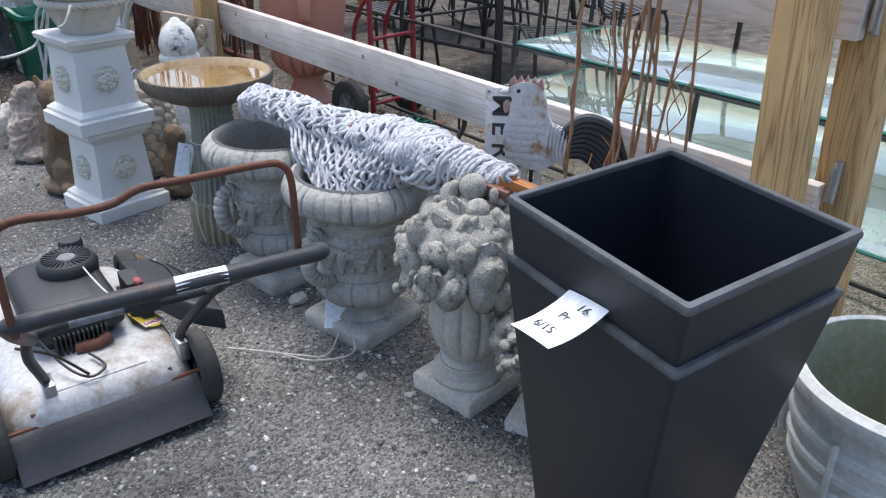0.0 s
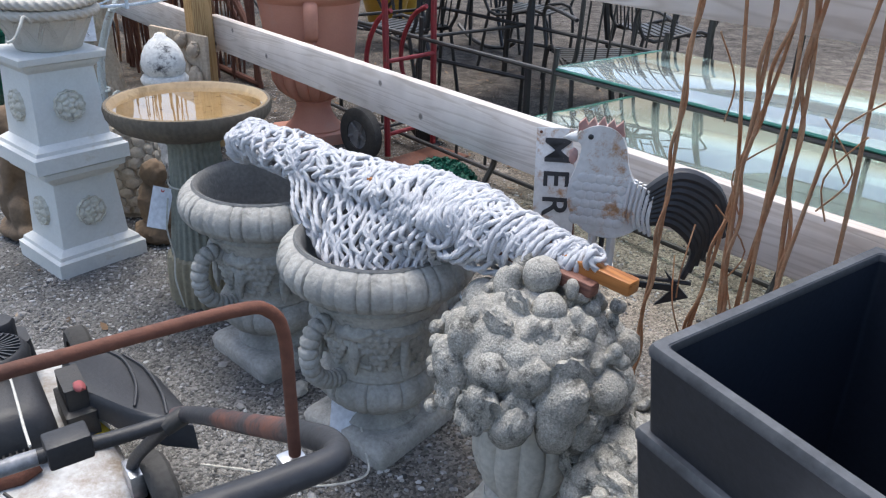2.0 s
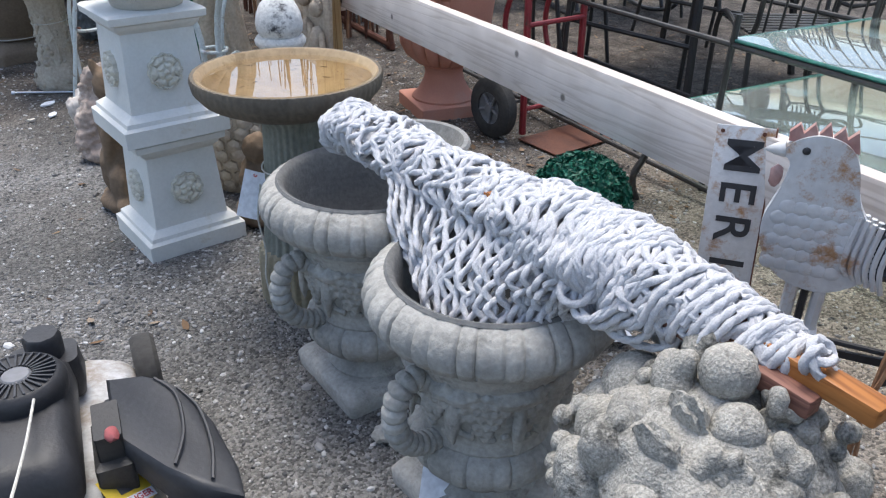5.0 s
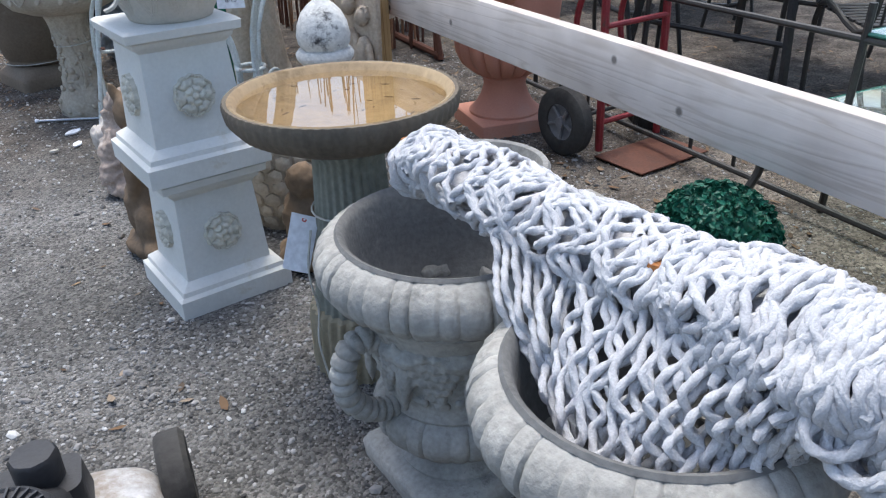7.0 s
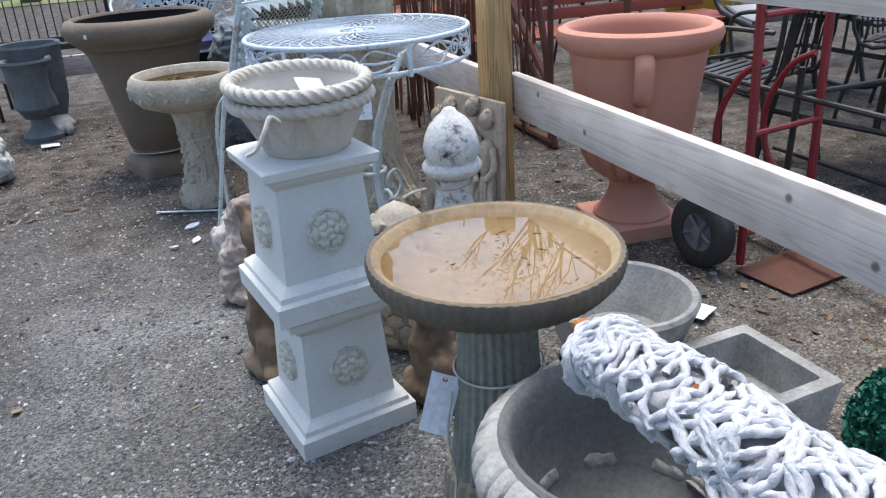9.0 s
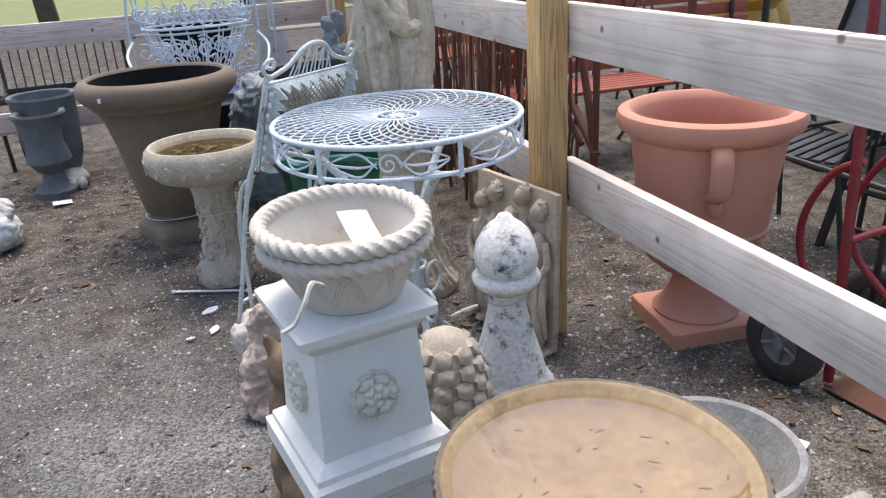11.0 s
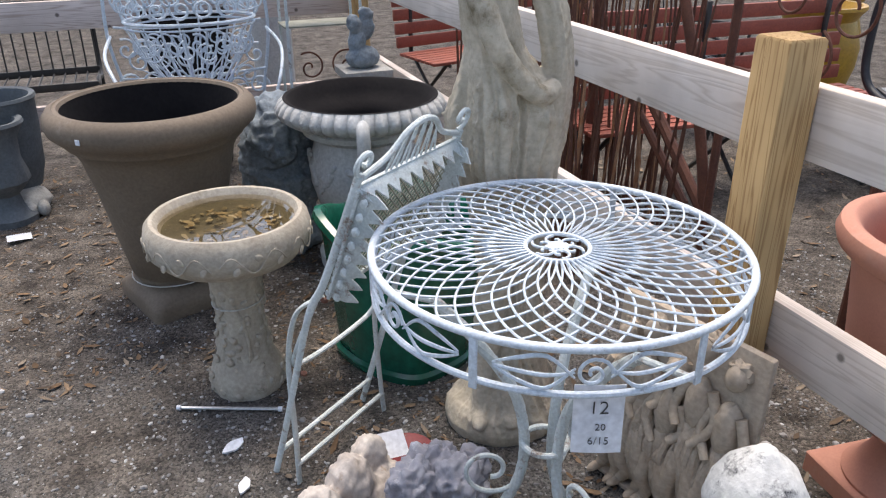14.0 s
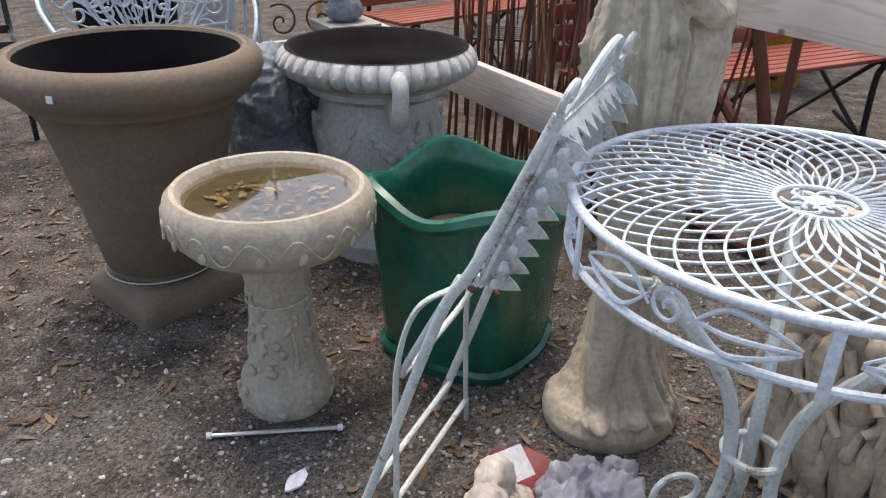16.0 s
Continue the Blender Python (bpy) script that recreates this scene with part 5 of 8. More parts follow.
# ---- lawn mower ----
def lawn_mower(x, y, rz):
    t = thing("lawn_mower", x, y, 0, rz, "worn push lawn mower with silver deck and black engine", "lawn mower")
    # local: +y is the mower's front, x to its right side
    deck = frustum([(0.205, 0.32, 0.045, 0.05), (0.213, 0.328, 0.06, 0.06), (0.213, 0.328, 0.085, 0.06), (0.205, 0.32, 0.125, 0.07), (0.19, 0.30, 0.148, 0.08), (0.165, 0.25, 0.162, 0.10), (0.13, 0.15, 0.172, 0.12)], round_n=6, m=pose(0, 0.05, 0))
    part("deck", deck, M_ALU, t, "silver grey painted steel deck with dirt")
    part("deck_rib", slab(-0.11, -0.235, 0.140, 0.11, -0.222, 0.156, 0.004), M_ALU, t)
    for sx in (-0.15, 0.15):
        part("bolt", lathe([(0.0, 0.012), (0.007, 0.011), (0.011, 0.006), (0.011, 0.0)], 6, cx=sx, cy=-0.255, cz=0.122), M_RUST, t, "rusty bolt")
    part("engine_block", frustum([(0.085, 0.13, 0.15, 0.03), (0.09, 0.135, 0.20, 0.03), (0.09, 0.135, 0.225, 0.03)], m=pose(0, 0.05, 0)), M_DARKPL, t)
    for k in range(12):
        part("cooling_fin", slab(-0.062 + 0.0105 * k, -0.125, 0.17, -0.0575 + 0.0105 * k, -0.088, 0.222, 0.001), M_IRON, t)
    part("muffler", tube([(-0.02, -0.12, 0.178), (0.03, -0.128, 0.178), (0.06, -0.12, 0.186)], 0.016, 10), M_RUST, t)
    part("shroud", frustum([(0.108, 0.165, 0.205, 0.03), (0.110, 0.167, 0.215, 0.032), (0.106, 0.160, 0.258, 0.035), (0.094, 0.142, 0.278, 0.05), (0.082, 0.125, 0.284, 0.06)], round_n=6, m=pose(0, 0.055, 0)), M_DARKPL, t, "black plastic engine cover")
    part("recoil_housing", lathe([(0.072, 0.275), (0.074, 0.298), (0.066, 0.312), (0.060, 0.315), (0.057, 0.312), (0.0, 0.312)], 40), M_DARKPL, t)
    for k in range(28):
        a = 2 * math.pi * k / 28
        m = pose(0, 0, 0.3145, 0, 0, math.degrees(a))
        part("grille_slat", slab(0.024, -0.0016, -0.002, 0.060, 0.0016, 0.0025, 0, m=m), M_GREYPL, t)
    part("recoil_badge", lathe([(0.0, 0.3175), (0.020, 0.317), (0.024, 0.313)], 24), M_HUB, t)
    part("fuel_cap", lathe([(0.030, 0.255), (0.031, 0.300), (0.027, 0.306), (0.0, 0.307)], 24, lambda a, r, z: 1 + 0.03 * math.cos(16 * a), cx=0.035, cy=0.125), M_DARKPL, t)
    part("fuel_tank", frustum([(0.055, 0.04, 0.18, 0.02), (0.06, 0.045, 0.21, 0.02), (0.055, 0.04, 0.26, 0.02)], m=pose(0.03, 0.125, 0)), M_DARKPL, t)
    part("oil_cap", lathe([(0.020, 0.22), (0.021, 0.262), (0.0, 0.266)], 20, cx=-0.105, cy=0.02), M_DARKPL, t)
    part("primer_bulb", blob((0.124, -0.165, 0.280), (0.011, 0.017, 0.009), rough=0.3, sub=2), M_PRIMER, t, "red primer bulb")
    part("carburettor", frustum([(0.028, 0.06, 0.165, 0.006), (0.028, 0.06, 0.225, 0.006), (0.020, 0.045, 0.23, 0.004), (0.020, 0.045, 0.275, 0.004)], m=pose(0.118, -0.12, 0)), M_IRON, t)
    # flat-topped discharge chute on the right side
    top = [(0.160, 0.116, 0.232), (0.215, 0.112, 0.226), (0.250, 0.092, 0.220), (0.285, 0.045, 0.210), (0.310, -0.020, 0.199), (0.326, -0.095, 0.186), (0.322, -0.135, 0.180), (0.270, -0.118, 0.196), (0.225, -0.090, 0.211), (0.160, -0.030, 0.232)]
    chute = bmesh.new()
    cx, cy = 0.235, -0.01
    rims = []
    for grow, drop in ((0.93, 0.0), (1.0, 0.007), (1.02, 0.030), (1.03, 0.062), (0.97, 0.062)):
        rims.append([chute.verts.new((cx + (px - cx) * grow, cy + (py - cy) * grow, pz - drop * (1 if px > 0.17 else 0.7))) for px, py, pz in top])
    for A, B in zip(rims, rims[1:]):
        for k in range(len(top)):
            chute.faces.new((A[k], A[(k + 1) % len(top)], B[(k + 1) % len(top)], B[k]))
    chute.faces.new(list(reversed(rims[0])))
    bmesh.ops.recalc_face_normals(chute, faces=chute.faces)
    part("discharge_chute", chute, M_GREYPL, t, "grey-black plastic side chute")
    for rib in (((0.235, 0.092, 0.2235), (0.262, 0.045, 0.2165), (0.262, -0.03, 0.2115), (0.238, -0.085, 0.2105)), ((0.268, 0.060, 0.2155), (0.292, 0.005, 0.2070), (0.297, -0.06, 0.2005), (0.285, -0.112, 0.1960))):
        part("chute_rib", tube(smooth_line(rib, 8), 0.003, 6), M_GREYPL, t)
    part("hinge_arm", slab(0.150, -0.010, 0.160, 0.162, 0.095, 0.232, 0.003), M_GREYPL, t)
    for py in (0.085, -0.015):
        part("bolt", lathe([(0.0, 0.005), (0.006, 0.004), (0.008, 0.0)], 10, cx=0.168, cy=py, cz=0.229), M_RUST, t)
    # wheels
    for wx, wy, r in ((0.232, -0.235, 0.098), (-0.232, -0.235, 0.098), (0.228, 0.345, 0.088), (-0.228, 0.345, 0.088)):
        m = pose(wx, wy, r - 0.006, 0, 90, 0)
        tyre = lathe([(r * 0.66, -0.022), (r * 0.9, -0.024), (r, -0.016), (r, 0.016), (r * 0.9, 0.024), (r * 0.66, 0.022), (r * 0.66, -0.022)], 72, lambda a, rr, z, r=r: 1 - (0.028 * (math.sin(24 * a + z * 90) > 0) if rr > 0.95 * r else 0))
        bmesh.ops.transform(tyre, matrix=m, verts=tyre.verts)
        w = part("wheel", tyre, M_TYRE, t, "dusty black treaded tyre")
        hub = lathe([(0.0, -0.018), (0.014, -0.02), (0.016, -0.014), (r * 0.5, -0.008), (r * 0.66, -0.016), (r * 0.66, 0.016), (r * 0.5, 0.008), (0.016, 0.014), (0.014, 0.02), (0.0, 0.018)], 30)
        bmesh.ops.transform(hub, matrix=m, verts=hub.verts)
        part("hub", hub, M_DARKPL, w)
        for k in range(5):
            a = 2 * math.pi * k / 5
            p0, p1 = m @ Vector((0.014 * math.cos(a), 0.014 * math.sin(a), 0.012)), m @ Vector((r * 0.62 * math.cos(a), r * 0.62 * math.sin(a), 0.012))
            part("spoke", tube([p0, p1], 0.006, 6), M_HUB, w)
    # rear flap
    flap = bmesh.new()
    prof = [(-0.270, 0.105), (-0.286, 0.085), (-0.305, 0.055), (-0.33, 0.028), (-0.345, 0.012), (-0.352, 0.022), (-0.334, 0.038), (-0.308, 0.066), (-0.290, 0.096)]
    cols = []
    for sx in (-0.21, -0.07, 0.07, 0.21):
        cols.append([flap.verts.new((sx, py, pz)) for py, pz in prof])
    for A, B in zip(cols, cols[1:]):
        for k in range(len(prof)):
            flap.faces.new((A[k], A[(k + 1) % len(prof)], B[(k + 1) % len(prof)], B[k]))
    flap.faces.new(cols[0])
    flap.faces.new(cols[-1])
    part("rear_flap", flap, M_GREYPL, t, "black rubber trailing shield")
    part("flap_rod", tube([(-0.22, -0.268, 0.104), (0.22, -0.268, 0.104)], 0.006, 8), M_RUST, t)
    # U-shaped lower handle with its cross tube, and the upper handle folded back
    for sx, fx, name in ((0.153, 0.209, 1), (-0.150, -0.165, -1)):
        part("bracket", slab(sx - 0.013, -0.245, 0.125, sx + 0.013, -0.185, 0.180, 0.004), M_STEEL, t)
    part("lower_handle", tube(smooth_line([(0.153, -0.205, 0.165), (0.160, -0.235, 0.215), (0.185, -0.33, 0.32), (0.200, -0.392, 0.385), (0.180, -0.415, 0.402), (0.10, -0.408, 0.402), (0.0, -0.392, 0.404), (-0.11, -0.385, 0.402), (-0.170, -0.36, 0.375), (-0.178, -0.30, 0.30), (-0.160, -0.235, 0.21), (-0.150, -0.205, 0.165)], 6), 0.0115, 12), M_DARKPL, t, "black lower handle tube")
    part("cord_guide", slab(0.015, -0.418, 0.388, 0.075, -0.374, 0.428, 0.004), M_DARKPL, t)
    part("handle_label", tube([(-0.10, -0.387, 0.4035), (0.005, -0.394, 0.4045)], 0.0122, 12), M_STICKLAB, t, "silver printed label sleeve")
    part("clamp", tube([(0.172, -0.418, 0.396), (0.206, -0.42, 0.408)], 0.0155, 10), M_IRON, t)
    part("upper_handle", tube(smooth_line([(0.195, -0.40, 0.398), (0.209, -0.43, 0.414), (0.219, -0.553, 0.486), (0.228, -0.66, 0.545), (0.236, -0.76, 0.602), (0.240, -0.825, 0.636), (0.232, -0.86, 0.650), (0.205, -0.870, 0.655), (0.10, -0.862, 0.657), (0.0, -0.850, 0.657), (-0.13, -0.832, 0.655), (-0.17, -0.822, 0.650), (-0.188, -0.79, 0.634), (-0.186, -0.62, 0.530), (-0.172, -0.42, 0.408), (-0.168, -0.38, 0.39)], 6), 0.0125, 12), M_HANDLE, t, "black handle with brown rust and bare paint")
    part("bar_label", tube([(0.015, -0.8515, 0.6572), (0.085, -0.8600, 0.6572)], 0.0129, 12), M_PAPER, t, "worn white label")
    part("brake_bail", tube(smooth_line([(-0.150, -0.70, 0.575), (-0.150, -0.705, 0.66), (-0.145, -0.70, 0.712), (-0.12, -0.70, 0.728), (-0.06, -0.70, 0.722), (-0.01, -0.70, 0.722), (0.03, -0.70, 0.735), (0.09, -0.695, 0.732), (0.20, -0.700, 0.732), (0.228, -0.702, 0.724), (0.238, -0.704, 0.700), (0.238, -0.708, 0.64), (0.236, -0.714, 0.575)], 6), 0.0054, 10), M_RUST, t, "thin rusty brake bail")
    part("pivot_clip", slab(0.222, -0.722, 0.568, 0.244, -0.704, 0.586, 0.002), M_STEEL, t)
    part("starter_cord", tube(smooth_line([(0.06, 0.07, 0.300), (0.055, -0.10, 0.335), (0.048, -0.28, 0.385), (0.045, -0.385, 0.420)], 5), 0.0022, 6), M_CORD, t)
    part("cable", tube(smooth_line([(-0.10, -0.13, 0.25), (-0.06, -0.20, 0.19), (-0.02, -0.24, 0.168), (0.02, -0.22, 0.172), (0.0, -0.16, 0.18)], 6), 0.0035, 6), M_IRON, t)
    part("cable", tube(smooth_line([(-0.15, -0.30, 0.33), (-0.08, -0.24, 0.25), (-0.02, -0.235, 0.172)], 6), 0.0035, 6), M_IRON, t)
    m = pose(0.162, -0.075, 0.178, 20, 14, 30)
    st = plate([(-0.035, -0.03), (0.0, -0.04), (0.035, -0.03), (0.035, 0.032), (-0.035, 0.032)], 0.001)
    bmesh.ops.transform(st, matrix=m @ pose(0, 0, 0, -90, 0, 0), verts=st.verts)
    stk = part("sticker", st, M_STICKER, t, "yellow warning sticker with red band")
    part("sticker_band", slab(-0.034, -0.031, 0.0006, 0.034, -0.014, 0.0014, 0, m=m), M_PAPER, stk)
    writing("DANGER", 0.015, M_STICKRED, stk, m @ pose(0, -0.0225, 0.002), "lettering")
    part("sticker_symbol", slab(-0.014, -0.006, 0.0006, 0.016, 0.024, 0.0016, 0.0005, m=m), M_INK, stk)
    engine = ("recoil", "grille_slat", "fuel", "oil_cap", "primer", "carburettor")
    for ob in t.children:
        if ob.name.startswith(engine):
            ob.location.y += 0.105
            ob.location.x += 0.035
        if ob.name.startswith(("lower_handle", "cord_guide", "handle_label", "clamp", "bracket")):
            for v in ob.data.vertices:
                v.co.x += 0.045
        elif ob.name.startswith(("upper_handle", "bar_label")):
            for v in ob.data.vertices:
                f = min(1.0, max(0.0, (-v.co.y - 0.40) / 0.47))
                v.co.x += 0.045 * (1 - f)
                v.co.y -= 0.085 * f
                v.co.z += 0.065 * f
        elif ob.name.startswith(("brake_bail", "pivot_clip")):
            for v in ob.data.vertices:
                v.co.x -= 0.027
                v.co.y -= 0.200
                v.co.z += 0.118
        elif ob.name.startswith(("discharge_chute", "chute_rib")):
            for v in ob.data.vertices:
                v.co.z += 0.028
                if v.co.y < 0:
                    v.co.y *= 1.4
    return t


lawn_mower(0.612, 2.525, -3)


# ---- round wire table ----
def wire_table(x, y):
    t = thing("bistro_table", x, y, 0, 10, "round white wire bistro table with scrolled apron", "table")
    H, R = 0.792, 0.358
    part("rim", tube(circle(R, H, 96), 0.0078, 10, True), M_WHITEMETAL, t)
    part("apron_hoop", tube(circle(R - 0.002, H - 0.085, 96), 0.0062, 8, True), M_WHITEMETAL, t)
    part("hub_ring", tube(circle(0.062, H, 40), 0.005, 8, True), M_WHITEMETAL, t)
    n = 44
    for s in (1, -1):
        for k in range(n):
            a0 = 2 * math.pi * k / n
            pts = []
            for i in range(15):
                f = i / 14
                r = 0.060 + (R - 0.060) * f
                a = a0 + s * 0.62 * f ** 1.7
                pts.append((r * math.cos(a), r * math.sin(a), H + (0.002 if s > 0 else -0.002)))
            part("wire", tube(pts, 0.0023, 5), M_WHITEMETAL, t)
    for k in range(6):
        a = 2 * math.pi * k / 6
        part("hub_scroll", tube(spiral(0.03 * math.cos(a), 0.03 * math.sin(a), H, 0.022, 1.0, (math.cos(a), math.sin(a), 0), (-math.sin(a), math.cos(a), 0), n=16), 0.003, 6), M_WHITEMETAL, t)
    part("hub_knot", blob((0, 0, H), (0.022, 0.022, 0.006), rough=0.4, freq=3), M_WHITEMETAL, t)
    for k in range(6):
        a = 2 * math.pi * (k + 0.5) / 6
        c, s = math.cos(a), math.sin(a)
        part("strap", slab(-0.006, -0.0025, H - 0.098, 0.008, 0.0025, H + 0.002, 0.001, m=pose(0, 0, 0, 0, 0, math.degrees(a) - 90) @ pose(0, R + 0.004, 0)), M_WHITEMETAL, t)
        tang = Vector((-s, c, 0))
        am = a + math.pi / 6

        def on(da, z, am=am):
            return (R * math.cos(am + da), R * math.sin(am + da), H - 0.044 + z)

        part("apron_scroll", tube(spiral(R * math.cos(am), R * math.sin(am), H - 0.044, 0.030, 1.6, (-math.sin(am), math.cos(am), 0), (0, 0, 1), n=26), 0.0032, 6), M_WHITEMETAL, t)
        for sg in (1, -1):
            for zz in (0.028, -0.006, -0.03):
                lf = smooth_line([on(sg * 0.08, -zz * 0.3), on(sg * 0.20, zz), on(sg * 0.33, zz * 0.7), on(sg * 0.44, zz * 0.1)], 5)
                part("apron_leaf", tube(lf, [0.0018 + 0.0020 * math.sin(math.pi * i / (len(lf) - 1)) for i in range(len(lf))], 6), M_WHITEMETAL, t)
    for k in range(3):
        a = 2 * math.pi * k / 3 + 0.5
        c, s = math.cos(a), math.sin(a)
        L = [(0.24, 0.675), (0.17, 0.60), (0.075, 0.46), (0.045, 0.32), (0.06, 0.20), (0.13, 0.07), (0.20, 0.003)]
        part("leg", tube(smooth_line([(r * c, r * s, z) for r, z in L], 6), 0.0125, 8, twist=0.35), M_CHAIRMETAL, t, "twisted iron leg")
        part("leg_brace", tube([(0.24 * c, 0.24 * s, 0.675), (R * c, R * s, H - 0.088)], 0.007, 8), M_CHAIRMETAL, t)
        part("leg_scroll", tube(spiral(0.12 * c, 0.12 * s, 0.24, 0.075, 1.25, (c, s, 0), (0, 0, 1), start=3.0, n=30, r0=0.02), 0.006, 7), M_CHAIRMETAL, t)
    part("collar", tube(circle(0.05, 0.32, 24), 0.007, 8, True), M_CHAIRMETAL, t)
    return t


wire_table(1.435, 4.53)


# ---- folded garden chair leaning on the table ----
def folding_chair():
    t = new("folding_chair")
    foot = Vector((1.055, 5.133, 0.0))
    topm = Vector((1.272, 4.812, 1.0))
    up = (topm - foot).normalized()
    w = Vector((0.814, 0.581, 0))
    w = (w - up * w.dot(up)).normalized()
    nrm = up.cross(w)
    m = Matrix((w, nrm, up)).transposed().to_4x4()
    m.translation = foot
    t.matrix_basis = m
    tagged(t, "folded old white iron garden chair leaning on the table", "chair")
    W, B = 0.185, 0.66          # half width, height of the back panel's foot
    TOP = 1.0
    for s in (-1, 1):
        part("back_post", tube(smooth_line([(s * W, 0.0, 0.0), (s * W, 0.012, 0.25), (s * W, 0.026, 0.48), (s * W, 0.028, 0.60), (s * W, 0.012, 0.70), (s * W, 0.0, TOP - 0.02)], 6), 0.010, 8, squash=0.6), M_CHAIRMETAL, t)
        lg = smooth_line([(s * (W - 0.018), 0.02, B - 0.03), (s * (W - 0.018), 0.075, B - 0.13), (s * (W - 0.015), 0.06, 0.38), (s * (W - 0.01), -0.02, 0.17), (s * W, -0.085, 0.012)], 7)
        part("front_leg", tube(lg, 0.009, 8, squash=0.6), M_CHAIRMETAL, t)
        for z in (0.40, 0.645):
            part("rivet", lathe([(0.0, 0.006), (0.007, 0.004), (0.009, 0.0)], 12, cx=s * W, cy=0.0, cz=z), M_RUST, t)
        part("foot_pad", blob((s * W, -0.088, 0.014), (0.014, 0.014, 0.010), sub=2), M_CHAIRMETAL, t)
        # crest scrolls
        part("crest_scroll", tube(spiral(s * (W - 0.01), 0, TOP + 0.012, 0.032, 1.2, (s, 0, 0), (0, 0, 1), start=-1.6, n=26), 0.006, 8), M_CHAIRMETAL, t)
    part("stretcher", tube([(-W, -0.055, 0.085), (W, -0.055, 0.085)], 0.007, 8), M_CHAIRMETAL, t)
    part("stretcher", tube([(-W, 0.0, 0.10), (W, 0.0, 0.10)], 0.007, 8), M_CHAIRMETAL, t)
    part("top_rail", tube(smooth_line([(-W, 0, TOP - 0.03), (-0.10, 0, TOP + 0.0), (-0.05, 0, TOP + 0.045), (0, 0, TOP + 0.06), (0.05, 0, TOP + 0.045), (0.10, 0, TOP), (W, 0, TOP - 0.03)], 6), 0.007, 8), M_CHAIRMETAL, t)
    for k in range(11):
        f = -1 + 2 * k / 10
        part("crest_wire", tube([(f * 0.09, 0, TOP - 0.04), (f * 0.075 + 0.01 * (k % 2), 0, TOP + 0.05 * (1 - f * f))], 0.0028, 6), M_CHAIRMETAL, t)
    # panel frame with toothed leaf border
    fr = 0.008
    zt, zb = TOP - 0.045, B
    part("panel_top", slab(-W, -0.004, zt - 0.012, W, 0.004, zt + 0.004, 0.001), M_CHAIRMETAL, t)
    part("panel_foot", slab(-W, -0.004, zb, W, 0.004, zb + 0.014, 0.001), M_CHAIRMETAL, t)
    for s in (-1, 1):
        out = [(0.0, zb)]
        teeth = 8
        for k in range(teeth):
            z0 = zb + (zt - zb) * k / teeth
            h = (zt - zb) / teeth
            out += [(0.045, z0 + 0.08 * h), (0.072, z0 + 0.40 * h), (0.062, z0 + 0.62 * h), (0.042, z0 + 0.94 * h)]
        out += [(0.0, zt)]
        part("leaf_border", plate(out, 0.004, m=pose(s * (W - 0.004), 0, 0, 0, 0, -90 - s * 20)), M_CHAIRMETAL, t, "cast border with pointed leaves")
        part("rope_moulding", tube([(s * (W + 0.002), -0.010, zb + (zt - zb) * i / 60) for i in range(61)], [0.004 + 0.0012 * (i % 2) for i in range(61)], 6), M_CHAIRMETAL, t)
        for k in range(8):
            part("leaf_boss", blob((s * (W + 0.004), -0.030, zb + 0.02 + (zt - zb - 0.04) * k / 7), (0.005, 0.009, 0.011), rough=0.4, freq=3, sub=2), M_CHAIRMETAL, t)
    out = [(-W, 0.0)]
    for k in range(9):
        x0 = -W + 2 * W * k / 9
        h = 2 * W / 9
        out += [(x0 + 0.06 * h, -0.022), (x0 + 0.5 * h, -0.050), (x0 + 0.94 * h, -0.022)]
    out += [(W, 0.0)]
    part("leaf_border", plate(out, 0.004, m=pose(0, 0, zt, -62, 0, 0)), M_CHAIRMETAL, t, "cast border with pointed leaves")
    k = 0
    d = 0.021
    for s in (1, -1):
        c = -W - (zt - zb)
        while c < W + (zt - zb):
            pts = []
            for x in (-W, W):
                z = zb + s * (x - c) if s > 0 else zb + (c - x) * 1.0 + (zt - zb) * 0
                pts.append((x, z))
            (xa, za), (xb, zb2) = pts
            # clip to the panel
            def at(z):
                return xa + (xb - xa) * (z - za) / (zb2 - za)
            lo, hi = max(min(za, zb2), zb), min(max(za, zb2), zt)
            if hi - lo > 0.01:
                part("lattice_strip", tube([(at(lo), 0.002 * s, lo), (at(hi), 0.002 * s, hi)], 0.0022, 4), M_LATTICE, t)
            c += d
    # folded seat behind the back
    part("seat_frame", tube(smooth_line([(-W + 0.02, 0.03, 0.64), (-W + 0.02, 0.05, 0.40), (-0.10, 0.055, 0.34), (0.10, 0.055, 0.34), (W - 0.02, 0.05, 0.40), (W - 0.02, 0.03, 0.64)], 6), 0.007, 8), M_CHAIRMETAL, t)
    return t


folding_chair()


# ---- carved ornaments beside the pedestals ----
def carved(name, x, y, rz, lumps, material, label, category, voxel=0.009, relief=0.0, rsize=0.03):
    """A carved stone figure, one plain fused body."""
    bm = bmesh.new()
    for c, rad, rot in lumps:
        blob(c, rad, bm, rot=rot, rough=0.12, freq=3, sub=3)
    ob = part(name, bm, material)
    ob.matrix_basis = pose(x, y, 0, 0, 0, rz)
    melt(ob, voxel, 2)
    if relief:
        carve(ob, relief, rsize)
    return tagged(ob, label, category)


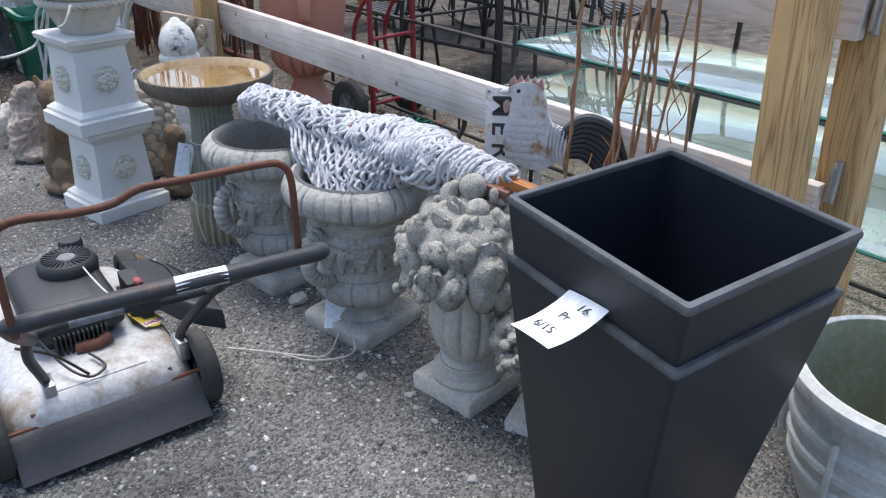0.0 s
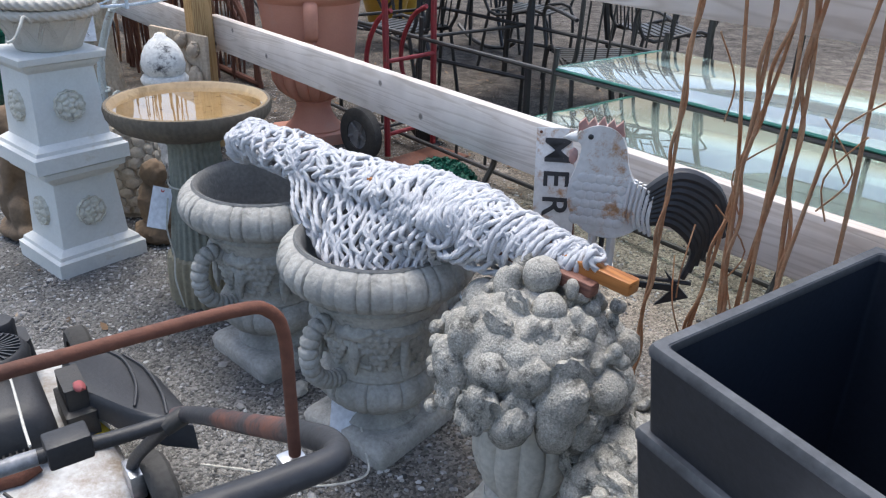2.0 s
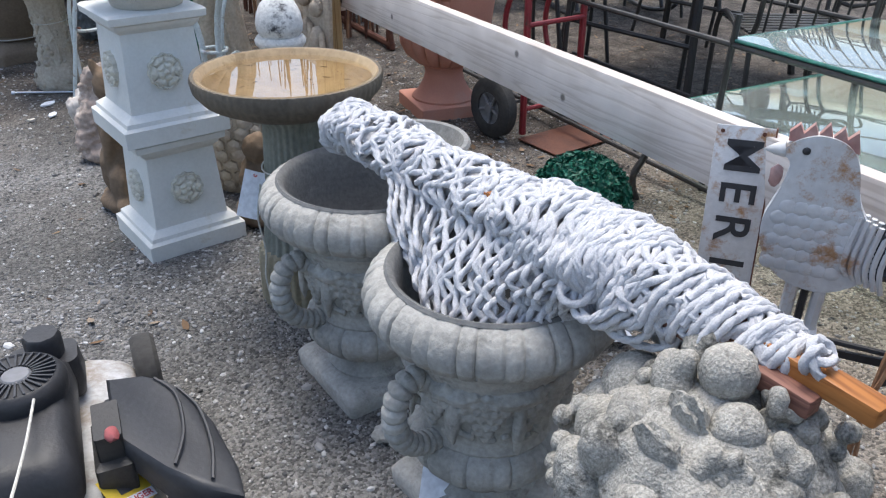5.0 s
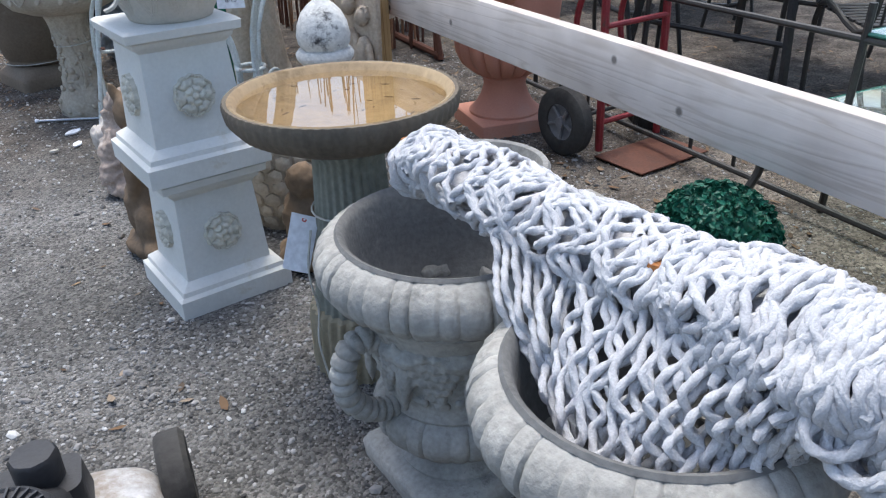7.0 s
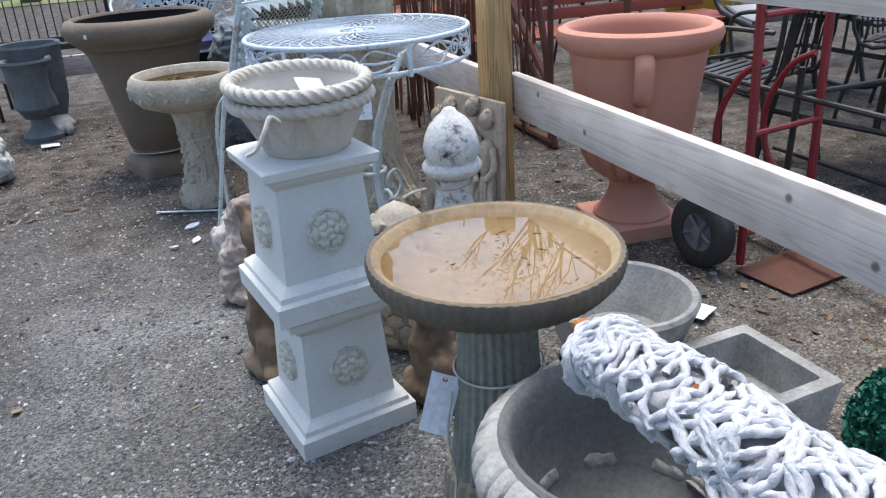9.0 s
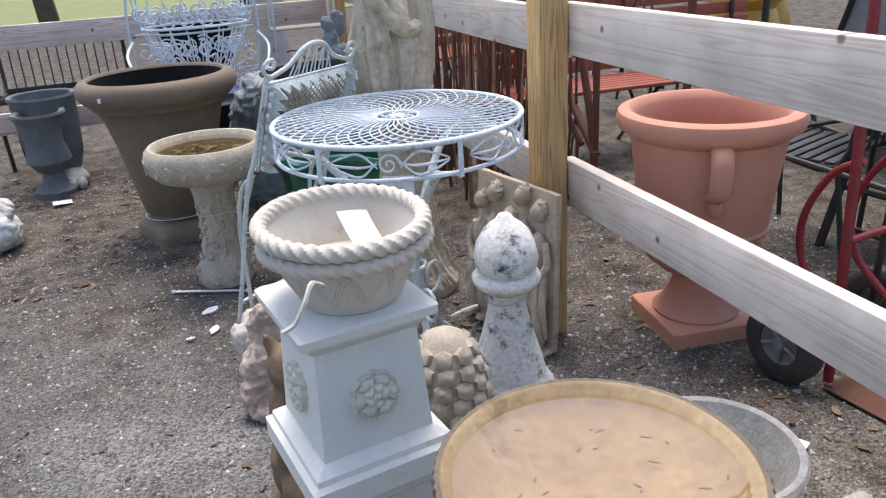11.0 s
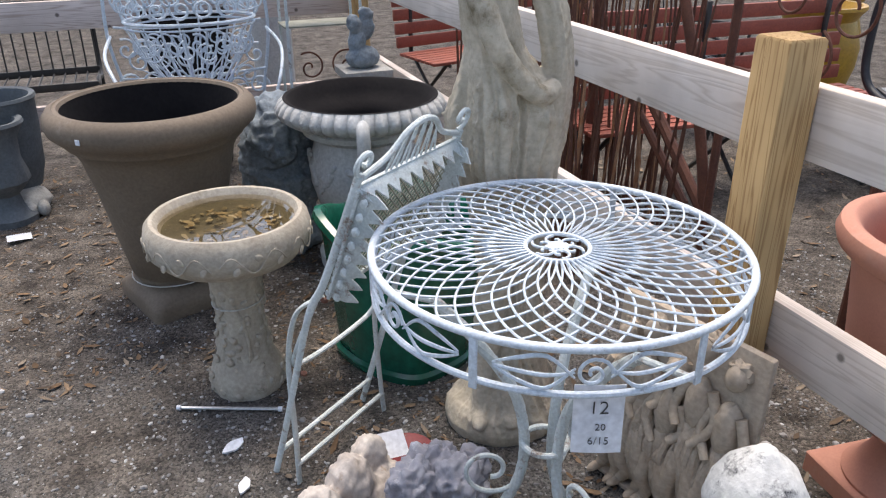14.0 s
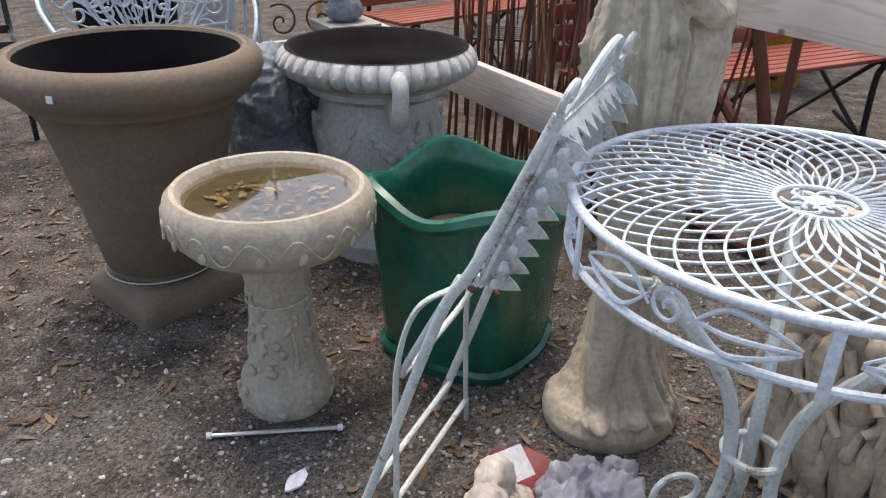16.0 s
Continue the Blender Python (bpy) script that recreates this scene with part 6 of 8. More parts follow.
carved("seated_beast_statue", 0.985, 3.93, 10, [((0, 0, 0.02), (0.10, 0.13, 0.035), (0, 0, 0)), ((0.0, 0.03, 0.12), (0.075, 0.085, 0.11), (0, 0, 0)), ((-0.045, -0.05, 0.09), (0.032, 0.06, 0.07), (20, 0, 0)), ((0.045, -0.05, 0.09), (0.032, 0.06, 0.07), (20, 0, 0)), ((-0.055, -0.105, 0.045), (0.03, 0.04, 0.022), (0, 0, 0)), ((0.03, -0.105, 0.045), (0.03, 0.04, 0.022), (0, 0, 0)), ((0, 0.03, 0.26), (0.06, 0.06, 0.11), (-8, 0, 0)), ((-0.045, -0.01, 0.24), (0.02, 0.025, 0.10), (0, 8, 0)), ((0, 0.02, 0.39), (0.05, 0.055, 0.06), (0, 0, 0)), ((0, -0.03, 0.375), (0.028, 0.04, 0.03), (0, 0, 0)), ((-0.03, 0.04, 0.445), (0.015, 0.015, 0.035), (0, -15, 0)), ((0.03, 0.04, 0.445), (0.015, 0.015, 0.035), (0, 15, 0))], M_BROWNST, "brown stained stone seated beast beside the pedestals", "statue", 0.008, 0.008, 0.03)
carved("shell_fountain_carving", 0.975, 4.42, -20, [((0, 0, 0.03), (0.10, 0.12, 0.05), (0, 0, 0)), ((-0.02, -0.01, 0.13), (0.075, 0.07, 0.11), (0, 12, 0)), ((0.02, 0.02, 0.23), (0.07, 0.05, 0.09), (0, -15, 0)), ((-0.05, -0.05, 0.07), (0.05, 0.045, 0.06), (0, 0, 0)), ((0.01, 0.0, 0.30), (0.055, 0.03, 0.045), (0, -10, 20)), ((-0.06, 0.03, 0.2), (0.02, 0.03, 0.12), (0, 10, 0))], M_PINKST, "pinkish weathered stone shell and scroll carving", "garden ornament", 0.007, 0.03, 0.022)
cherub = carved("cherub_carving", 1.06, 4.79, 30, [((0, 0, 0.035), (0.15, 0.08, 0.05), (0, 0, 0)), ((-0.12, -0.02, 0.085), (0.05, 0.05, 0.05), (0, 0, 0)), ((-0.02, -0.01, 0.085), (0.055, 0.05, 0.055), (0, 0, 0)), ((-0.02, -0.055, 0.085), (0.012, 0.012, 0.012), (0, 0, 0)), ((0.07, 0.02, 0.09), (0.045, 0.035, 0.04), (0, 0, 0)), ((-0.17, -0.01, 0.07), (0.03, 0.04, 0.04), (0, 0, 0))], M_CHERUB, "small pale stone carving with round heads and shells", "garden ornament", 0.006, 0.016, 0.018)
roses = carved("rose_carving", 1.25, 4.73, 0, [((0, 0, 0.03), (0.10, 0.07, 0.045), (0, 0, 0)), ((-0.05, -0.02, 0.085), (0.045, 0.045, 0.04), (0, 0, 0)), ((0.03, -0.03, 0.08), (0.05, 0.05, 0.04), (0, 0, 0)), ((0.0, 0.03, 0.075), (0.06, 0.04, 0.04), (0, 0, 0)), ((0.08, 0.02, 0.06), (0.035, 0.035, 0.035), (0, 0, 0))], M_ROSEST, "silvery blue-grey carved stone rose cluster", "garden ornament", 0.004, 0.04, 0.020)
roses.scale = (1.35, 1.25, 1.5)
cherub.scale = (1.1, 1.1, 1.45)
carved("crouching_figure_carving", 1.33, 3.62, 15, [((0, 0, 0.03), (0.085, 0.10, 0.045), (0, 0, 0)), ((0, 0.01, 0.13), (0.06, 0.06, 0.09), (0, 0, 0)), ((-0.02, -0.05, 0.10), (0.03, 0.045, 0.05), (25, 0, 0)), ((0.035, -0.05, 0.10), (0.03, 0.045, 0.05), (25, 0, 0)), ((0, 0.0, 0.24), (0.042, 0.045, 0.05), (0, 0, 0))], M_BROWNST, "small brown stone crouching figure behind the bird bath", "statue", 0.007, 0.012, 0.025)


def pinecone(x, y):
    t = thing("pinecone_ornament", x, y, 0, 0, "cream cast stone pinecone with raised scales", "garden ornament")
    part("body", lathe([(0.075, -0.01), (0.095, 0.06), (0.105, 0.15), (0.10, 0.24), (0.078, 0.33), (0.045, 0.395), (0.0, 0.42)], 40), M_BEIGE, t)
    rows = 10
    for i in range(rows):
        z = 0.03 + 0.037 * i
        r = 0.087 + 0.019 * math.sin(min(1, z / 0.28) * math.pi * 0.75) if z < 0.22 else 0.104 * math.sqrt(max(0.02, 1 - ((z - 0.17) / 0.255) ** 2))
        n = max(6, int(13 * r / 0.105))
        for k in range(n):
            a = 2 * math.pi * (k + 0.5 * (i % 2)) / n
            wd = math.pi * r / n * 0.94
            m = pose(0, 0, 0, 0, 0, math.degrees(a)) @ pose(r, 0, z, 0, 90 - 12 * (z - 0.15) / 0.1, 0)
            bm = lathe([(wd, -0.012), (wd * 0.92, 0.005), (wd * 0.3, 0.011), (0.0, 0.014)], 6)
            bmesh.ops.transform(bm, matrix=m, verts=bm.verts)
            part("scale", bm, M_BEIGE, t)
    return t


pinecone(1.345, 3.93)


def finial(x, y):
    t = thing("finial_ornament", x, y, 0, 0, "white painted stone finial with black lichen", "garden ornament")
    part("leafy_base", carve_mesh(lathe([(0.085, -0.012), (0.10, 0.03), (0.105, 0.09), (0.095, 0.14), (0.078, 0.17)], 72, lambda a, r, z: 1 + 0.08 * abs(math.sin(4 * a)))), M_FINIAL, t)
    part("column", lathe([(0.088, 0.16), (0.080, 0.20), (0.060, 0.28), (0.045, 0.35), (0.043, 0.39), (0.048, 0.402), (0.055, 0.41), (0.045, 0.415)], 48), M_FINIAL, t)
    part("collar", lathe([(0.05, 0.41), (0.066, 0.418), (0.076, 0.432), (0.078, 0.445), (0.070, 0.458), (0.05, 0.462)], 48), M_FINIAL, t)
    part("bud", lathe([(0.055, 0.455), (0.066, 0.475), (0.070, 0.50), (0.064, 0.535), (0.050, 0.568), (0.034, 0.588), (0.020, 0.600), (0.014, 0.612), (0.0, 0.618)], 64, lambda a, r, z: 1 + 0.06 * abs(math.sin(3 * a + z * 14))), M_FINIAL, t)
    return t


def carve_mesh(bm):
    for v in bm.verts:
        k = 1 + 0.10 * noise.noise(v.co * 28)
        v.co.x *= k
        v.co.y *= k
    return bm


fin = finial(1.570, 4.076)
fin.scale = (1.15, 1.15, 1.0)


# ---- relief plaque leaning on the fence post ----
def relief_plaque():
    t = new("relief_plaque")
    a, b = Vector((1.735, 4.735, 0.0)), Vector((1.834, 4.340, 0.0))
    top = Vector((1.757, 4.741, 0.60))
    u = (b - a).normalized()
    up = (top - a)
    up = (up - u * up.dot(u)).normalized()
    n = u.cross(up)
    m = Matrix((u, -n, up)).transposed().to_4x4()
    m.translation = (a + b) / 2
    t.matrix_basis = m
    tagged(t, "beige stone relief plaque with draped figures leaning on a post", "relief plaque")
    part("slab", slab(-0.204, 0.0, 0.0, 0.204, 0.024, 0.535, 0.008), M_PLAQUE, t)
    rnd = random.Random(6)
    for cx, hgt in ((-0.158, 0.40), (-0.088, 0.44), (-0.012, 0.37), (0.062, 0.46), (0.140, 0.43)):
        rel = bmesh.new()
        turn = rnd.uniform(-1, 1)
        blob((cx + 0.004 * turn, -0.010, hgt * 0.50), (0.036, 0.034, hgt * 0.20), rel, rough=0.2, freq=3, sub=3)
        blob((cx, -0.012, hgt * 0.77), (0.034, 0.032, 0.070), rel, rough=0.15, sub=3)
        blob((cx + 0.008 * turn, -0.018, hgt + 0.038), (0.024, 0.028, 0.032), rel, sub=3)
        blob((cx + 0.008 * turn, -0.006, hgt + 0.050), (0.029, 0.024, 0.028), rel, rough=0.4, freq=6, sub=3)
        for s in (-1, 1):
            tube(smooth_line([(cx + s * 0.030, -0.016, hgt * 0.88), (cx + s * 0.054, -0.026, hgt * 0.72), (cx + s * 0.022 + 0.02 * turn, -0.046, hgt * (0.60 + 0.08 * s * turn))], 6), [0.0135 - 0.00025 * i for i in range(13)], 10, bm=rel)
            tube(smooth_line([(cx + s * 0.015, -0.020, hgt * 0.46), (cx + s * 0.030, -0.036, hgt * 0.25), (cx + s * 0.022 + 0.012 * turn, -0.022, hgt * 0.12), (cx + s * 0.026, -0.026, 0.022)], 6), [0.026 - 0.0007 * i for i in range(19)], 12, bm=rel)
            blob((cx + s * 0.028, -0.040, 0.016), (0.013, 0.030, 0.012), rel, sub=2)
        part("relief_figure", rel, M_PLAQUE, t, "carved draped figure")
        for k in range(9):
            fx = cx + 0.038 * (k / 4 - 1) + rnd.uniform(-0.005, 0.005)
            z1, z0 = hgt * rnd.uniform(0.45, 0.70), rnd.uniform(0.03, 0.14)
            w = rnd.uniform(-0.022, 0.022)
            part("drapery_fold", tube(smooth_line([(fx, -0.020, z1), (fx + w, -0.040, (z0 + z1) / 2), (fx + w * 0.5 + 0.012, -0.022, z0)], 6), [0.005 + 0.006 * math.sin(math.pi * i / 12) for i in range(13)], 8), M_PLAQUE, t)
    part("ledge", slab(-0.204, -0.034, 0.0, 0.204, 0.0, 0.014, 0.004), M_PLAQUE, t)
    return t


relief_plaque()


# ---- tall draped statue ----
def draped_statue(x, y):
    bm = bmesh.new()
    secs = [(0.0, 0.02, 0, 0.170, 0.150, 0), (0.035, 0.02, 0, 0.176, 0.155, 0.1), (0.07, 0.02, 0, 0.160, 0.142, 0.6), (0.11, 0.035, 0.0, 0.128, 0.112, 1.0), (0.22, 0.035, 0.0, 0.095, 0.085, 1), (0.40, 0.03, 0.0, 0.080, 0.075, 1), (0.58, 0.02, 0.0, 0.090, 0.085, 1), (0.70, 0.0, 0.0, 0.088, 0.085, 1), (0.80, -0.012, 0.0, 0.120, 0.105, 1), (0.92, -0.005, 0.0, 0.138, 0.115, 1), (1.00, -0.01, 0, 0.112, 0.10, 0.8), (1.08, -0.035, 0, 0.072, 0.072, 0.4), (1.20, -0.06, 0, 0.066, 0.07, 0.3), (1.30, -0.075, 0, 0.085, 0.08, 0.3), (1.40, -0.09, 0, 0.05, 0.05, 0.1), (1.46, -0.095, 0, 0.045, 0.045, 0)]
    path = smooth_line([Vector((s[1], s[2], s[0])) for s in secs], 5)
    n = len(path)
    seg = 180
    rings = []
    for i, p in enumerate(path):
        f = i / (n - 1) * (len(secs) - 1)
        k = min(int(f), len(secs) - 2)
        w = f - k
        rx, ry, fd = (secs[k][q] * (1 - w) + secs[k + 1][q] * w for q in (3, 4, 5))
        ring = []
        for j in range(seg):
            a = 2 * math.pi * j / seg
            sweep = a + 1.6 * (p.z - 0.75) + 0.35 * math.sin(4.5 * p.z)
            ridge = 1 - 2 * abs(noise.noise(Vector((math.cos(sweep) * 5.5, math.sin(sweep) * 5.5, p.z * 1.1))))
            fine = 1 - 2 * abs(noise.noise(Vector((math.cos(sweep) * 14, math.sin(sweep) * 14, p.z * 1.6 + 7))))
            fold = 1 + fd * (0.085 * math.sin(5 * sweep) + 0.20 * (ridge - 0.6) + 0.12 * (fine - 0.6))
            ring.append(bm.verts.new((p.x + rx * fold * math.cos(a), p.y + ry * fold * math.sin(a), p.z)))
        rings.append(ring)
    for A, B in zip(rings, rings[1:]):
        for j in range(seg):
            bm.faces.new((A[j], A[(j + 1) % seg], B[(j + 1) % seg], B[j]))
    bm.faces.new(rings[-1])
    bm.faces.new(rings[0][::-1])
    tube(smooth_line([(-0.075, -0.06, 0.07), (-0.065, -0.04, 0.12), (-0.055, -0.03, 0.26), (-0.05, -0.045, 0.42), (-0.03, -0.05, 0.58)], 7), [0.030 + 0.02 * (i / 28) for i in range(29)], 14, bm=bm)
    blob((-0.095, -0.085, 0.075), (0.024, 0.05, 0.02), bm, rot=(0, 0, -30), sub=3)
    blob((-0.02, -0.125, 0.075), (0.03, 0.025, 0.02), bm, rough=0.3, sub=3)
    rnd = random.Random(8)
    for k in range(26):
        f = k / 25
        xt, xb = 0.0 + 0.07 * f, 0.055 + 0.075 * f
        dep = -0.075 + 0.06 * abs(f - 0.4) + rnd.uniform(-0.012, 0.012)
        low = 0.60 + 0.22 * rnd.random()
        tube(smooth_line([(xt - 0.01, dep * 0.4, 1.36), (xt + 0.035, dep * 0.8, 1.22), (xb + 0.012, dep, 1.05), (xb + 0.006, dep * 1.1, 0.88), (xb - 0.02, dep * 1.1, low)], 6), [0.013 - 0.006 * i / 24 for i in range(25)], 8, bm=bm)
    tube(smooth_line([(-0.13, -0.02, 1.33), (-0.10, -0.07, 1.18), (-0.05, -0.095, 1.06), (0.03, -0.105, 0.985), (0.08, -0.09, 1.0)], 6), [0.034 - 0.012 * i / 24 for i in range(25)], 12, bm=bm)
    ob = part("draped_statue", bm, M_STATUE)
    ob.matrix_basis = pose(x, y, 0, 0, 0, 0)
    melt(ob, 0.0045, 0)
    carve(ob, 0.006, 0.02)
    return tagged(ob, "tall beige stone statue in long folded drapery", "statue")


draped_statue(1.56, 5.02)

# ---- low bowl, square stone trough, box ball ----
bowl = thing("stone_bowl", 1.80, 3.52, 0, 0, "plain grey stone planter bowl on gravel", "planter bowl")
part("bowl", lathe([(0.10, -0.012), (0.11, 0.02), (0.155, 0.10), (0.185, 0.19), (0.194, 0.215), (0.187, 0.225), (0.172, 0.222), (0.160, 0.19), (0.12, 0.10), (0.0, 0.07)], 64), M_STONE, bowl)
trough = thing("stone_trough", 1.915, 3.20, 0, 4, "low square grey stone planter trough", "planter trough")
part("trough", frustum([(0.125, 0.125, -0.012, 0.01), (0.145, 0.145, 0.15, 0.01), (0.142, 0.142, 0.155, 0.01), (0.112, 0.112, 0.155, 0.01), (0.105, 0.105, 0.06, 0.01)]), M_STONE, trough)


def box_ball(x, y, z, r, label, pot=True):
    t = thing("box_ball_topiary", x, y, 0, 0, label, "topiary", "green box balls")
    if pot:
        part("pot", lathe([(0.07, -0.012), (0.095, 0.10), (0.105, z - r * 0.75), (0.095, z - r * 0.72), (0.0, z - r * 0.8)], 36), M_STONE, t)
    rnd = np.random.RandomState(3)
    n = 6000 if pot and r > 0.1 else 1800
    verts, faces = [], []
    for i in range(n):
        v = Vector(rnd.normal(size=3)).normalized()
        rad = r * (0.88 + 0.14 * rnd.rand())
        c = v * rad
        t1 = v.cross(Vector(rnd.normal(size=3))).normalized()
        nn = (v + 0.8 * Vector(rnd.normal(size=3))).normalized()
        t1 = (t1 - nn * t1.dot(nn)).normalized()
        t2 = nn.cross(t1)
        s = 0.0055 + 0.004 * rnd.rand()
        k = len(verts)
        for du, dv, dn in ((-1, 0, 0), (-0.2, 0.55, 0.15), (1, 0, 0), (-0.2, -0.55, 0.15)):
            q = c + s * (du * t1 + dv * t2 + dn * nn)
            verts.append((q.x, q.y, q.z + z))
        faces += [(k, k + 1, k + 2), (k, k + 2, k + 3)]
    me = bpy.data.meshes.new("foliage")
    me.from_pydata(verts, [], faces)
    me.materials.append(M_LEAF)
    ob = new("foliage", me)
    ob.parent = t
    ob["kind"] = "stuff"
    part("ball_core", blob((0, 0, z), r * 0.84, sub=3), M_LEAF, t)
    return t


box_ball(1.85, 2.72, 0.32, 0.122, "bright green plastic box ball in a small pot")
box_ball(1.46, 3.08, 0.36, 0.06, "small green plastic box ball behind an urn")


# ---- metal sign, rooster and its stand ----
def tin_sign():
    t = new("tin_sign")
    tl = Vector((1.905, 2.412, 0.606))
    u = Vector((0.60, -0.80, 0.05)).normalized()
    up = Vector((0.10, 0.10, 1.0))
    up = (up - u * up.dot(u)).normalized()
    n = u.cross(up)
    m = Matrix((u, up, n)).transposed().to_4x4()
    m.translation = tl
    t.matrix_basis = m
    tagged(t, "narrow white tin sign with black letters, rusty edges", "sign")
    part("plate", slab(0, -0.558, -0.003, 0.106, 0.0, 0.0, 0.0015), M_WHITETIN, t)
    part("edge", slab(0.105, -0.558, -0.018, 0.108, 0.0, 0.001, 0.0008), M_RUST, t)
    for k, ch in enumerate("MERI"):
        writing(ch, 0.092, M_INK, t, pose(0.052, -0.056 - 0.072 * k, 0.0012, 0, 0, -90), "letter", 0.0008, 0.012)
    for c in ((0.012, -0.012), (0.086, -0.012)):
        part("nail_hole", lathe([(0.0, 0.001), (0.004, 0.001), (0.004, 0.0)], 10, cx=c[0], cy=c[1]), M_RUST, t)
    return t


tin_sign()


def rooster():
    t = new("rooster_ornament")
    # local x runs from tail to beak, z up
    o = Vector((1.795, 2.035, 0.0))
    u = Vector((-0.58, 0.81, 0)).normalized()
    m = Matrix((u, Vector((-u.y, u.x, 0)), Vector((0, 0, 1)))).transposed().to_4x4()
    m.translation = o
    t.matrix_basis = m
    tagged(t, "flat white tin rooster with red comb and black tail", "garden ornament")
    Z = 0.50
    body = [(-0.03, 0.075), (0.0, 0.12), (0.015, 0.175), (0.035, 0.205), (0.07, 0.215), (0.10, 0.205), (0.118, 0.185), (0.105, 0.165), (0.112, 0.12), (0.125, 0.07), (0.115, 0.02), (0.08, -0.02), (0.02, -0.03), (-0.03, 0.0), (-0.045, 0.04)]
    soft = [(p.x, p.y + Z) for p in smooth_line([Vector((a, b, 0)) for a, b in body + body[:1]], 5)[:-1]]
    part("body", plate(soft, 0.022), M_WHITETIN, t, "white tin body with rust spots")
    for i in range(7):
        for j in range(6):
            x, z = -0.005 + 0.018 * i + 0.009 * (j % 2), Z + 0.005 + 0.019 * j
            if 0.0 < x < 0.11:
                part("feather", blob((x, 0.0105, z), (0.0135, 0.0022, 0.0125), sub=2), M_WHITETIN, t)
                part("feather", blob((x, -0.0105, z), (0.0135, 0.0022, 0.0125), sub=2), M_WHITETIN, t)
    comb = [(0.02, 0.195)]
    for k in range(5):
        comb += [(0.028 + 0.019 * k, 0.232 - 0.003 * abs(k - 2)), (0.040 + 0.019 * k, 0.213)]
    comb += [(0.115, 0.20), (0.07, 0.20)]
    part("comb", plate([(a, b + Z) for a, b in comb], 0.014), M_REDTIN, t, "faded red comb")
    part("wattle", blob((0.120, 0, Z + 0.142), (0.009, 0.007, 0.018), rough=0.4, sub=2), M_REDTIN, t, "faded red wattle")
    part("beak", lathe([(0.013, 0), (0.009, 0.015), (0.0, 0.032)], 10), M_WHITETIN, t).matrix_basis = pose(0.115, 0, Z + 0.185, 0, 100, 0)
    for s in (-1, 1):
        part("eye", blob((0.088, s * 0.012, Z + 0.19), (0.006, 0.003, 0.006), sub=2), M_BLACKTIN, t)
    for k in range(6):
        xx = -0.052 + 0.010 * k
        for s in (-1, 1):
            part("band", tube(smooth_line([(xx - 0.006, s * 0.010, Z - 0.012 + 0.004 * k), (xx + 0.004, s * 0.014, Z + 0.03), (xx - 0.002, s * 0.010, Z + 0.085 + 0.004 * k)], 4), 0.0045, 6), M_WHITETIN, t)
    for k in range(8):
        f = k / 7
        pts = smooth_line([(-0.035, 0, Z + 0.075 - 0.06 * f), (-0.10, 0, Z + 0.125 - 0.10 * f), (-0.175 + 0.02 * f, 0, Z + 0.10 - 0.13 * f), (-0.215 + 0.075 * f, 0, Z + 0.02 - 0.125 * f)], 6)
        rr = [0.017 * (0.5 + 0.6 * math.sin(math.pi * min(1, 0.15 + i / (len(pts) - 1)))) for i in range(len(pts))]
        part("tail_feather", tube(pts, rr, 8, squash=0.9), M_BLACKTIN, t, "black painted tail feather")
    for x in (0.02, 0.06):
        part("leg", tube([(x, 0, Z - 0.02), (x, 0, Z - 0.10)], 0.010, 8), M_WHITETIN, t)
        part("foot", slab(x - 0.012, -0.02, Z - 0.112, x + 0.03, 0.02, Z - 0.10, 0.003), M_WHITETIN, t)
    part("perch", tube([(-0.16, 0, Z - 0.116), (0.17, 0, Z - 0.116)], 0.005, 8), M_BLACKTIN, t)
    part("stand_rod", tube([(0.04, 0, Z - 0.02), (0.04, 0, 0.0)], 0.006, 8), M_BLACKTIN, t)
    part("stand_foot", slab(-0.06, -0.06, -0.01, 0.14, 0.06, 0.012, 0.004), M_BLACKTIN, t)
    part("arrow", plate([(-0.16, Z - 0.15), (-0.10, Z - 0.09), (-0.12, Z - 0.125), (-0.02, Z - 0.13), (-0.02, Z - 0.142), (-0.12, Z - 0.14), (-0.09, Z - 0.18)], 0.006), M_BLACKTIN, t)
    return t


rooster()
fan = thing("tin_hen_ornament", 1.60, 1.89, 0, 20, "white tin hen with rusty fan tail on the ground", "garden ornament")
part("body", blob((0.02, 0.0, 0.16), (0.07, 0.05, 0.085), rough=0.1), M_WHITETIN, fan)
part("head", blob((0.06, 0.0, 0.25), (0.03, 0.026, 0.034)), M_WHITETIN, fan)
part("comb", blob((0.06, 0, 0.285), (0.022, 0.006, 0.014), rough=0.4), M_REDTIN, fan)
for k in range(9):
    a = -0.75 + 1.5 * k / 8
    part("tail_slat", slab(-0.010, -0.003, 0.0, 0.010, 0.003, 0.17, 0.002, m=pose(0.0, -0.045, 0.13, 150, math.degrees(a) * 0.75, 0)), M_WHITETIN, fan)


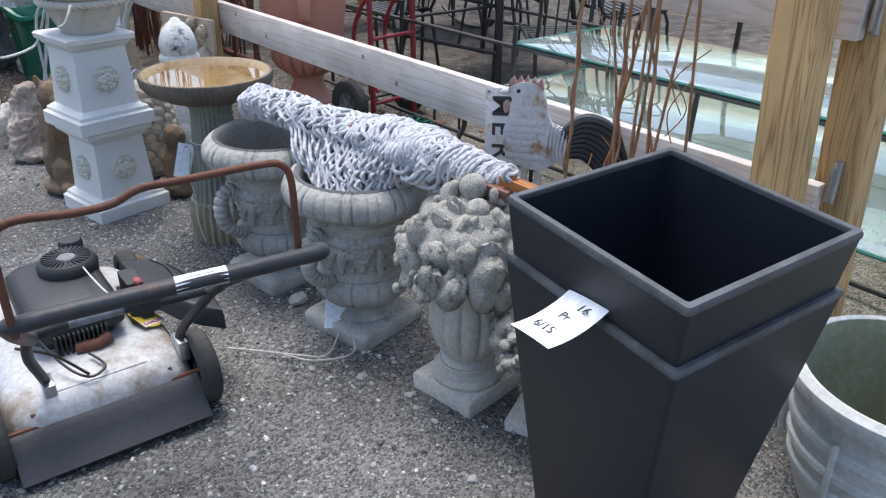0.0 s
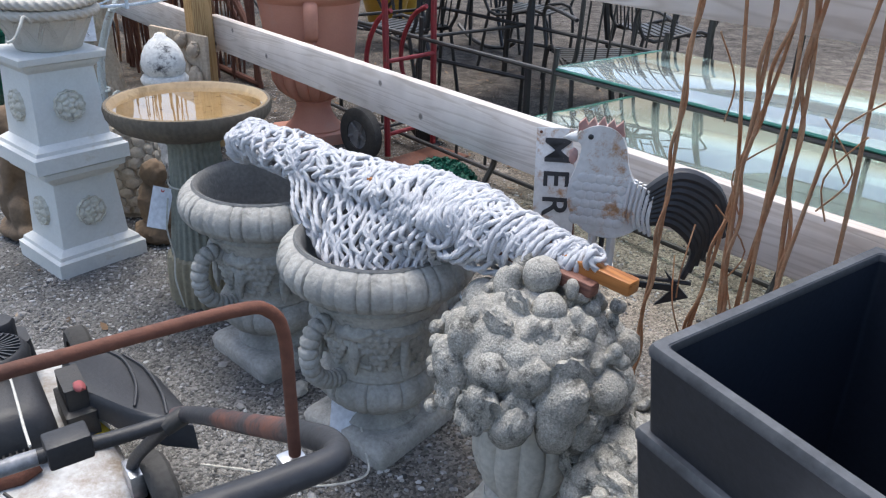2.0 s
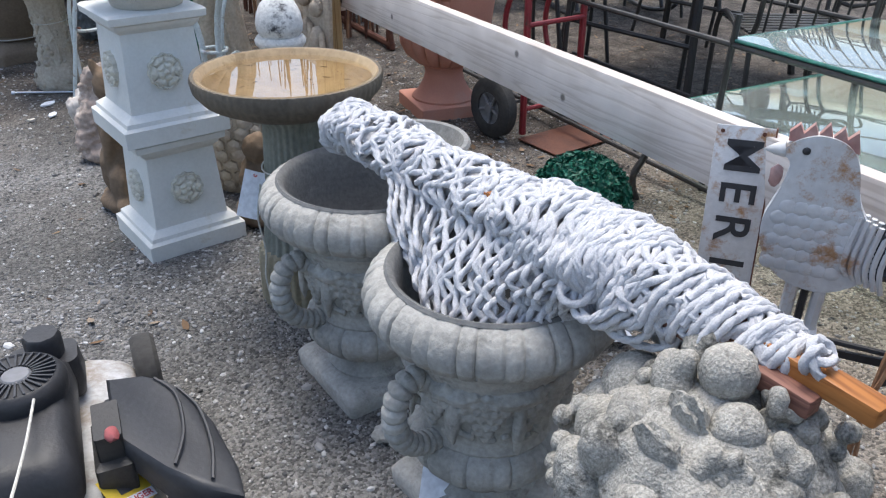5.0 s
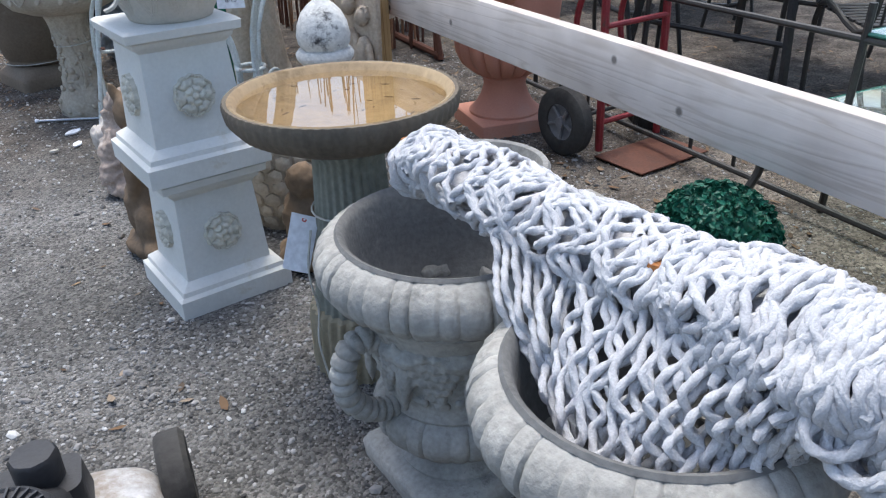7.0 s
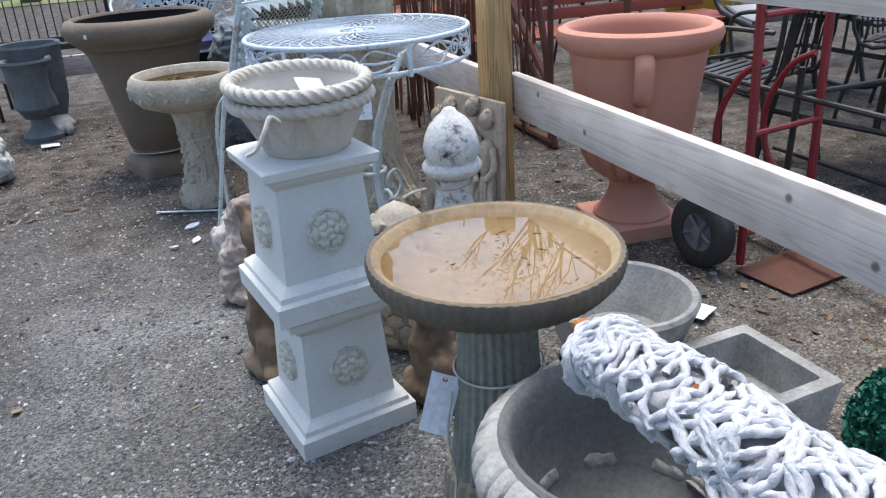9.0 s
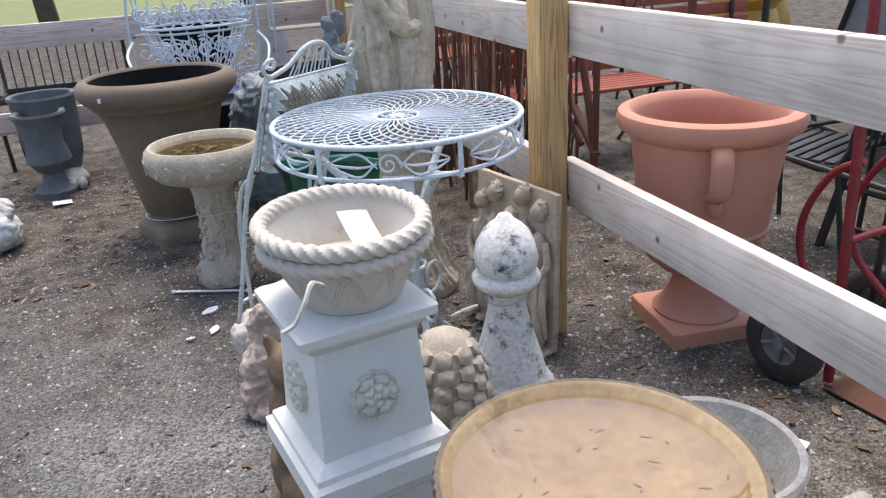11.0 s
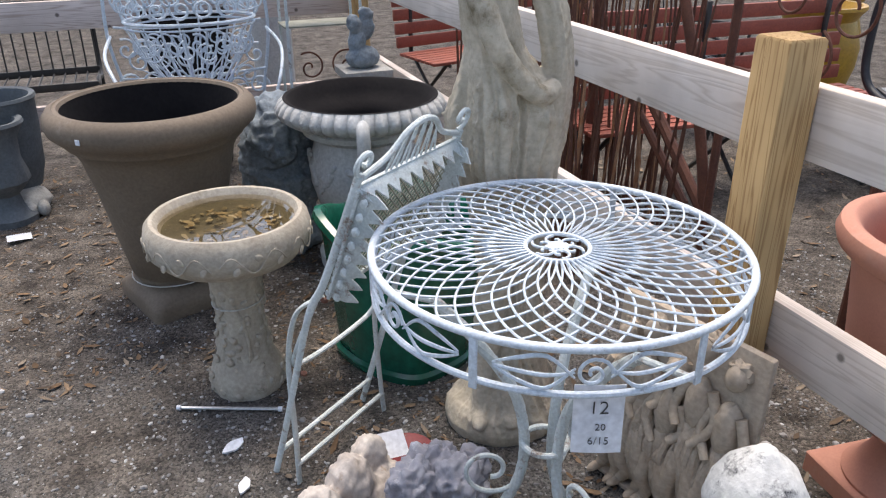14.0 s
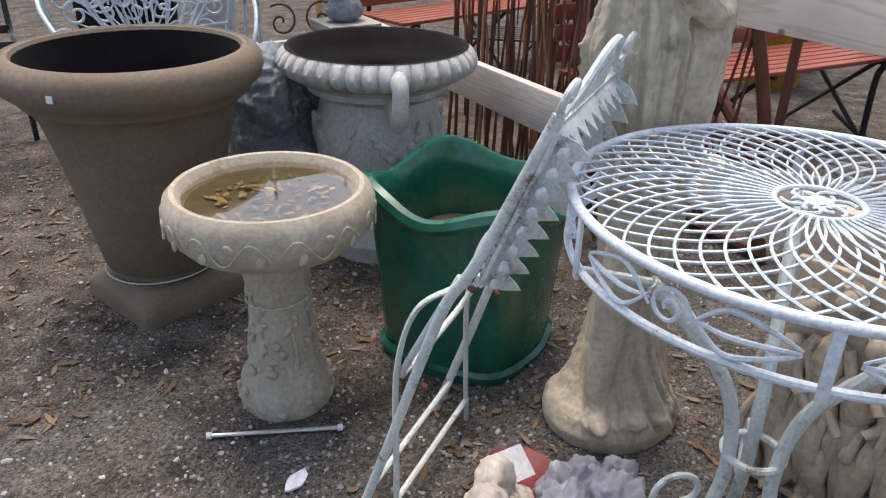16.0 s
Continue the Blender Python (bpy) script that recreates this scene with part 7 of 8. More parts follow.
# ---- twig trellis ----
def twig_trellis():
    t = thing("twig_trellis", 1.72, 1.70, 0, 0, "tall tied trellis of brown dry willow twigs", "trellis")
    rnd = random.Random(21)
    sticks = [((-0.02, 0.19), (0.0, 0.185)), ((0.0, 0.02), (0.0, 0.08)), ((-0.04, -0.03), (0.02, 0.03)), ((0.05, -0.15), (0.0, -0.085)), ((0.02, 0.16), (0.03, -0.02)), ((0.03, 0.0), (-0.02, 0.15)), ((-0.03, -0.02), (0.03, -0.12)), ((0.0, -0.12), (0.02, 0.06)), ((0.04, 0.05), (0.0, -0.04))]
    for (x0, y0), (x1, y1) in sticks:
        p = []
        for i in range(9):
            f = i / 8
            p.append((x0 + (x1 - x0) * f + rnd.uniform(-0.006, 0.006), y0 + (y1 - y0) * f + rnd.uniform(-0.006, 0.006), -0.03 + 1.5 * f))
        pts = smooth_line(p, 3)
        part("twig", tube(pts, [0.0046 * (1 - 0.35 * i / len(pts)) * rnd.uniform(0.85, 1.15) for i in range(len(pts))], 7), M_TWIG, t)
    for x0, y0, x1, y1 in ((0.0, 0.02, 0.0, 0.08), (-0.02, 0.19, 0.0, 0.185), (0.02, 0.16, 0.03, -0.02), (0.0, -0.12, 0.02, 0.06)):
        turns = []
        for i in range(121):
            f = i / 120
            turns.append((x0 + (x1 - x0) * f + 0.0055 * math.cos(54 * f), y0 + (y1 - y0) * f + 0.0055 * math.sin(54 * f), -0.02 + 1.48 * f))
        part("twig", tube(turns, 0.0034, 6), M_TWIG, t)
    for k in range(14):
        y0, z0 = rnd.uniform(-0.15, 0.2), rnd.uniform(0.1, 0.8)
        part("sprig", tube(smooth_line([(0, y0, z0), (rnd.uniform(-0.02, 0.02), y0 + rnd.uniform(-0.04, 0.04), z0 + 0.07), (rnd.uniform(-0.03, 0.03), y0 + rnd.uniform(-0.06, 0.06), z0 + 0.15)], 4), 0.0016, 5), M_TWIG, t)
    return t


twig_trellis()
paper_tag("price_tag", pose(1.70, 1.80, 1.065, 90, 0, -55), 0.072, 0.12, (("/15", 0.025, 0.01, -0.045),), "white paper price tag tied to twigs", 0.03)


# ---- chalky white ribbed pot ----
wp = thing("white_ribbed_pot", 1.81, 1.02, 0, 0, "chalky white clay pot with banded sides and algae inside", "planter pot")
part("body", lathe([(0.15, -0.012), (0.165, 0.02), (0.185, 0.08), (0.196, 0.10), (0.196, 0.112), (0.19, 0.118), (0.20, 0.15), (0.206, 0.155), (0.206, 0.168), (0.20, 0.172), (0.208, 0.21), (0.214, 0.214), (0.214, 0.228), (0.207, 0.232), (0.21, 0.27), (0.228, 0.29), (0.238, 0.31), (0.236, 0.332), (0.222, 0.342), (0.21, 0.338)], 72), M_WHITEPOT, wp)
part("inside", lathe([(0.211, 0.339), (0.198, 0.31), (0.185, 0.2), (0.165, 0.06), (0.0, 0.05)], 56), M_POTGREEN, wp, "algae stained inside")
for k in range(6):
    a = 60 * k + 20
    part("stave", slab(-0.006, -0.004, 0.09, 0.006, 0.010, 0.25, 0.004, m=pose(0, 0, 0, 0, 0, a) @ pose(0, 0.2, 0, -4)), M_WHITEPOT, wp)


# ---- beyond the fence: iron racks, glass, hand truck ----
def glass_sheet(parent, x0, y0, x1, y1, z, th=0.010):
    g = part("glass_top", slab(x0, y0, z, x1, y1, z + th, 0.003), M_GLASS, parent, "dusty greenish glass sheet")
    g.visible_shadow = False
    for a, b in (((x0, y0), (x0, y1)), ((x0, y1), (x1, y1))):
        part("glass_edge", tube([(a[0], a[1], z + th / 2), (b[0], b[1], z + th / 2)], 0.0062, 6), M_GLASSEDGE, parent, "dark green glass edge")


rack = thing("iron_glass_rack", 0, 0, 0, 0, "long low black iron rack with green glass shelves", "rack")
RX0, RX1 = 2.75, 3.45
for x in (RX0, RX1):
    for z in (0.055, 0.505):
        part("rod", tube([(x - (0.09 if z < 0.1 else 0), 0.9, z), (x - (0.09 if z < 0.1 else 0), 4.70, z)], 0.010, 8), M_IRON, rack)
for y in (1.3, 2.2, 3.15, 4.0, 4.70):
    for x in (RX0, RX1):
        part("leg", tube([(x, y, -0.01), (x, y - 0.02, 0.60 if y > 3 else 0.51)], 0.011, 8), M_IRON, rack)
    part("cross_rod", tube([(RX0, y, 0.505), (RX1, y, 0.505)], 0.009, 8), M_IRON, rack)
for y in (3.5, 3.7, 4.3, 4.5):
    part("spike", tube([(RX0, y, 0.0), (RX0, y, 0.12)], 0.007, 8), M_IRON, rack)
glass_sheet(rack, RX0, 0.9, RX1, 3.14, 0.516)
table_low = thing("glass_coffee_table", 0, 0, 0, 0, "low iron table with dusty green glass top", "table")
glass_sheet(table_low, 2.42, 0.75, 3.60, 3.30, 0.27)
for x in (2.50, 3.52):
    for y in (0.85, 2.0, 3.2):
        part("leg", tube(smooth_line([(x, y, 0.27), (x + 0.02, y, 0.17), (x - 0.03, y, 0.08), (x, y, -0.01)], 5), 0.012, 8), M_IRON, table_low)
for y in (0.85, 2.0, 3.2):
    part("rail", tube([(2.50, y, 0.258), (3.52, y, 0.258)], 0.010, 8), M_IRON, table_low)
for x in (2.50, 3.52):
    part("rail", tube([(x, 0.85, 0.258), (x, 3.2, 0.258)], 0.010, 8), M_IRON, table_low)
table_hi = thing("glass_patio_table", 0, 0, 0, 0, "black iron patio table with clear glass top", "table")
glass_sheet(table_hi, 3.5, 1.5, 4.5, 3.1, 0.74)
for x in (3.58, 4.42):
    for y in (1.6, 3.0):
        part("leg", tube([(x, y, 0.73), (x, y, -0.01)], 0.016, 8), M_IRON, table_hi)
    part("rail", tube([(x, 1.6, 0.725), (x, 3.0, 0.725)], 0.012, 8), M_IRON, table_hi)


def hand_truck(x, y, rz):
    t = thing("hand_truck", x, y, 0, rz, "worn red steel hand truck with black rubber wheels", "hand truck")
    for s in (-1, 1):
        part("upright", tube(smooth_line([(s * 0.15, 0, 0.02), (s * 0.15, 0.01, 0.5), (s * 0.15, 0.03, 1.05), (s * 0.12, 0.06, 1.18), (0, 0.07, 1.20)], 6), 0.014, 8), M_RED, t)
        part("skid", tube(smooth_line([(s * 0.11, 0.0, 0.18), (s * 0.11, 0.15, 0.30), (s * 0.11, 0.18, 0.45), (s * 0.11, 0.11, 0.60), (s * 0.11, 0.02, 0.66)], 6), 0.011, 8), M_RED, t)
        m = pose(s * 0.215, 0.11, 0.115, 0, 90, 0)
        ty = lathe([(0.065, -0.028), (0.105, -0.032), (0.121, -0.020), (0.121, 0.020), (0.105, 0.032), (0.065, 0.028), (0.065, -0.028)], 40)
        bmesh.ops.transform(ty, matrix=m, verts=ty.verts)
        w = part("wheel", ty, M_TYRE, t, "black rubber tyre")
        hb = lathe([(0.0, -0.03), (0.018, -0.03), (0.02, -0.012), (0.045, -0.008), (0.065, -0.02), (0.065, 0.02), (0.045, 0.008), (0.02, 0.012), (0.018, 0.03), (0.0, 0.03)], 30)
        bmesh.ops.transform(hb, matrix=m, verts=hb.verts)
        part("hub", hb, M_HUB, w, "grey spoked hub")
        for k in range(5):
            a = 2 * math.pi * k / 5
            part("spoke", tube([m @ Vector((0.018 * math.cos(a), 0.018 * math.sin(a), -0.016)), m @ Vector((0.062 * math.cos(a), 0.062 * math.sin(a), -0.022))], 0.007, 6), M_HUB, w)
    for z in (0.12, 0.45, 0.80):
        part("cross_bar", tube([(-0.15, 0.005, z), (0.15, 0.005, z)], 0.010, 8), M_RED, t)
    part("axle", tube([(-0.22, 0.11, 0.115), (0.22, 0.11, 0.115)], 0.008, 8), M_IRON, t)
    part("toe_plate", slab(-0.17, -0.22, 0.0, 0.17, 0.0, 0.006, 0.002), M_RUST, t, "rusty toe plate")
    return t


truck = hand_truck(2.613, 3.87, 8)


def iron_frame_table(x, y, rz, w, d, h, label):
    t = thing("iron_table", x, y, 0, rz, label, "table")
    part("top", slab(-w / 2, -d / 2, h - 0.03, w / 2, d / 2, h, 0.006), M_IRON, t)
    for sx in (-1, 1):
        for sy in (-1, 1):
            part("leg", tube([(sx * w * 0.36, sy * d * 0.36, h - 0.03), (sx * w * 0.46, sy * d * 0.46, -0.01)], 0.020, 6), M_IRON, t)
        part("brace", tube([(sx * w * 0.42, -d * 0.42, 0.25), (sx * w * 0.42, d * 0.42, 0.25)], 0.012, 6), M_IRON, t)
    return t


iron_frame_table(3.75, 4.35, 10, 1.0, 0.9, 0.72, "dark iron patio table with splayed legs")


def iron_chair(x, y, rz):
    t = thing("iron_chair", x, y, 0, rz, "black iron garden chair with slatted seat", "chair", "black iron chairs")
    for s in (-1, 1):
        part("side_frame", tube(smooth_line([(s * 0.22, -0.22, 0.0), (s * 0.22, -0.20, 0.42), (s * 0.22, 0.2, 0.40), (s * 0.22, 0.27, 0.85)], 5), 0.011, 8), M_IRON, t)
        part("rear_leg", tube([(s * 0.22, 0.2, 0.40), (s * 0.22, 0.27, 0.0)], 0.011, 8), M_IRON, t)
        part("arm", tube(smooth_line([(s * 0.23, -0.2, 0.42), (s * 0.25, -0.22, 0.60), (s * 0.25, 0.0, 0.63), (s * 0.23, 0.23, 0.62)], 5), 0.010, 8), M_IRON, t)
    for k in range(8):
        part("seat_slat", slab(-0.22, -0.20 + 0.05 * k, 0.405, 0.22, -0.165 + 0.05 * k, 0.415, 0.002), M_IRON, t)
    for k in range(7):
        part("back_bar", tube([(-0.18 + 0.06 * k, 0.205, 0.42), (-0.18 + 0.06 * k, 0.27, 0.84)], 0.005, 6), M_IRON, t)
    part("top_rail", tube([(-0.22, 0.27, 0.85), (0.22, 0.27, 0.85)], 0.011, 8), M_IRON, t)
    return t


ch = iron_chair(3.55, 3.55, 150)
copy_thing(ch, pose(4.5, 3.9, 0, 0, 0, 60))
copy_thing(ch, pose(4.4, 4.9, 0, 0, 0, 20))
copy_thing(ch, pose(3.2, 4.75, 0, 0, 0, 200))
for _x, _y, _a in ((4.0, 7.3, 30), (5.4, 6.2, 100), (2.9, 7.4, -40), (4.9, 5.6, 190)):
    copy_thing(ch, pose(_x, _y, 0, 0, 0, _a))


def red_bench(x, y, rz, L):
    t = thing("slatted_bench", x, y, 0, rz, "red-brown slatted wooden bench with black iron ends", "bench", "red slatted benches")
    for k in range(5):
        z = 0.46 + 0.085 * k
        part("back_slat", slab(-L / 2, 0.10 + 0.018 * k, z, L / 2, 0.125 + 0.018 * k, z + 0.070, 0.004), M_BENCH, t)
    for k in range(7):
        part("seat_slat", slab(-L / 2, -0.34 + 0.062 * k, 0.415, L / 2, -0.29 + 0.062 * k, 0.435, 0.004), M_BENCH, t)
    for s in (-0.86, 0.0, 0.86):
        x0 = s * L / 2
        part("back_strut", slab(x0 - 0.012, 0.13, 0.40, x0 + 0.012, 0.15, 0.90, 0.003, m=None), M_IRON, t)
        part("cross_leg", tube([(x0, -0.30, 0.41), (x0, 0.16, 0.0)], 0.012, 6), M_IRON, t)
        part("cross_leg", tube([(x0, 0.12, 0.41), (x0, -0.33, 0.0)], 0.012, 6), M_IRON, t)
        part("seat_rail", tube([(x0, -0.34, 0.405), (x0, 0.14, 0.405)], 0.010, 6), M_IRON, t)
    return t


rb = red_bench(3.42, 6.42, -3, 1.75)
copy_thing(rb, pose(3.2, 8.3, 0, 0, 0, 12))


def yellow_pot(x, y):
    t = thing("yellow_pot", x, y, 0, 0, "large yellow glazed clay pot", "planter pot", "yellow pots")
    part("body", lathe([(0.16, -0.01), (0.20, 0.15), (0.26, 0.38), (0.265, 0.50), (0.23, 0.62), (0.215, 0.66), (0.24, 0.70), (0.265, 0.73), (0.262, 0.75), (0.235, 0.75), (0.20, 0.66), (0.0, 0.5)], 56), M_YELLOW, t)
    return t


yp = yellow_pot(4.75, 7.1)
copy_thing(yp, pose(5.2, 7.5, 0))


def sling_chair(x, y, rz):
    t = thing("sling_rocker", x, y, 0, rz, "black tube-framed patio rocker with grey sling", "chair")
    line = smooth_line([(0.46, 1.02), (0.34, 0.74), (0.20, 0.47), (0.12, 0.42), (-0.10, 0.43), (-0.30, 0.47)], 8)
    for s in (-1, 1):
        part("sling_tube", tube([(s * 0.27, p.x, p.y) for p in [Vector((a.x, a.y, 0)) for a in line]], 0.016, 8), M_BLACKTIN, t)
        part("arm_loop", tube(smooth_line([(s * 0.31, 0.42, 0.93), (s * 0.32, 0.10, 1.00), (s * 0.32, -0.22, 1.02), (s * 0.32, -0.35, 0.93), (s * 0.32, -0.375, 0.70), (s * 0.32, -0.345, 0.53), (s * 0.31, -0.22, 0.445), (s * 0.31, 0.12, 0.41), (s * 0.31, 0.30, 0.40)], 7), 0.021, 10), M_BLACKTIN, t)
        part("front_leg", tube(smooth_line([(s * 0.31, -0.14, 0.43), (s * 0.31, -0.20, 0.36), (s * 0.31, -0.21, 0.25), (s * 0.31, -0.2, 0.03)], 5), 0.016, 8), M_BLACKTIN, t)
        part("rocker", tube(smooth_line([(s * 0.31, -0.42, 0.10), (s * 0.31, -0.2, 0.03), (s * 0.31, 0.1, 0.012), (s * 0.31, 0.4, 0.06), (s * 0.31, 0.52, 0.12)], 6), 0.015, 8), M_BLACKTIN, t)
        part("rear_leg", tube([(s * 0.31, 0.16, 0.44), (s * 0.31, 0.34, 0.04)], 0.014, 8), M_BLACKTIN, t)
    bm = bmesh.new()
    cols = [[bm.verts.new((sx, a.x, a.y + 0.004)) for a in line] for sx in (-0.265, 0.265)]
    for k in range(len(line) - 1):
        bm.faces.new((cols[0][k], cols[0][k + 1], cols[1][k + 1], cols[1][k]))
    sl = part("sling", bm, M_SLING, t, "grey woven sling seat")
    so = sl.modifiers.new("thick", "SOLIDIFY")
    so.thickness = 0.004
    return t


sling_chair(4.42, 5.80, 166)


# rusty scroll trellis and brown swing frame behind the post
def scroll_trellis(x, y0, y1):
    t = thing("scroll_trellis", x, 0, 0, 0, "rusty iron garden trellis with round scrolls", "trellis")
    for y in (y0, y1):
        part("upright", tube([(0, y, -0.02), (0, y, 1.75)], 0.016, 8), M_RUST, t)
    ym = (y0 + y1) / 2
    for k, (dy, z, r) in enumerate(((0.12, 1.12, 0.10), (-0.12, 1.10, 0.11), (0.0, 0.95, 0.09), (0.12, 1.33, 0.10), (-0.12, 1.35, 0.10), (0.0, 1.22, 0.07), (0.0, 1.5, 0.12))):
        part("scroll", tube(spiral(0, ym + dy, z, r, 1.3, (0, 1, 0), (0, 0, 1), start=k, n=34, r0=0.02), 0.005, 6), M_RUST, t)
    for z in (0.15, 0.86, 1.7):
        part("cross_bar", tube([(0, y0, z), (0, y1, z)], 0.007, 8), M_RUST, t)
    return t


scroll_trellis(2.62, 4.80, 5.46)
swing = thing("swing_frame", 2.62, 5.75, 0, 0, "brown curved metal swing frame", "swing frame")
part("curved_leg", tube(smooth_line([(0.0, -0.34, -0.01), (0.0, -0.30, 0.12), (0.0, -0.24, 0.45), (0, -0.10, 0.85), (0, 0.05, 1.2), (0, 0.1, 1.5)], 7), 0.026, 10, squash=0.6), M_RUST, swing)
part("brace", tube([(0, -0.30, 0.28), (0, 0.32, 0.82)], 0.022, 8), M_RUST, swing)
part("brace", tube([(0, -0.16, 0.30), (0, 0.75, 1.02)], 0.018, 8), M_RUST, swing)
part("post", tube([(0, 0.55, -0.01), (0, 0.55, 1.6)], 0.022, 8), M_RUST, swing)
part("foot_bar", tube([(0, -0.34, 0.015), (0, 0.8, 0.015)], 0.02, 8), M_RUST, swing)

brush = thing("brush_bundle", 2.35, 6.15, 0, 0, "bundle of dark red dry brushwood leaning by the fence", "brushwood")
_r = random.Random(31)
for k in range(120):
    x0, y0 = _r.uniform(-0.22, 0.45), _r.uniform(-0.45, 0.75)
    lean, ln = _r.uniform(-0.28, 0.22), _r.uniform(1.0, 1.7)
    pts = [(x0 + lean * 0.3 * f + _r.uniform(-0.012, 0.012), y0 + lean * f + _r.uniform(-0.012, 0.012), -0.02 + ln * f) for f in (0, 0.17, 0.34, 0.5, 0.67, 0.84, 1.0)]
    part("stick", tube(pts, [_r.uniform(0.004, 0.011) * (1 - 0.09 * i) for i in range(7)], 5), M_TWIGDARK if k % 4 else M_TWIG, brush)


# ---- the back corner ----
def wire_chair(x, y):
    t = thing("wire_scroll_chair", x, y, 0, 180, "white twisted wire garden chair with scrolled back", "chair")
    for s in (-1, 1):
        part("back_post", tube(smooth_line([(s * 0.30, -0.02, 0.0), (s * 0.32, 0.0, 0.45), (s * 0.37, 0.03, 0.80), (s * 0.33, 0.05, 1.12), (s * 0.18, 0.06, 1.32), (0, 0.06, 1.38)], 6), 0.009, 6), M_WHITEMETAL, t)
        part("front_leg", tube(smooth_line([(s * 0.27, 0.45, 0.0), (s * 0.30, 0.42, 0.25), (s * 0.28, 0.38, 0.46)], 5), 0.009, 6), M_WHITEMETAL, t)
        part("arm", tube(smooth_line([(s * 0.36, 0.03, 0.80), (s * 0.39, 0.25, 0.74), (s * 0.34, 0.42, 0.62), (s * 0.28, 0.40, 0.46)], 6), 0.008, 6), M_WHITEMETAL, t)
    part("seat_ring", tube([(0.30 * math.cos(a / 24 * 2 * math.pi), 0.2 + 0.24 * math.sin(a / 24 * 2 * math.pi), 0.46) for a in range(24)], 0.009, 6, True), M_WHITEMETAL, t)
    for k in range(9):
        yy = 0.0 + 0.05 * k
        h = 0.30 * math.sqrt(max(0, 1 - ((yy - 0.2) / 0.24) ** 2))
        part("seat_wire", tube([(-h, yy, 0.46), (h, yy, 0.46)], 0.004, 5), M_WHITEMETAL, t)
    for z in (0.60, 0.84, 1.06):
        part("back_hoop", tube(smooth_line([(-0.34, 0.02, z), (-0.15, -0.02, z - 0.02), (0.15, -0.02, z - 0.02), (0.34, 0.02, z)], 5), 0.006, 6), M_WHITEMETAL, t)
    for row, z in enumerate((0.54, 0.70, 0.93, 1.17)):
        n = 6 if row < 3 else 4
        for k in range(n):
            xx = (k - (n - 1) / 2) * 0.11
            for s in (-1, 1):
                part("scroll", tube(spiral(xx + s * 0.025, 0.0, z + 0.03 * s, 0.055, 1.4, (s, 0, 0), (0, 0, 1), start=1.2 * row, n=22), 0.006, 5), M_WHITEMETAL, t)
    ring = [(0.29 * math.cos(v / 36 * 2 * math.pi), 0.16 + 0.20 * math.sin(v / 36 * 2 * math.pi), 0.88) for v in range(36)]
    part("arm_hoop", tube(ring, 0.008, 6, True), M_WHITEMETAL, t)
    part("arm_hoop", tube([(x0, y0, 0.855) for x0, y0, z0 in ring], 0.005, 6, True), M_WHITEMETAL, t)
    for v in range(0, 36, 2):
        x0, y0, z0 = ring[v]
        part("fan_wire", tube(smooth_line([(x0 * 0.25, 0.16 + (y0 - 0.16) * 0.3, 0.50), (x0 * 0.7, 0.16 + (y0 - 0.16) * 0.7, 0.68), (x0, y0, 0.86)], 4), 0.0045, 5), M_WHITEMETAL, t)
        part("side_scroll", tube(spiral(x0 * 0.8, 0.16 + (y0 - 0.16) * 0.85, 0.76, 0.05, 1.4, (1 if v % 4 else -1, 0, 0), (0, 0, 1), start=v, n=20), 0.0045, 5), M_WHITEMETAL, t)
        part("back_scroll", tube(spiral(x0, y0, 0.945, 0.045, 1.3, (1 if v % 4 else -1, 0, 0), (0, 0, 1), start=v * 0.5, n=18), 0.0045, 5), M_WHITEMETAL, t)
        if y0 < 0.2:
            part("back_wire", tube(smooth_line([(x0, y0, 0.88), (x0 * 1.1, y0 - 0.01, 1.08), (x0 * 0.9, y0 + 0.02, 1.30)], 5), 0.005, 5), M_WHITEMETAL, t)
    for k in range(16):
        a = math.pi * (k + 0.5) / 16
        part("fan_wire", tube([(0, -0.01, 0.50), (0.30 * math.cos(a), 0.0, 0.50 + 0.30 * math.sin(a))], 0.0035, 5), M_WHITEMETAL, t)
    return t


wire_chair(0.98, 7.33)
tub = part("black_tub", lathe([(0.16, -0.01), (0.19, 0.2), (0.22, 0.6), (0.235, 0.84), (0.25, 0.86), (0.235, 0.865), (0.21, 0.6), (0.0, 0.55)], 40), M_DEEPBLACK)
tub.matrix_basis = pose(0.98, 7.76, 0)
tagged(tub, "tall black plastic tub by the back fence", "tub")


def black_bench(x, y):
    t = thing("iron_garden_bench", x, y, 0, 0, "black wrought iron garden bench with mesh seat", "bench")
    for s in (-1, 1):
        part("side_frame", tube(smooth_line([(s * 0.40, -0.2, -0.01), (s * 0.40, -0.2, 0.45), (s * 0.40, 0.18, 0.45), (s * 0.40, 0.22, 0.86)], 5), 0.014, 6), M_IRON, t)
        part("rear_leg", tube([(s * 0.40, 0.18, 0.45), (s * 0.40, 0.24, -0.01)], 0.013, 6), M_IRON, t)
    for k in range(14):
        part("seat_bar", tube([(-0.39 + 0.06 * k, -0.2, 0.45), (-0.39 + 0.06 * k, 0.18, 0.45)], 0.005, 5), M_IRON, t)
        part("back_bar", tube([(-0.39 + 0.06 * k, 0.18, 0.47), (-0.39 + 0.06 * k, 0.22, 0.82)], 0.005, 5), M_IRON, t)
    for yy, z in ((-0.2, 0.45), (0.18, 0.46), (0.22, 0.84), (-0.2, 0.33)):
        part("rail", slab(-0.40, yy - 0.008, z - 0.02, 0.40, yy + 0.008, z + 0.02, 0.003), M_IRON, t)
    return t


black_bench(0.10, 8.15)
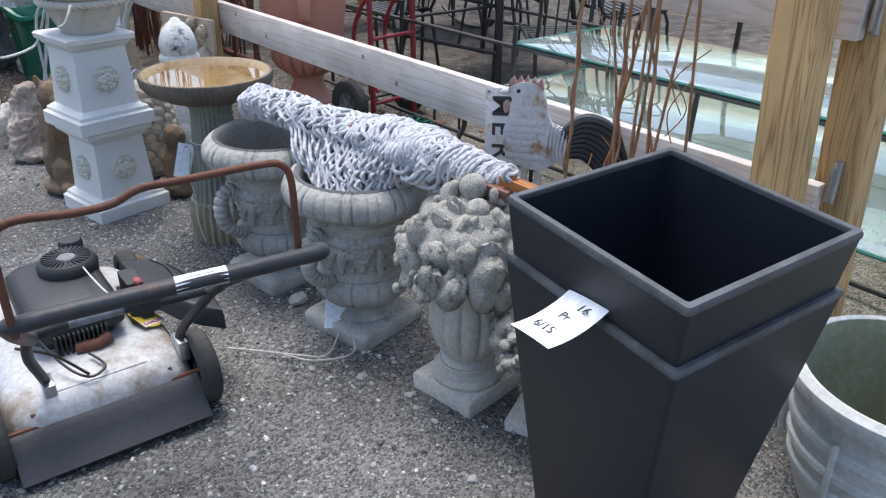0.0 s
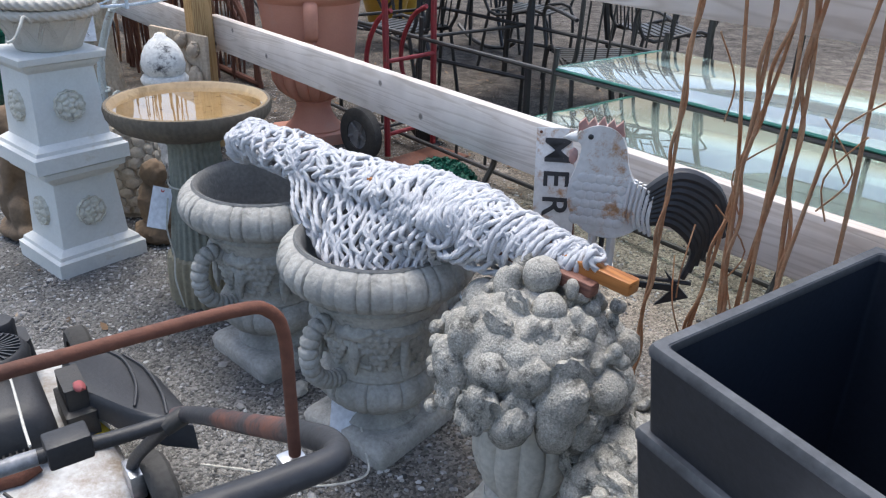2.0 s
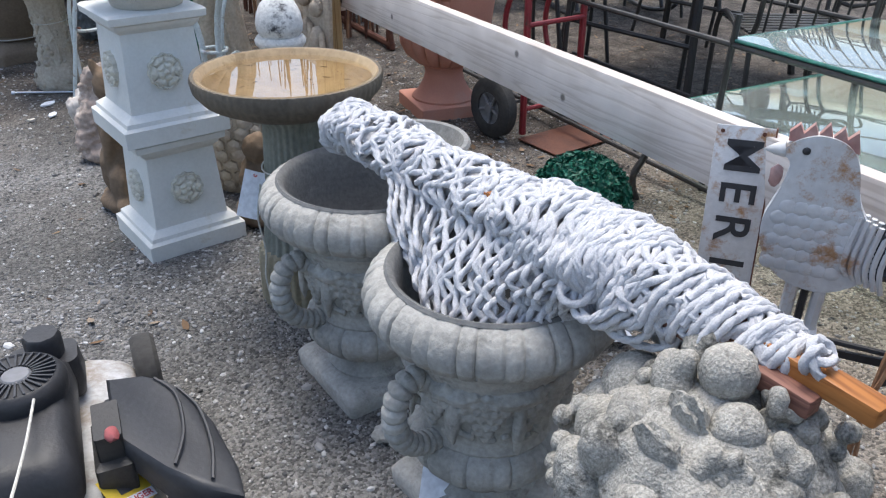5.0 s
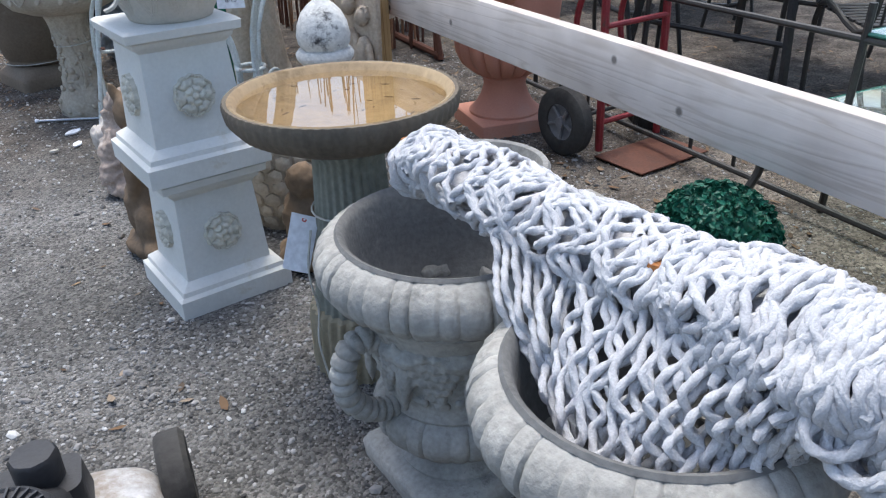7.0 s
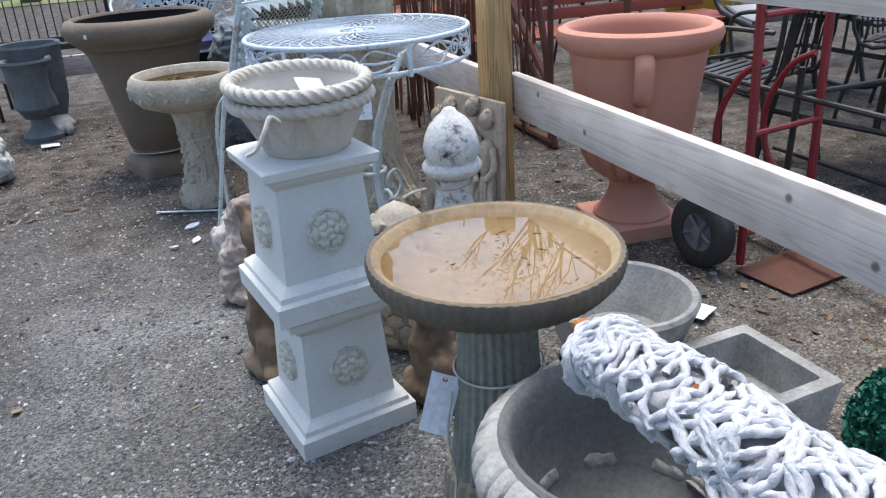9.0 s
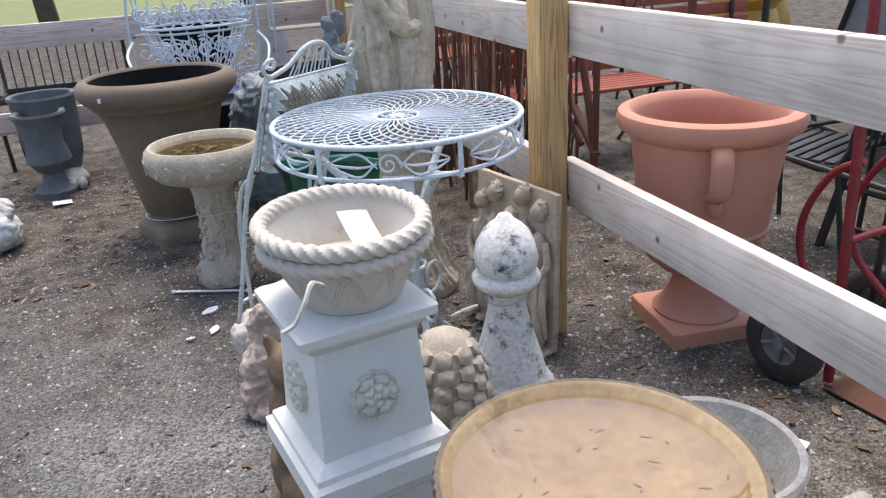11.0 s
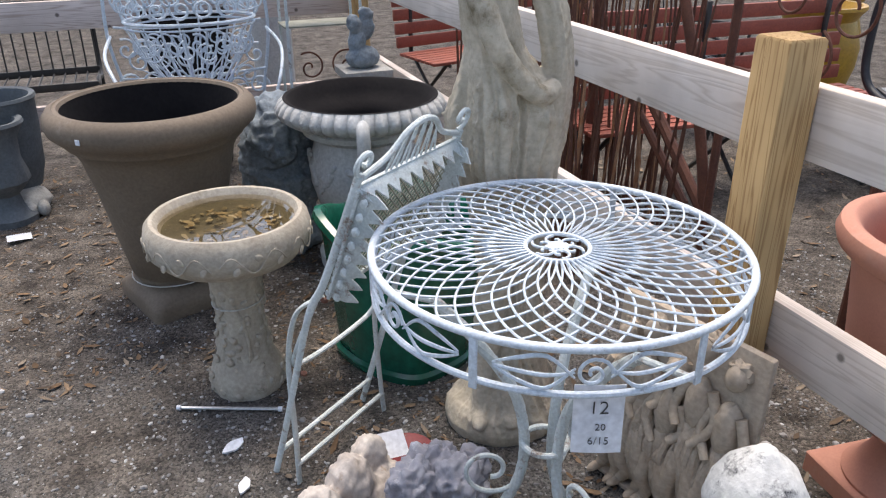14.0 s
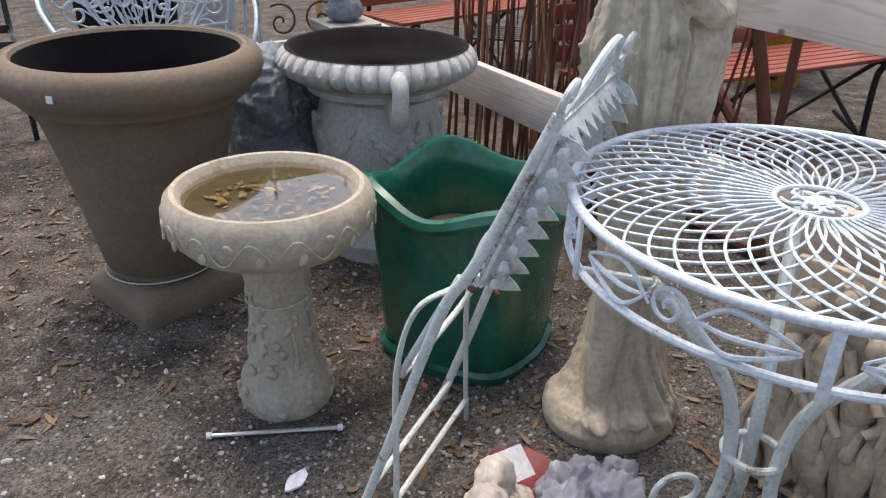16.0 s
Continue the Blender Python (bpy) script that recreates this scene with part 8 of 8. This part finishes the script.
stand = thing("iron_plant_stand", 1.62, 7.32, 0, 0, "thin rusty iron plant stand with scrolls", "plant stand")
for x, y in ((-0.2, -0.1), (0.2, -0.1), (-0.2, 0.1), (0.2, 0.1)):
    part("leg", tube([(x, y, -0.01), (x * 0.9, y, 1.35)], 0.008, 6), M_CHAIRMETAL, stand)
for z in (0.35, 0.80, 1.25):
    part("shelf", slab(-0.2, -0.1, z - 0.004, 0.2, 0.1, z + 0.004, 0.002), M_LATTICE, stand)
for k, (x, z) in enumerate(((-0.09, 0.6), (0.09, 0.6), (-0.09, 1.02), (0.09, 1.02))):
    part("scroll", tube(spiral(x, -0.1, z, 0.08, 1.4, (1 if x > 0 else -1, 0, 0), (0, 0, 1), start=1.0, n=28), 0.005, 6), M_RUST, stand)
col = part("white_column", lathe([(0.17, -0.01), (0.17, 0.06), (0.13, 0.10), (0.125, 1.5), (0.15, 1.56)], 40, lambda a, r, z: 1 - 0.02 * (0.5 + 0.5 * math.cos(16 * a))), M_URNWHITE)
col.matrix_basis = pose(1.55, 8.5, 0)
tagged(col, "pale fluted stone column beyond the back fence", "column")
blk = part("purple_dish", lathe([(0.10, 0.0), (0.16, 0.02), (0.19, 0.05), (0.18, 0.05), (0.1, 0.02), (0.0, 0.015)], 40), M_BLUECLOTH)
blk.matrix_basis = pose(1.02, 7.05, 0.47)
tagged(blk, "blue-violet glazed dish on a wire chair", "dish")

ped = part("stone_block_pedestal", frustum([(0.13, 0.13, -0.012, 0.01), (0.13, 0.13, 0.05, 0.01), (0.10, 0.10, 0.07, 0.01), (0.095, 0.095, 0.56, 0.01), (0.12, 0.12, 0.58, 0.01), (0.12, 0.12, 0.615, 0.01)]), M_STONE)
ped.matrix_basis = pose(1.76, 7.05, 0)
tagged(ped, "grey stone block pedestal in the fence corner", "pedestal")
drg = carved("dragon_ornament", 1.76, 7.05, 20, [((0, 0, 0.665), (0.09, 0.07, 0.055), (0, 0, 0)), ((-0.03, 0, 0.74), (0.045, 0.04, 0.07), (0, 0, 0)), ((-0.05, -0.01, 0.83), (0.035, 0.03, 0.05), (0, -20, 0)), ((0.02, 0.0, 0.80), (0.06, 0.018, 0.06), (0, 30, 0)), ((0.03, 0, 0.87), (0.05, 0.015, 0.03), (0, 20, 0))], M_BLUEST, "blue-grey stone winged beast on a pedestal", "statue", 0.007, 0.012, 0.02)
carved("lion_bust", 1.215, 6.42, 10, [((0, 0, 0.10), (0.17, 0.13, 0.13), (0, 0, 0)), ((0, 0, 0.30), (0.16, 0.12, 0.17), (0, 0, 0)), ((-0.02, -0.02, 0.50), (0.13, 0.11, 0.14), (0, 0, 0)), ((-0.03, -0.10, 0.47), (0.06, 0.05, 0.055), (0, 0, 0)), ((0.08, 0.0, 0.42), (0.09, 0.09, 0.16), (0, 0, 0)), ((-0.1, 0.0, 0.40), (0.07, 0.09, 0.17), (0, 0, 0)), ((0, 0.02, 0.62), (0.09, 0.08, 0.06), (0, 0, 0))], M_BLUEST, "blue-grey stone lion bust with curly mane", "statue", 0.011, 0.055, 0.032)


def lead_urn(x, y, k, label):
    t = thing("lead_urn", x, y, 0, 0, label, "urn", "dark lead urns")
    part("body", lathe([(0.12 * k, -0.01), (0.125 * k, 0.03), (0.07 * k, 0.08), (0.06 * k, 0.13), (0.10 * k, 0.17), (0.125 * k, 0.20), (0.12 * k, 0.24), (0.105 * k, 0.30), (0.11 * k, 0.40), (0.14 * k, 0.45), (0.155 * k, 0.47), (0.15 * k, 0.485), (0.12 * k, 0.48), (0.09 * k, 0.40), (0.0, 0.36)], 48, lambda a, r, z: 1 + (0.03 * math.sin(12 * a) if 0.15 < z < 0.25 else 0)), M_DARKST, t)
    return t


lead_urn(0.045, 7.22, 0.95, "dark grey lead garden urn")
pw = thing("lion_foot_planter", 0.05, 7.44, 0, 0, "grey stone planter on a lion's paw", "planter")
part("bowl", lathe([(0.13, 0.10), (0.16, 0.2), (0.175, 0.4), (0.18, 0.52), (0.19, 0.535), (0.185, 0.55), (0.16, 0.545), (0.14, 0.4), (0.0, 0.35)], 48), M_DARKST, pw)
paw = part("paw", blob((0.05, -0.10, 0.05), (0.12, 0.13, 0.065), rough=0.1), M_STONE, pw)
for k in range(4):
    part("toe", blob((-0.03 + 0.055 * k, -0.22 + 0.012 * abs(k - 1.5), 0.035), (0.03, 0.045, 0.042), sub=2), M_STONE, pw)
part("shank", lathe([(0.10, 0.02), (0.09, 0.10), (0.12, 0.16)], 32), M_STONE, pw)
mb = carved("marble_carving", -0.12, 6.36, 0, [((0, 0, 0.07), (0.12, 0.16, 0.09), (0, 0, 0)), ((0, 0.02, 0.17), (0.10, 0.13, 0.07), (0, 0, 0)), ((0.06, -0.1, 0.10), (0.06, 0.05, 0.07), (0, 0, 0))], M_WHITEPOT, "white carved marble block on gravel", "garden ornament", 0.009, 0.03, 0.03)


# ---- small things on the ground, tags and cords ----
tub = thing("white_plastic_tube", 0.82, 5.34, 0, 0, "thin white plastic tube with end caps on gravel", "tube")
_a, _b = Vector((-0.141, 0.06, 0.008)), Vector((0.142, -0.06, 0.008))
part("pipe", tube([_a, _b], 0.0055, 8), M_STEEL, tub)
for p in (_a, _b):
    part("end_cap", tube([p - (_b - _a) * 0.02, p + (_b - _a) * 0.02], 0.0085, 10), M_PAPER, tub)


def shard(x, y, s, rz, label, material):
    pts = smooth_line([Vector((math.cos(a) * s * (0.7 + 0.3 * math.cos(2 * a + 1)), math.sin(a) * s * 0.45, 0)) for a in [2 * math.pi * k / 7 for k in range(7)]], 2)
    ob = part("stone_flake", plate([(p.x, p.y) for p in pts], 0.006, m=pose(0, 0, 0, -90)), material)
    ob.matrix_basis = pose(x, y, 0.006, 4, -3, rz)
    return tagged(ob, label, "stone flake", "pale flakes on gravel")


shard(0.81, 5.165, 0.042, 40, "pale flat stone flake on gravel", M_PAPER)
shard(0.815, 4.995, 0.034, 75, "pale flat stone flake on gravel", M_PAPER)
shard(0.73, 4.96, 0.02, 10, "pale flat stone flake on gravel", M_CUP)
gs = part("loose_stone", blob((0, 0, 0.012), (0.030, 0.022, 0.018), rough=0.4, freq=2, sub=3), M_CUP)
gs.matrix_basis = pose(1.256, 2.535, 0)
tagged(gs, "single pale loose stone on gravel", "stone")
saucer = thing("red_saucer", 1.24, 4.93, 0, 0, "small dark red glazed saucer on the ground", "saucer")
part("dish", lathe([(0.05, -0.002), (0.07, 0.012), (0.085, 0.03), (0.078, 0.03), (0.05, 0.01), (0.0, 0.008)], 32), M_RED, saucer)
for x, y, rz, label in ((2.16, 3.66, 30, "white paper sheet on gravel by the truck"), (1.90, 2.60, 70, "white paper scrap beside the box ball"), (0.10, 6.95, 10, "white paper label below an urn")):
    paper_tag("paper_sheet", pose(x, y, 0.014, 2, 3, rz), 0.10, 0.07, (), label, 0.05, False)

paper_tag("price_tag", pose(1.336, 4.205, 0.648, 86, 0, -22), 0.082, 0.128, (("12", 0.034, 0.0, 0.022), ("20", 0.018, 0.004, -0.014), ("6/15", 0.020, 0.002, -0.040)), "white paper price tag hanging from the table", 0.03)
paper_tag("price_tag", pose(1.020, 1.290, 0.640, 12, -4, -97), 0.085, 0.115, (("16", 0.024, 0.012, 0.036), ("Pr", 0.022, 0.0, 0.010), ("6/15", 0.022, -0.004, -0.026)), "curled white price tag on a dark planter", 0.28, False)
paper_tag("price_tag", pose(1.262, 2.318, 0.06, 58, 8, -30), 0.07, 0.085, (), "white paper price tag leaning on the urn", 0.10)
paper_tag("price_tag", pose(1.190, 3.165, 0.300, 78, 14, -30), 0.055, 0.12, (), "white paper price tag tied to the bird bath", 0.06)
paper_tag("price_tag", pose(1.125, 3.690, 0.790, 34, 12, 20), 0.065, 0.075, (), "white paper price tag inside the rope-rimmed pot", 0.1, False)
paper_tag("price_tag", pose(0.872, 5.445, 0.26, 88, 0, -60), 0.045, 0.10, (), "white paper price tag on the bird bath stem", 0.02, False)
paper_tag("price_tag", pose(1.175, 4.885, 0.11, 35, 5, 5), 0.11, 0.07, (), "white paper card beside small carvings", 0.04, False)
stk = part("price_sticker", slab(-0.010, -0.001, -0.010, 0.010, 0.001, 0.010, 0.0005), M_PAPER)
stk.matrix_basis = pose(1.378, 1.758, 0.428, -20, 10, 10)
tagged(stk, "small white price sticker on a stone pear", "sticker")


def cord(name, points, r, label):
    ob = part(name, tube(smooth_line(points, 8), r, 6), M_CORD)
    return tagged(ob, label, "string")


def tie(x, y, z, r, label, tilt=0.006):
    ob = part("string_tie", tube([(x + r * math.cos(2 * math.pi * k / 40), y + r * math.sin(2 * math.pi * k / 40), z + tilt * math.cos(2 * math.pi * k / 40)) for k in range(40)], 0.0022, 6, True), M_CORD)
    return tagged(ob, label, "string")


cord("white_string", [(1.30, 2.33, 0.08), (1.24, 2.28, 0.02), (1.16, 2.22, 0.012), (1.10, 2.27, 0.012), (1.02, 2.36, 0.012), (0.96, 2.42, 0.014)], 0.0026, "white string trailing over gravel from an urn")
cord("white_string", [(1.30, 2.34, 0.08), (1.26, 2.24, 0.03), (1.22, 2.18, 0.014), (1.12, 2.22, 0.012), (1.07, 2.30, 0.012)], 0.0026, "white string looped over gravel from an urn")
cord("white_string", [(1.31, 2.36, 0.085), (1.335, 2.32, 0.075), (1.40, 2.29, 0.075), (1.47, 2.29, 0.085)], 0.0024, "white string tied round the urn foot")
tie(1.392, 1.893, 0.092, 0.072, "white string tied round the fruit basket foot")
tie(0.90, 5.48, 0.30, 0.078, "white string tied round the bird bath stem")
tie(0.75, 6.165, 0.118, 0.172, "white string tied round the brown pot")
tie(1.302, 3.148, 0.37, 0.082, "white string tied round the bird bath column")
tie(1.570, 4.076, 0.385, 0.054, "white string tied round the finial")
cord("white_string", [(1.21, 3.15, 0.33), (1.19, 3.13, 0.25), (1.20, 3.13, 0.16), (1.185, 3.10, 0.10), (1.19, 3.07, 0.02)], 0.0024, "white string hanging down the bird bath")
cord("white_string", [(1.02, 3.50, 0.775), (1.00, 3.47, 0.795), (0.985, 3.455, 0.775), (0.965, 3.45, 0.745), (0.945, 3.45, 0.735)], 0.0045, "white cord tied to the rope-rimmed pot")
cord("white_string", [(1.47, 4.03, 0.40), (1.43, 4.02, 0.40), (1.40, 4.03, 0.385)], 0.0035, "short frayed string on the finial")


# ---- gravel stones and dead leaves ----
def scatter(name, n, boxes, smin, smax, material, label, category, flat=0.7, seed=1, leaf=False):
    rs = np.random.RandomState(seed)
    t = (1 + 5 ** 0.5) / 2
    ico = np.array([(-1, t, 0), (1, t, 0), (-1, -t, 0), (1, -t, 0), (0, -1, t), (0, 1, t), (0, -1, -t), (0, 1, -t), (t, 0, -1), (t, 0, 1), (-t, 0, -1), (-t, 0, 1)]) / math.sqrt(1 + t * t)
    fi = np.array([(0, 11, 5), (0, 5, 1), (0, 1, 7), (0, 7, 10), (0, 10, 11), (1, 5, 9), (5, 11, 4), (11, 10, 2), (10, 7, 6), (7, 1, 8), (3, 9, 4), (3, 4, 2), (3, 2, 6), (3, 6, 8), (3, 8, 9), (4, 9, 5), (2, 4, 11), (6, 2, 10), (8, 6, 7), (9, 8, 1)])
    if leaf:
        ico = np.array([(-1, 0, 0.1), (-0.4, 0.45, 0.0), (0.3, 0.4, 0.12), (1, 0, 0.3), (0.3, -0.4, 0.1), (-0.4, -0.45, 0.05), (0, 0, -0.1)])
        fi = np.array([(6, 0, 1), (6, 1, 2), (6, 2, 3), (6, 3, 4), (6, 4, 5), (6, 5, 0)])
    area = np.array([(b[2] - b[0]) * (b[3] - b[1]) * b[4] for b in boxes])
    pick = rs.choice(len(boxes), n, p=area / area.sum())
    vs, fs = [], []
    nv = len(ico)
    for i in range(n):
        b = boxes[pick[i]]
        x, y = rs.uniform(b[0], b[2]), rs.uniform(b[1], b[3])
        s = smin + (smax - smin) * rs.rand() ** 2.2
        a = rs.uniform(0, 6.283)
        c, sn = math.cos(a), math.sin(a)
        sc = s * np.array((rs.uniform(0.8, 1.4), rs.uniform(0.6, 1.0), flat * rs.uniform(0.6, 1.1)))
        p = ico * sc * rs.uniform(0.8, 1.2, (nv, 1))
        gz = 0.012 * noise.noise(Vector((x * 1.7, y * 1.7, 0))) + 0.006 * noise.noise(Vector((x * 6, y * 6, 3))) - 0.004
        q = np.empty_like(p)
        q[:, 0] = x + p[:, 0] * c - p[:, 1] * sn
        q[:, 1] = y + p[:, 0] * sn + p[:, 1] * c
        q[:, 2] = gz + p[:, 2] + sc[2] * (0.25 if not leaf else 0.6) + (p[:, 0] * rs.uniform(-0.3, 0.3) if leaf else 0)
        vs.append(q)
        fs.append(fi + i * nv)
    me = bpy.data.meshes.new(name)
    me.from_pydata(np.concatenate(vs).tolist(), [], np.concatenate(fs).tolist())
    me.materials.append(material)
    ob = new(name, me)
    return tagged(ob, label, category, kind="stuff")


M_PEBBLE = island("gravel stones", [(0.05, 0.05, 0.052), (0.15, 0.148, 0.146), (0.25, 0.246, 0.242), (0.36, 0.356, 0.352), (0.11, 0.102, 0.095), (0.54, 0.535, 0.53)], 0.85)
M_DEADLEAF = island("dead leaves", [(0.09, 0.055, 0.03), (0.17, 0.105, 0.06), (0.24, 0.17, 0.11), (0.06, 0.04, 0.028), (0.30, 0.24, 0.18)], 0.85)
scatter("gravel_stones", 46000, [(0.2, 0.9, 2.0, 3.6, 2.2), (-0.4, 3.2, 1.9, 6.2, 1.0), (1.9, 1.5, 3.4, 5.6, 1.0), (-0.8, 6.0, 2.0, 7.6, 0.6)], 0.0020, 0.0072, M_PEBBLE, "loose grey gravel stones", "gravel", 0.7, 5)
scatter("gravel_lumps", 900, [(0.3, 1.5, 2.0, 3.4, 1.0), (1.5, 3.6, 2.4, 4.8, 2.5), (0.0, 3.0, 1.6, 6.0, 0.6)], 0.005, 0.014, M_PEBBLE, "larger grey gravel lumps", "gravel", 0.7, 6)
scatter("dead_leaves", 4200, [(0.9, 4.6, 2.0, 7.4, 3.0), (-0.5, 5.6, 1.0, 8.0, 3.2), (2.0, 3.0, 4.5, 8.0, 1.1), (0.0, 3.0, 1.0, 5.0, 0.15)], 0.009, 0.026, M_DEADLEAF, "brown dead leaves on the ground", "leaves", 0.5, 7, True)


# ---- bare trees past the yard ----
def bare_tree(x, y, h, seed, label):
    t = thing("bare_tree", x, y, 0, 0, label, "tree", "bare trees")
    rnd = random.Random(seed)
    trunk = bmesh.new()
    limbs = bmesh.new()
    tips = []

    def grow(p, d, ln, r, depth):
        pts = [p]
        for k in range(4):
            d = (d + Vector((rnd.uniform(-0.18, 0.18), rnd.uniform(-0.18, 0.18), rnd.uniform(-0.03, 0.12)))).normalized()
            pts.append(pts[-1] + d * ln / 4)
        tube(pts, [r * (1 - 0.12 * k) for k in range(5)], 6 if depth < 2 else 4, bm=trunk if depth == 0 else limbs)
        if depth >= 4:
            tips.append(pts[-1])
            return
        for k in range(3 if depth < 3 else 2):
            q = pts[rnd.choice((2, 3, 4))] if depth else pts[rnd.choice((3, 4))]
            e = (d + Vector((rnd.uniform(-0.9, 0.9), rnd.uniform(-0.9, 0.9), rnd.uniform(-0.1, 0.6)))).normalized()
            grow(q, e, ln * rnd.uniform(0.55, 0.75), r * 0.5, depth + 1)

    grow(Vector((0, 0, -0.1)), Vector((0, 0, 1)), h * 0.42, h * 0.02, 0)
    part("trunk", trunk, M_BARK, t)
    part("limbs", limbs, M_BARK, t)
    vs, fs = [], []
    for c in tips:
        for k in range(7):
            o = c + Vector((rnd.gauss(0, 0.25), rnd.gauss(0, 0.25), rnd.gauss(0, 0.2)))
            i = len(vs)
            a, b = Vector((rnd.gauss(0, 1), rnd.gauss(0, 1), rnd.gauss(0, 1))).normalized() * 0.07, Vector((rnd.gauss(0, 1), rnd.gauss(0, 1), rnd.gauss(0, 1))).normalized() * 0.05
            vs += [tuple(o - a), tuple(o + b), tuple(o + a)]
            fs.append((i, i + 1, i + 2))
    me = bpy.data.meshes.new("crown")
    me.from_pydata(vs, [], fs)
    me.materials.append(M_DEADLEAF)
    ob = new("crown", me)
    ob.parent = t
    ob["kind"] = "stuff"
    return t


for k, (x, y, h) in enumerate(((2.2, 17, 10), (-1.5, 20, 11), (6.5, 15, 9), (10, 9, 10), (5, 24, 13), (13, 3, 9))):
    bare_tree(x, y, h, 40 + k, "tall bare-limbed tree with sparse brown leaves")
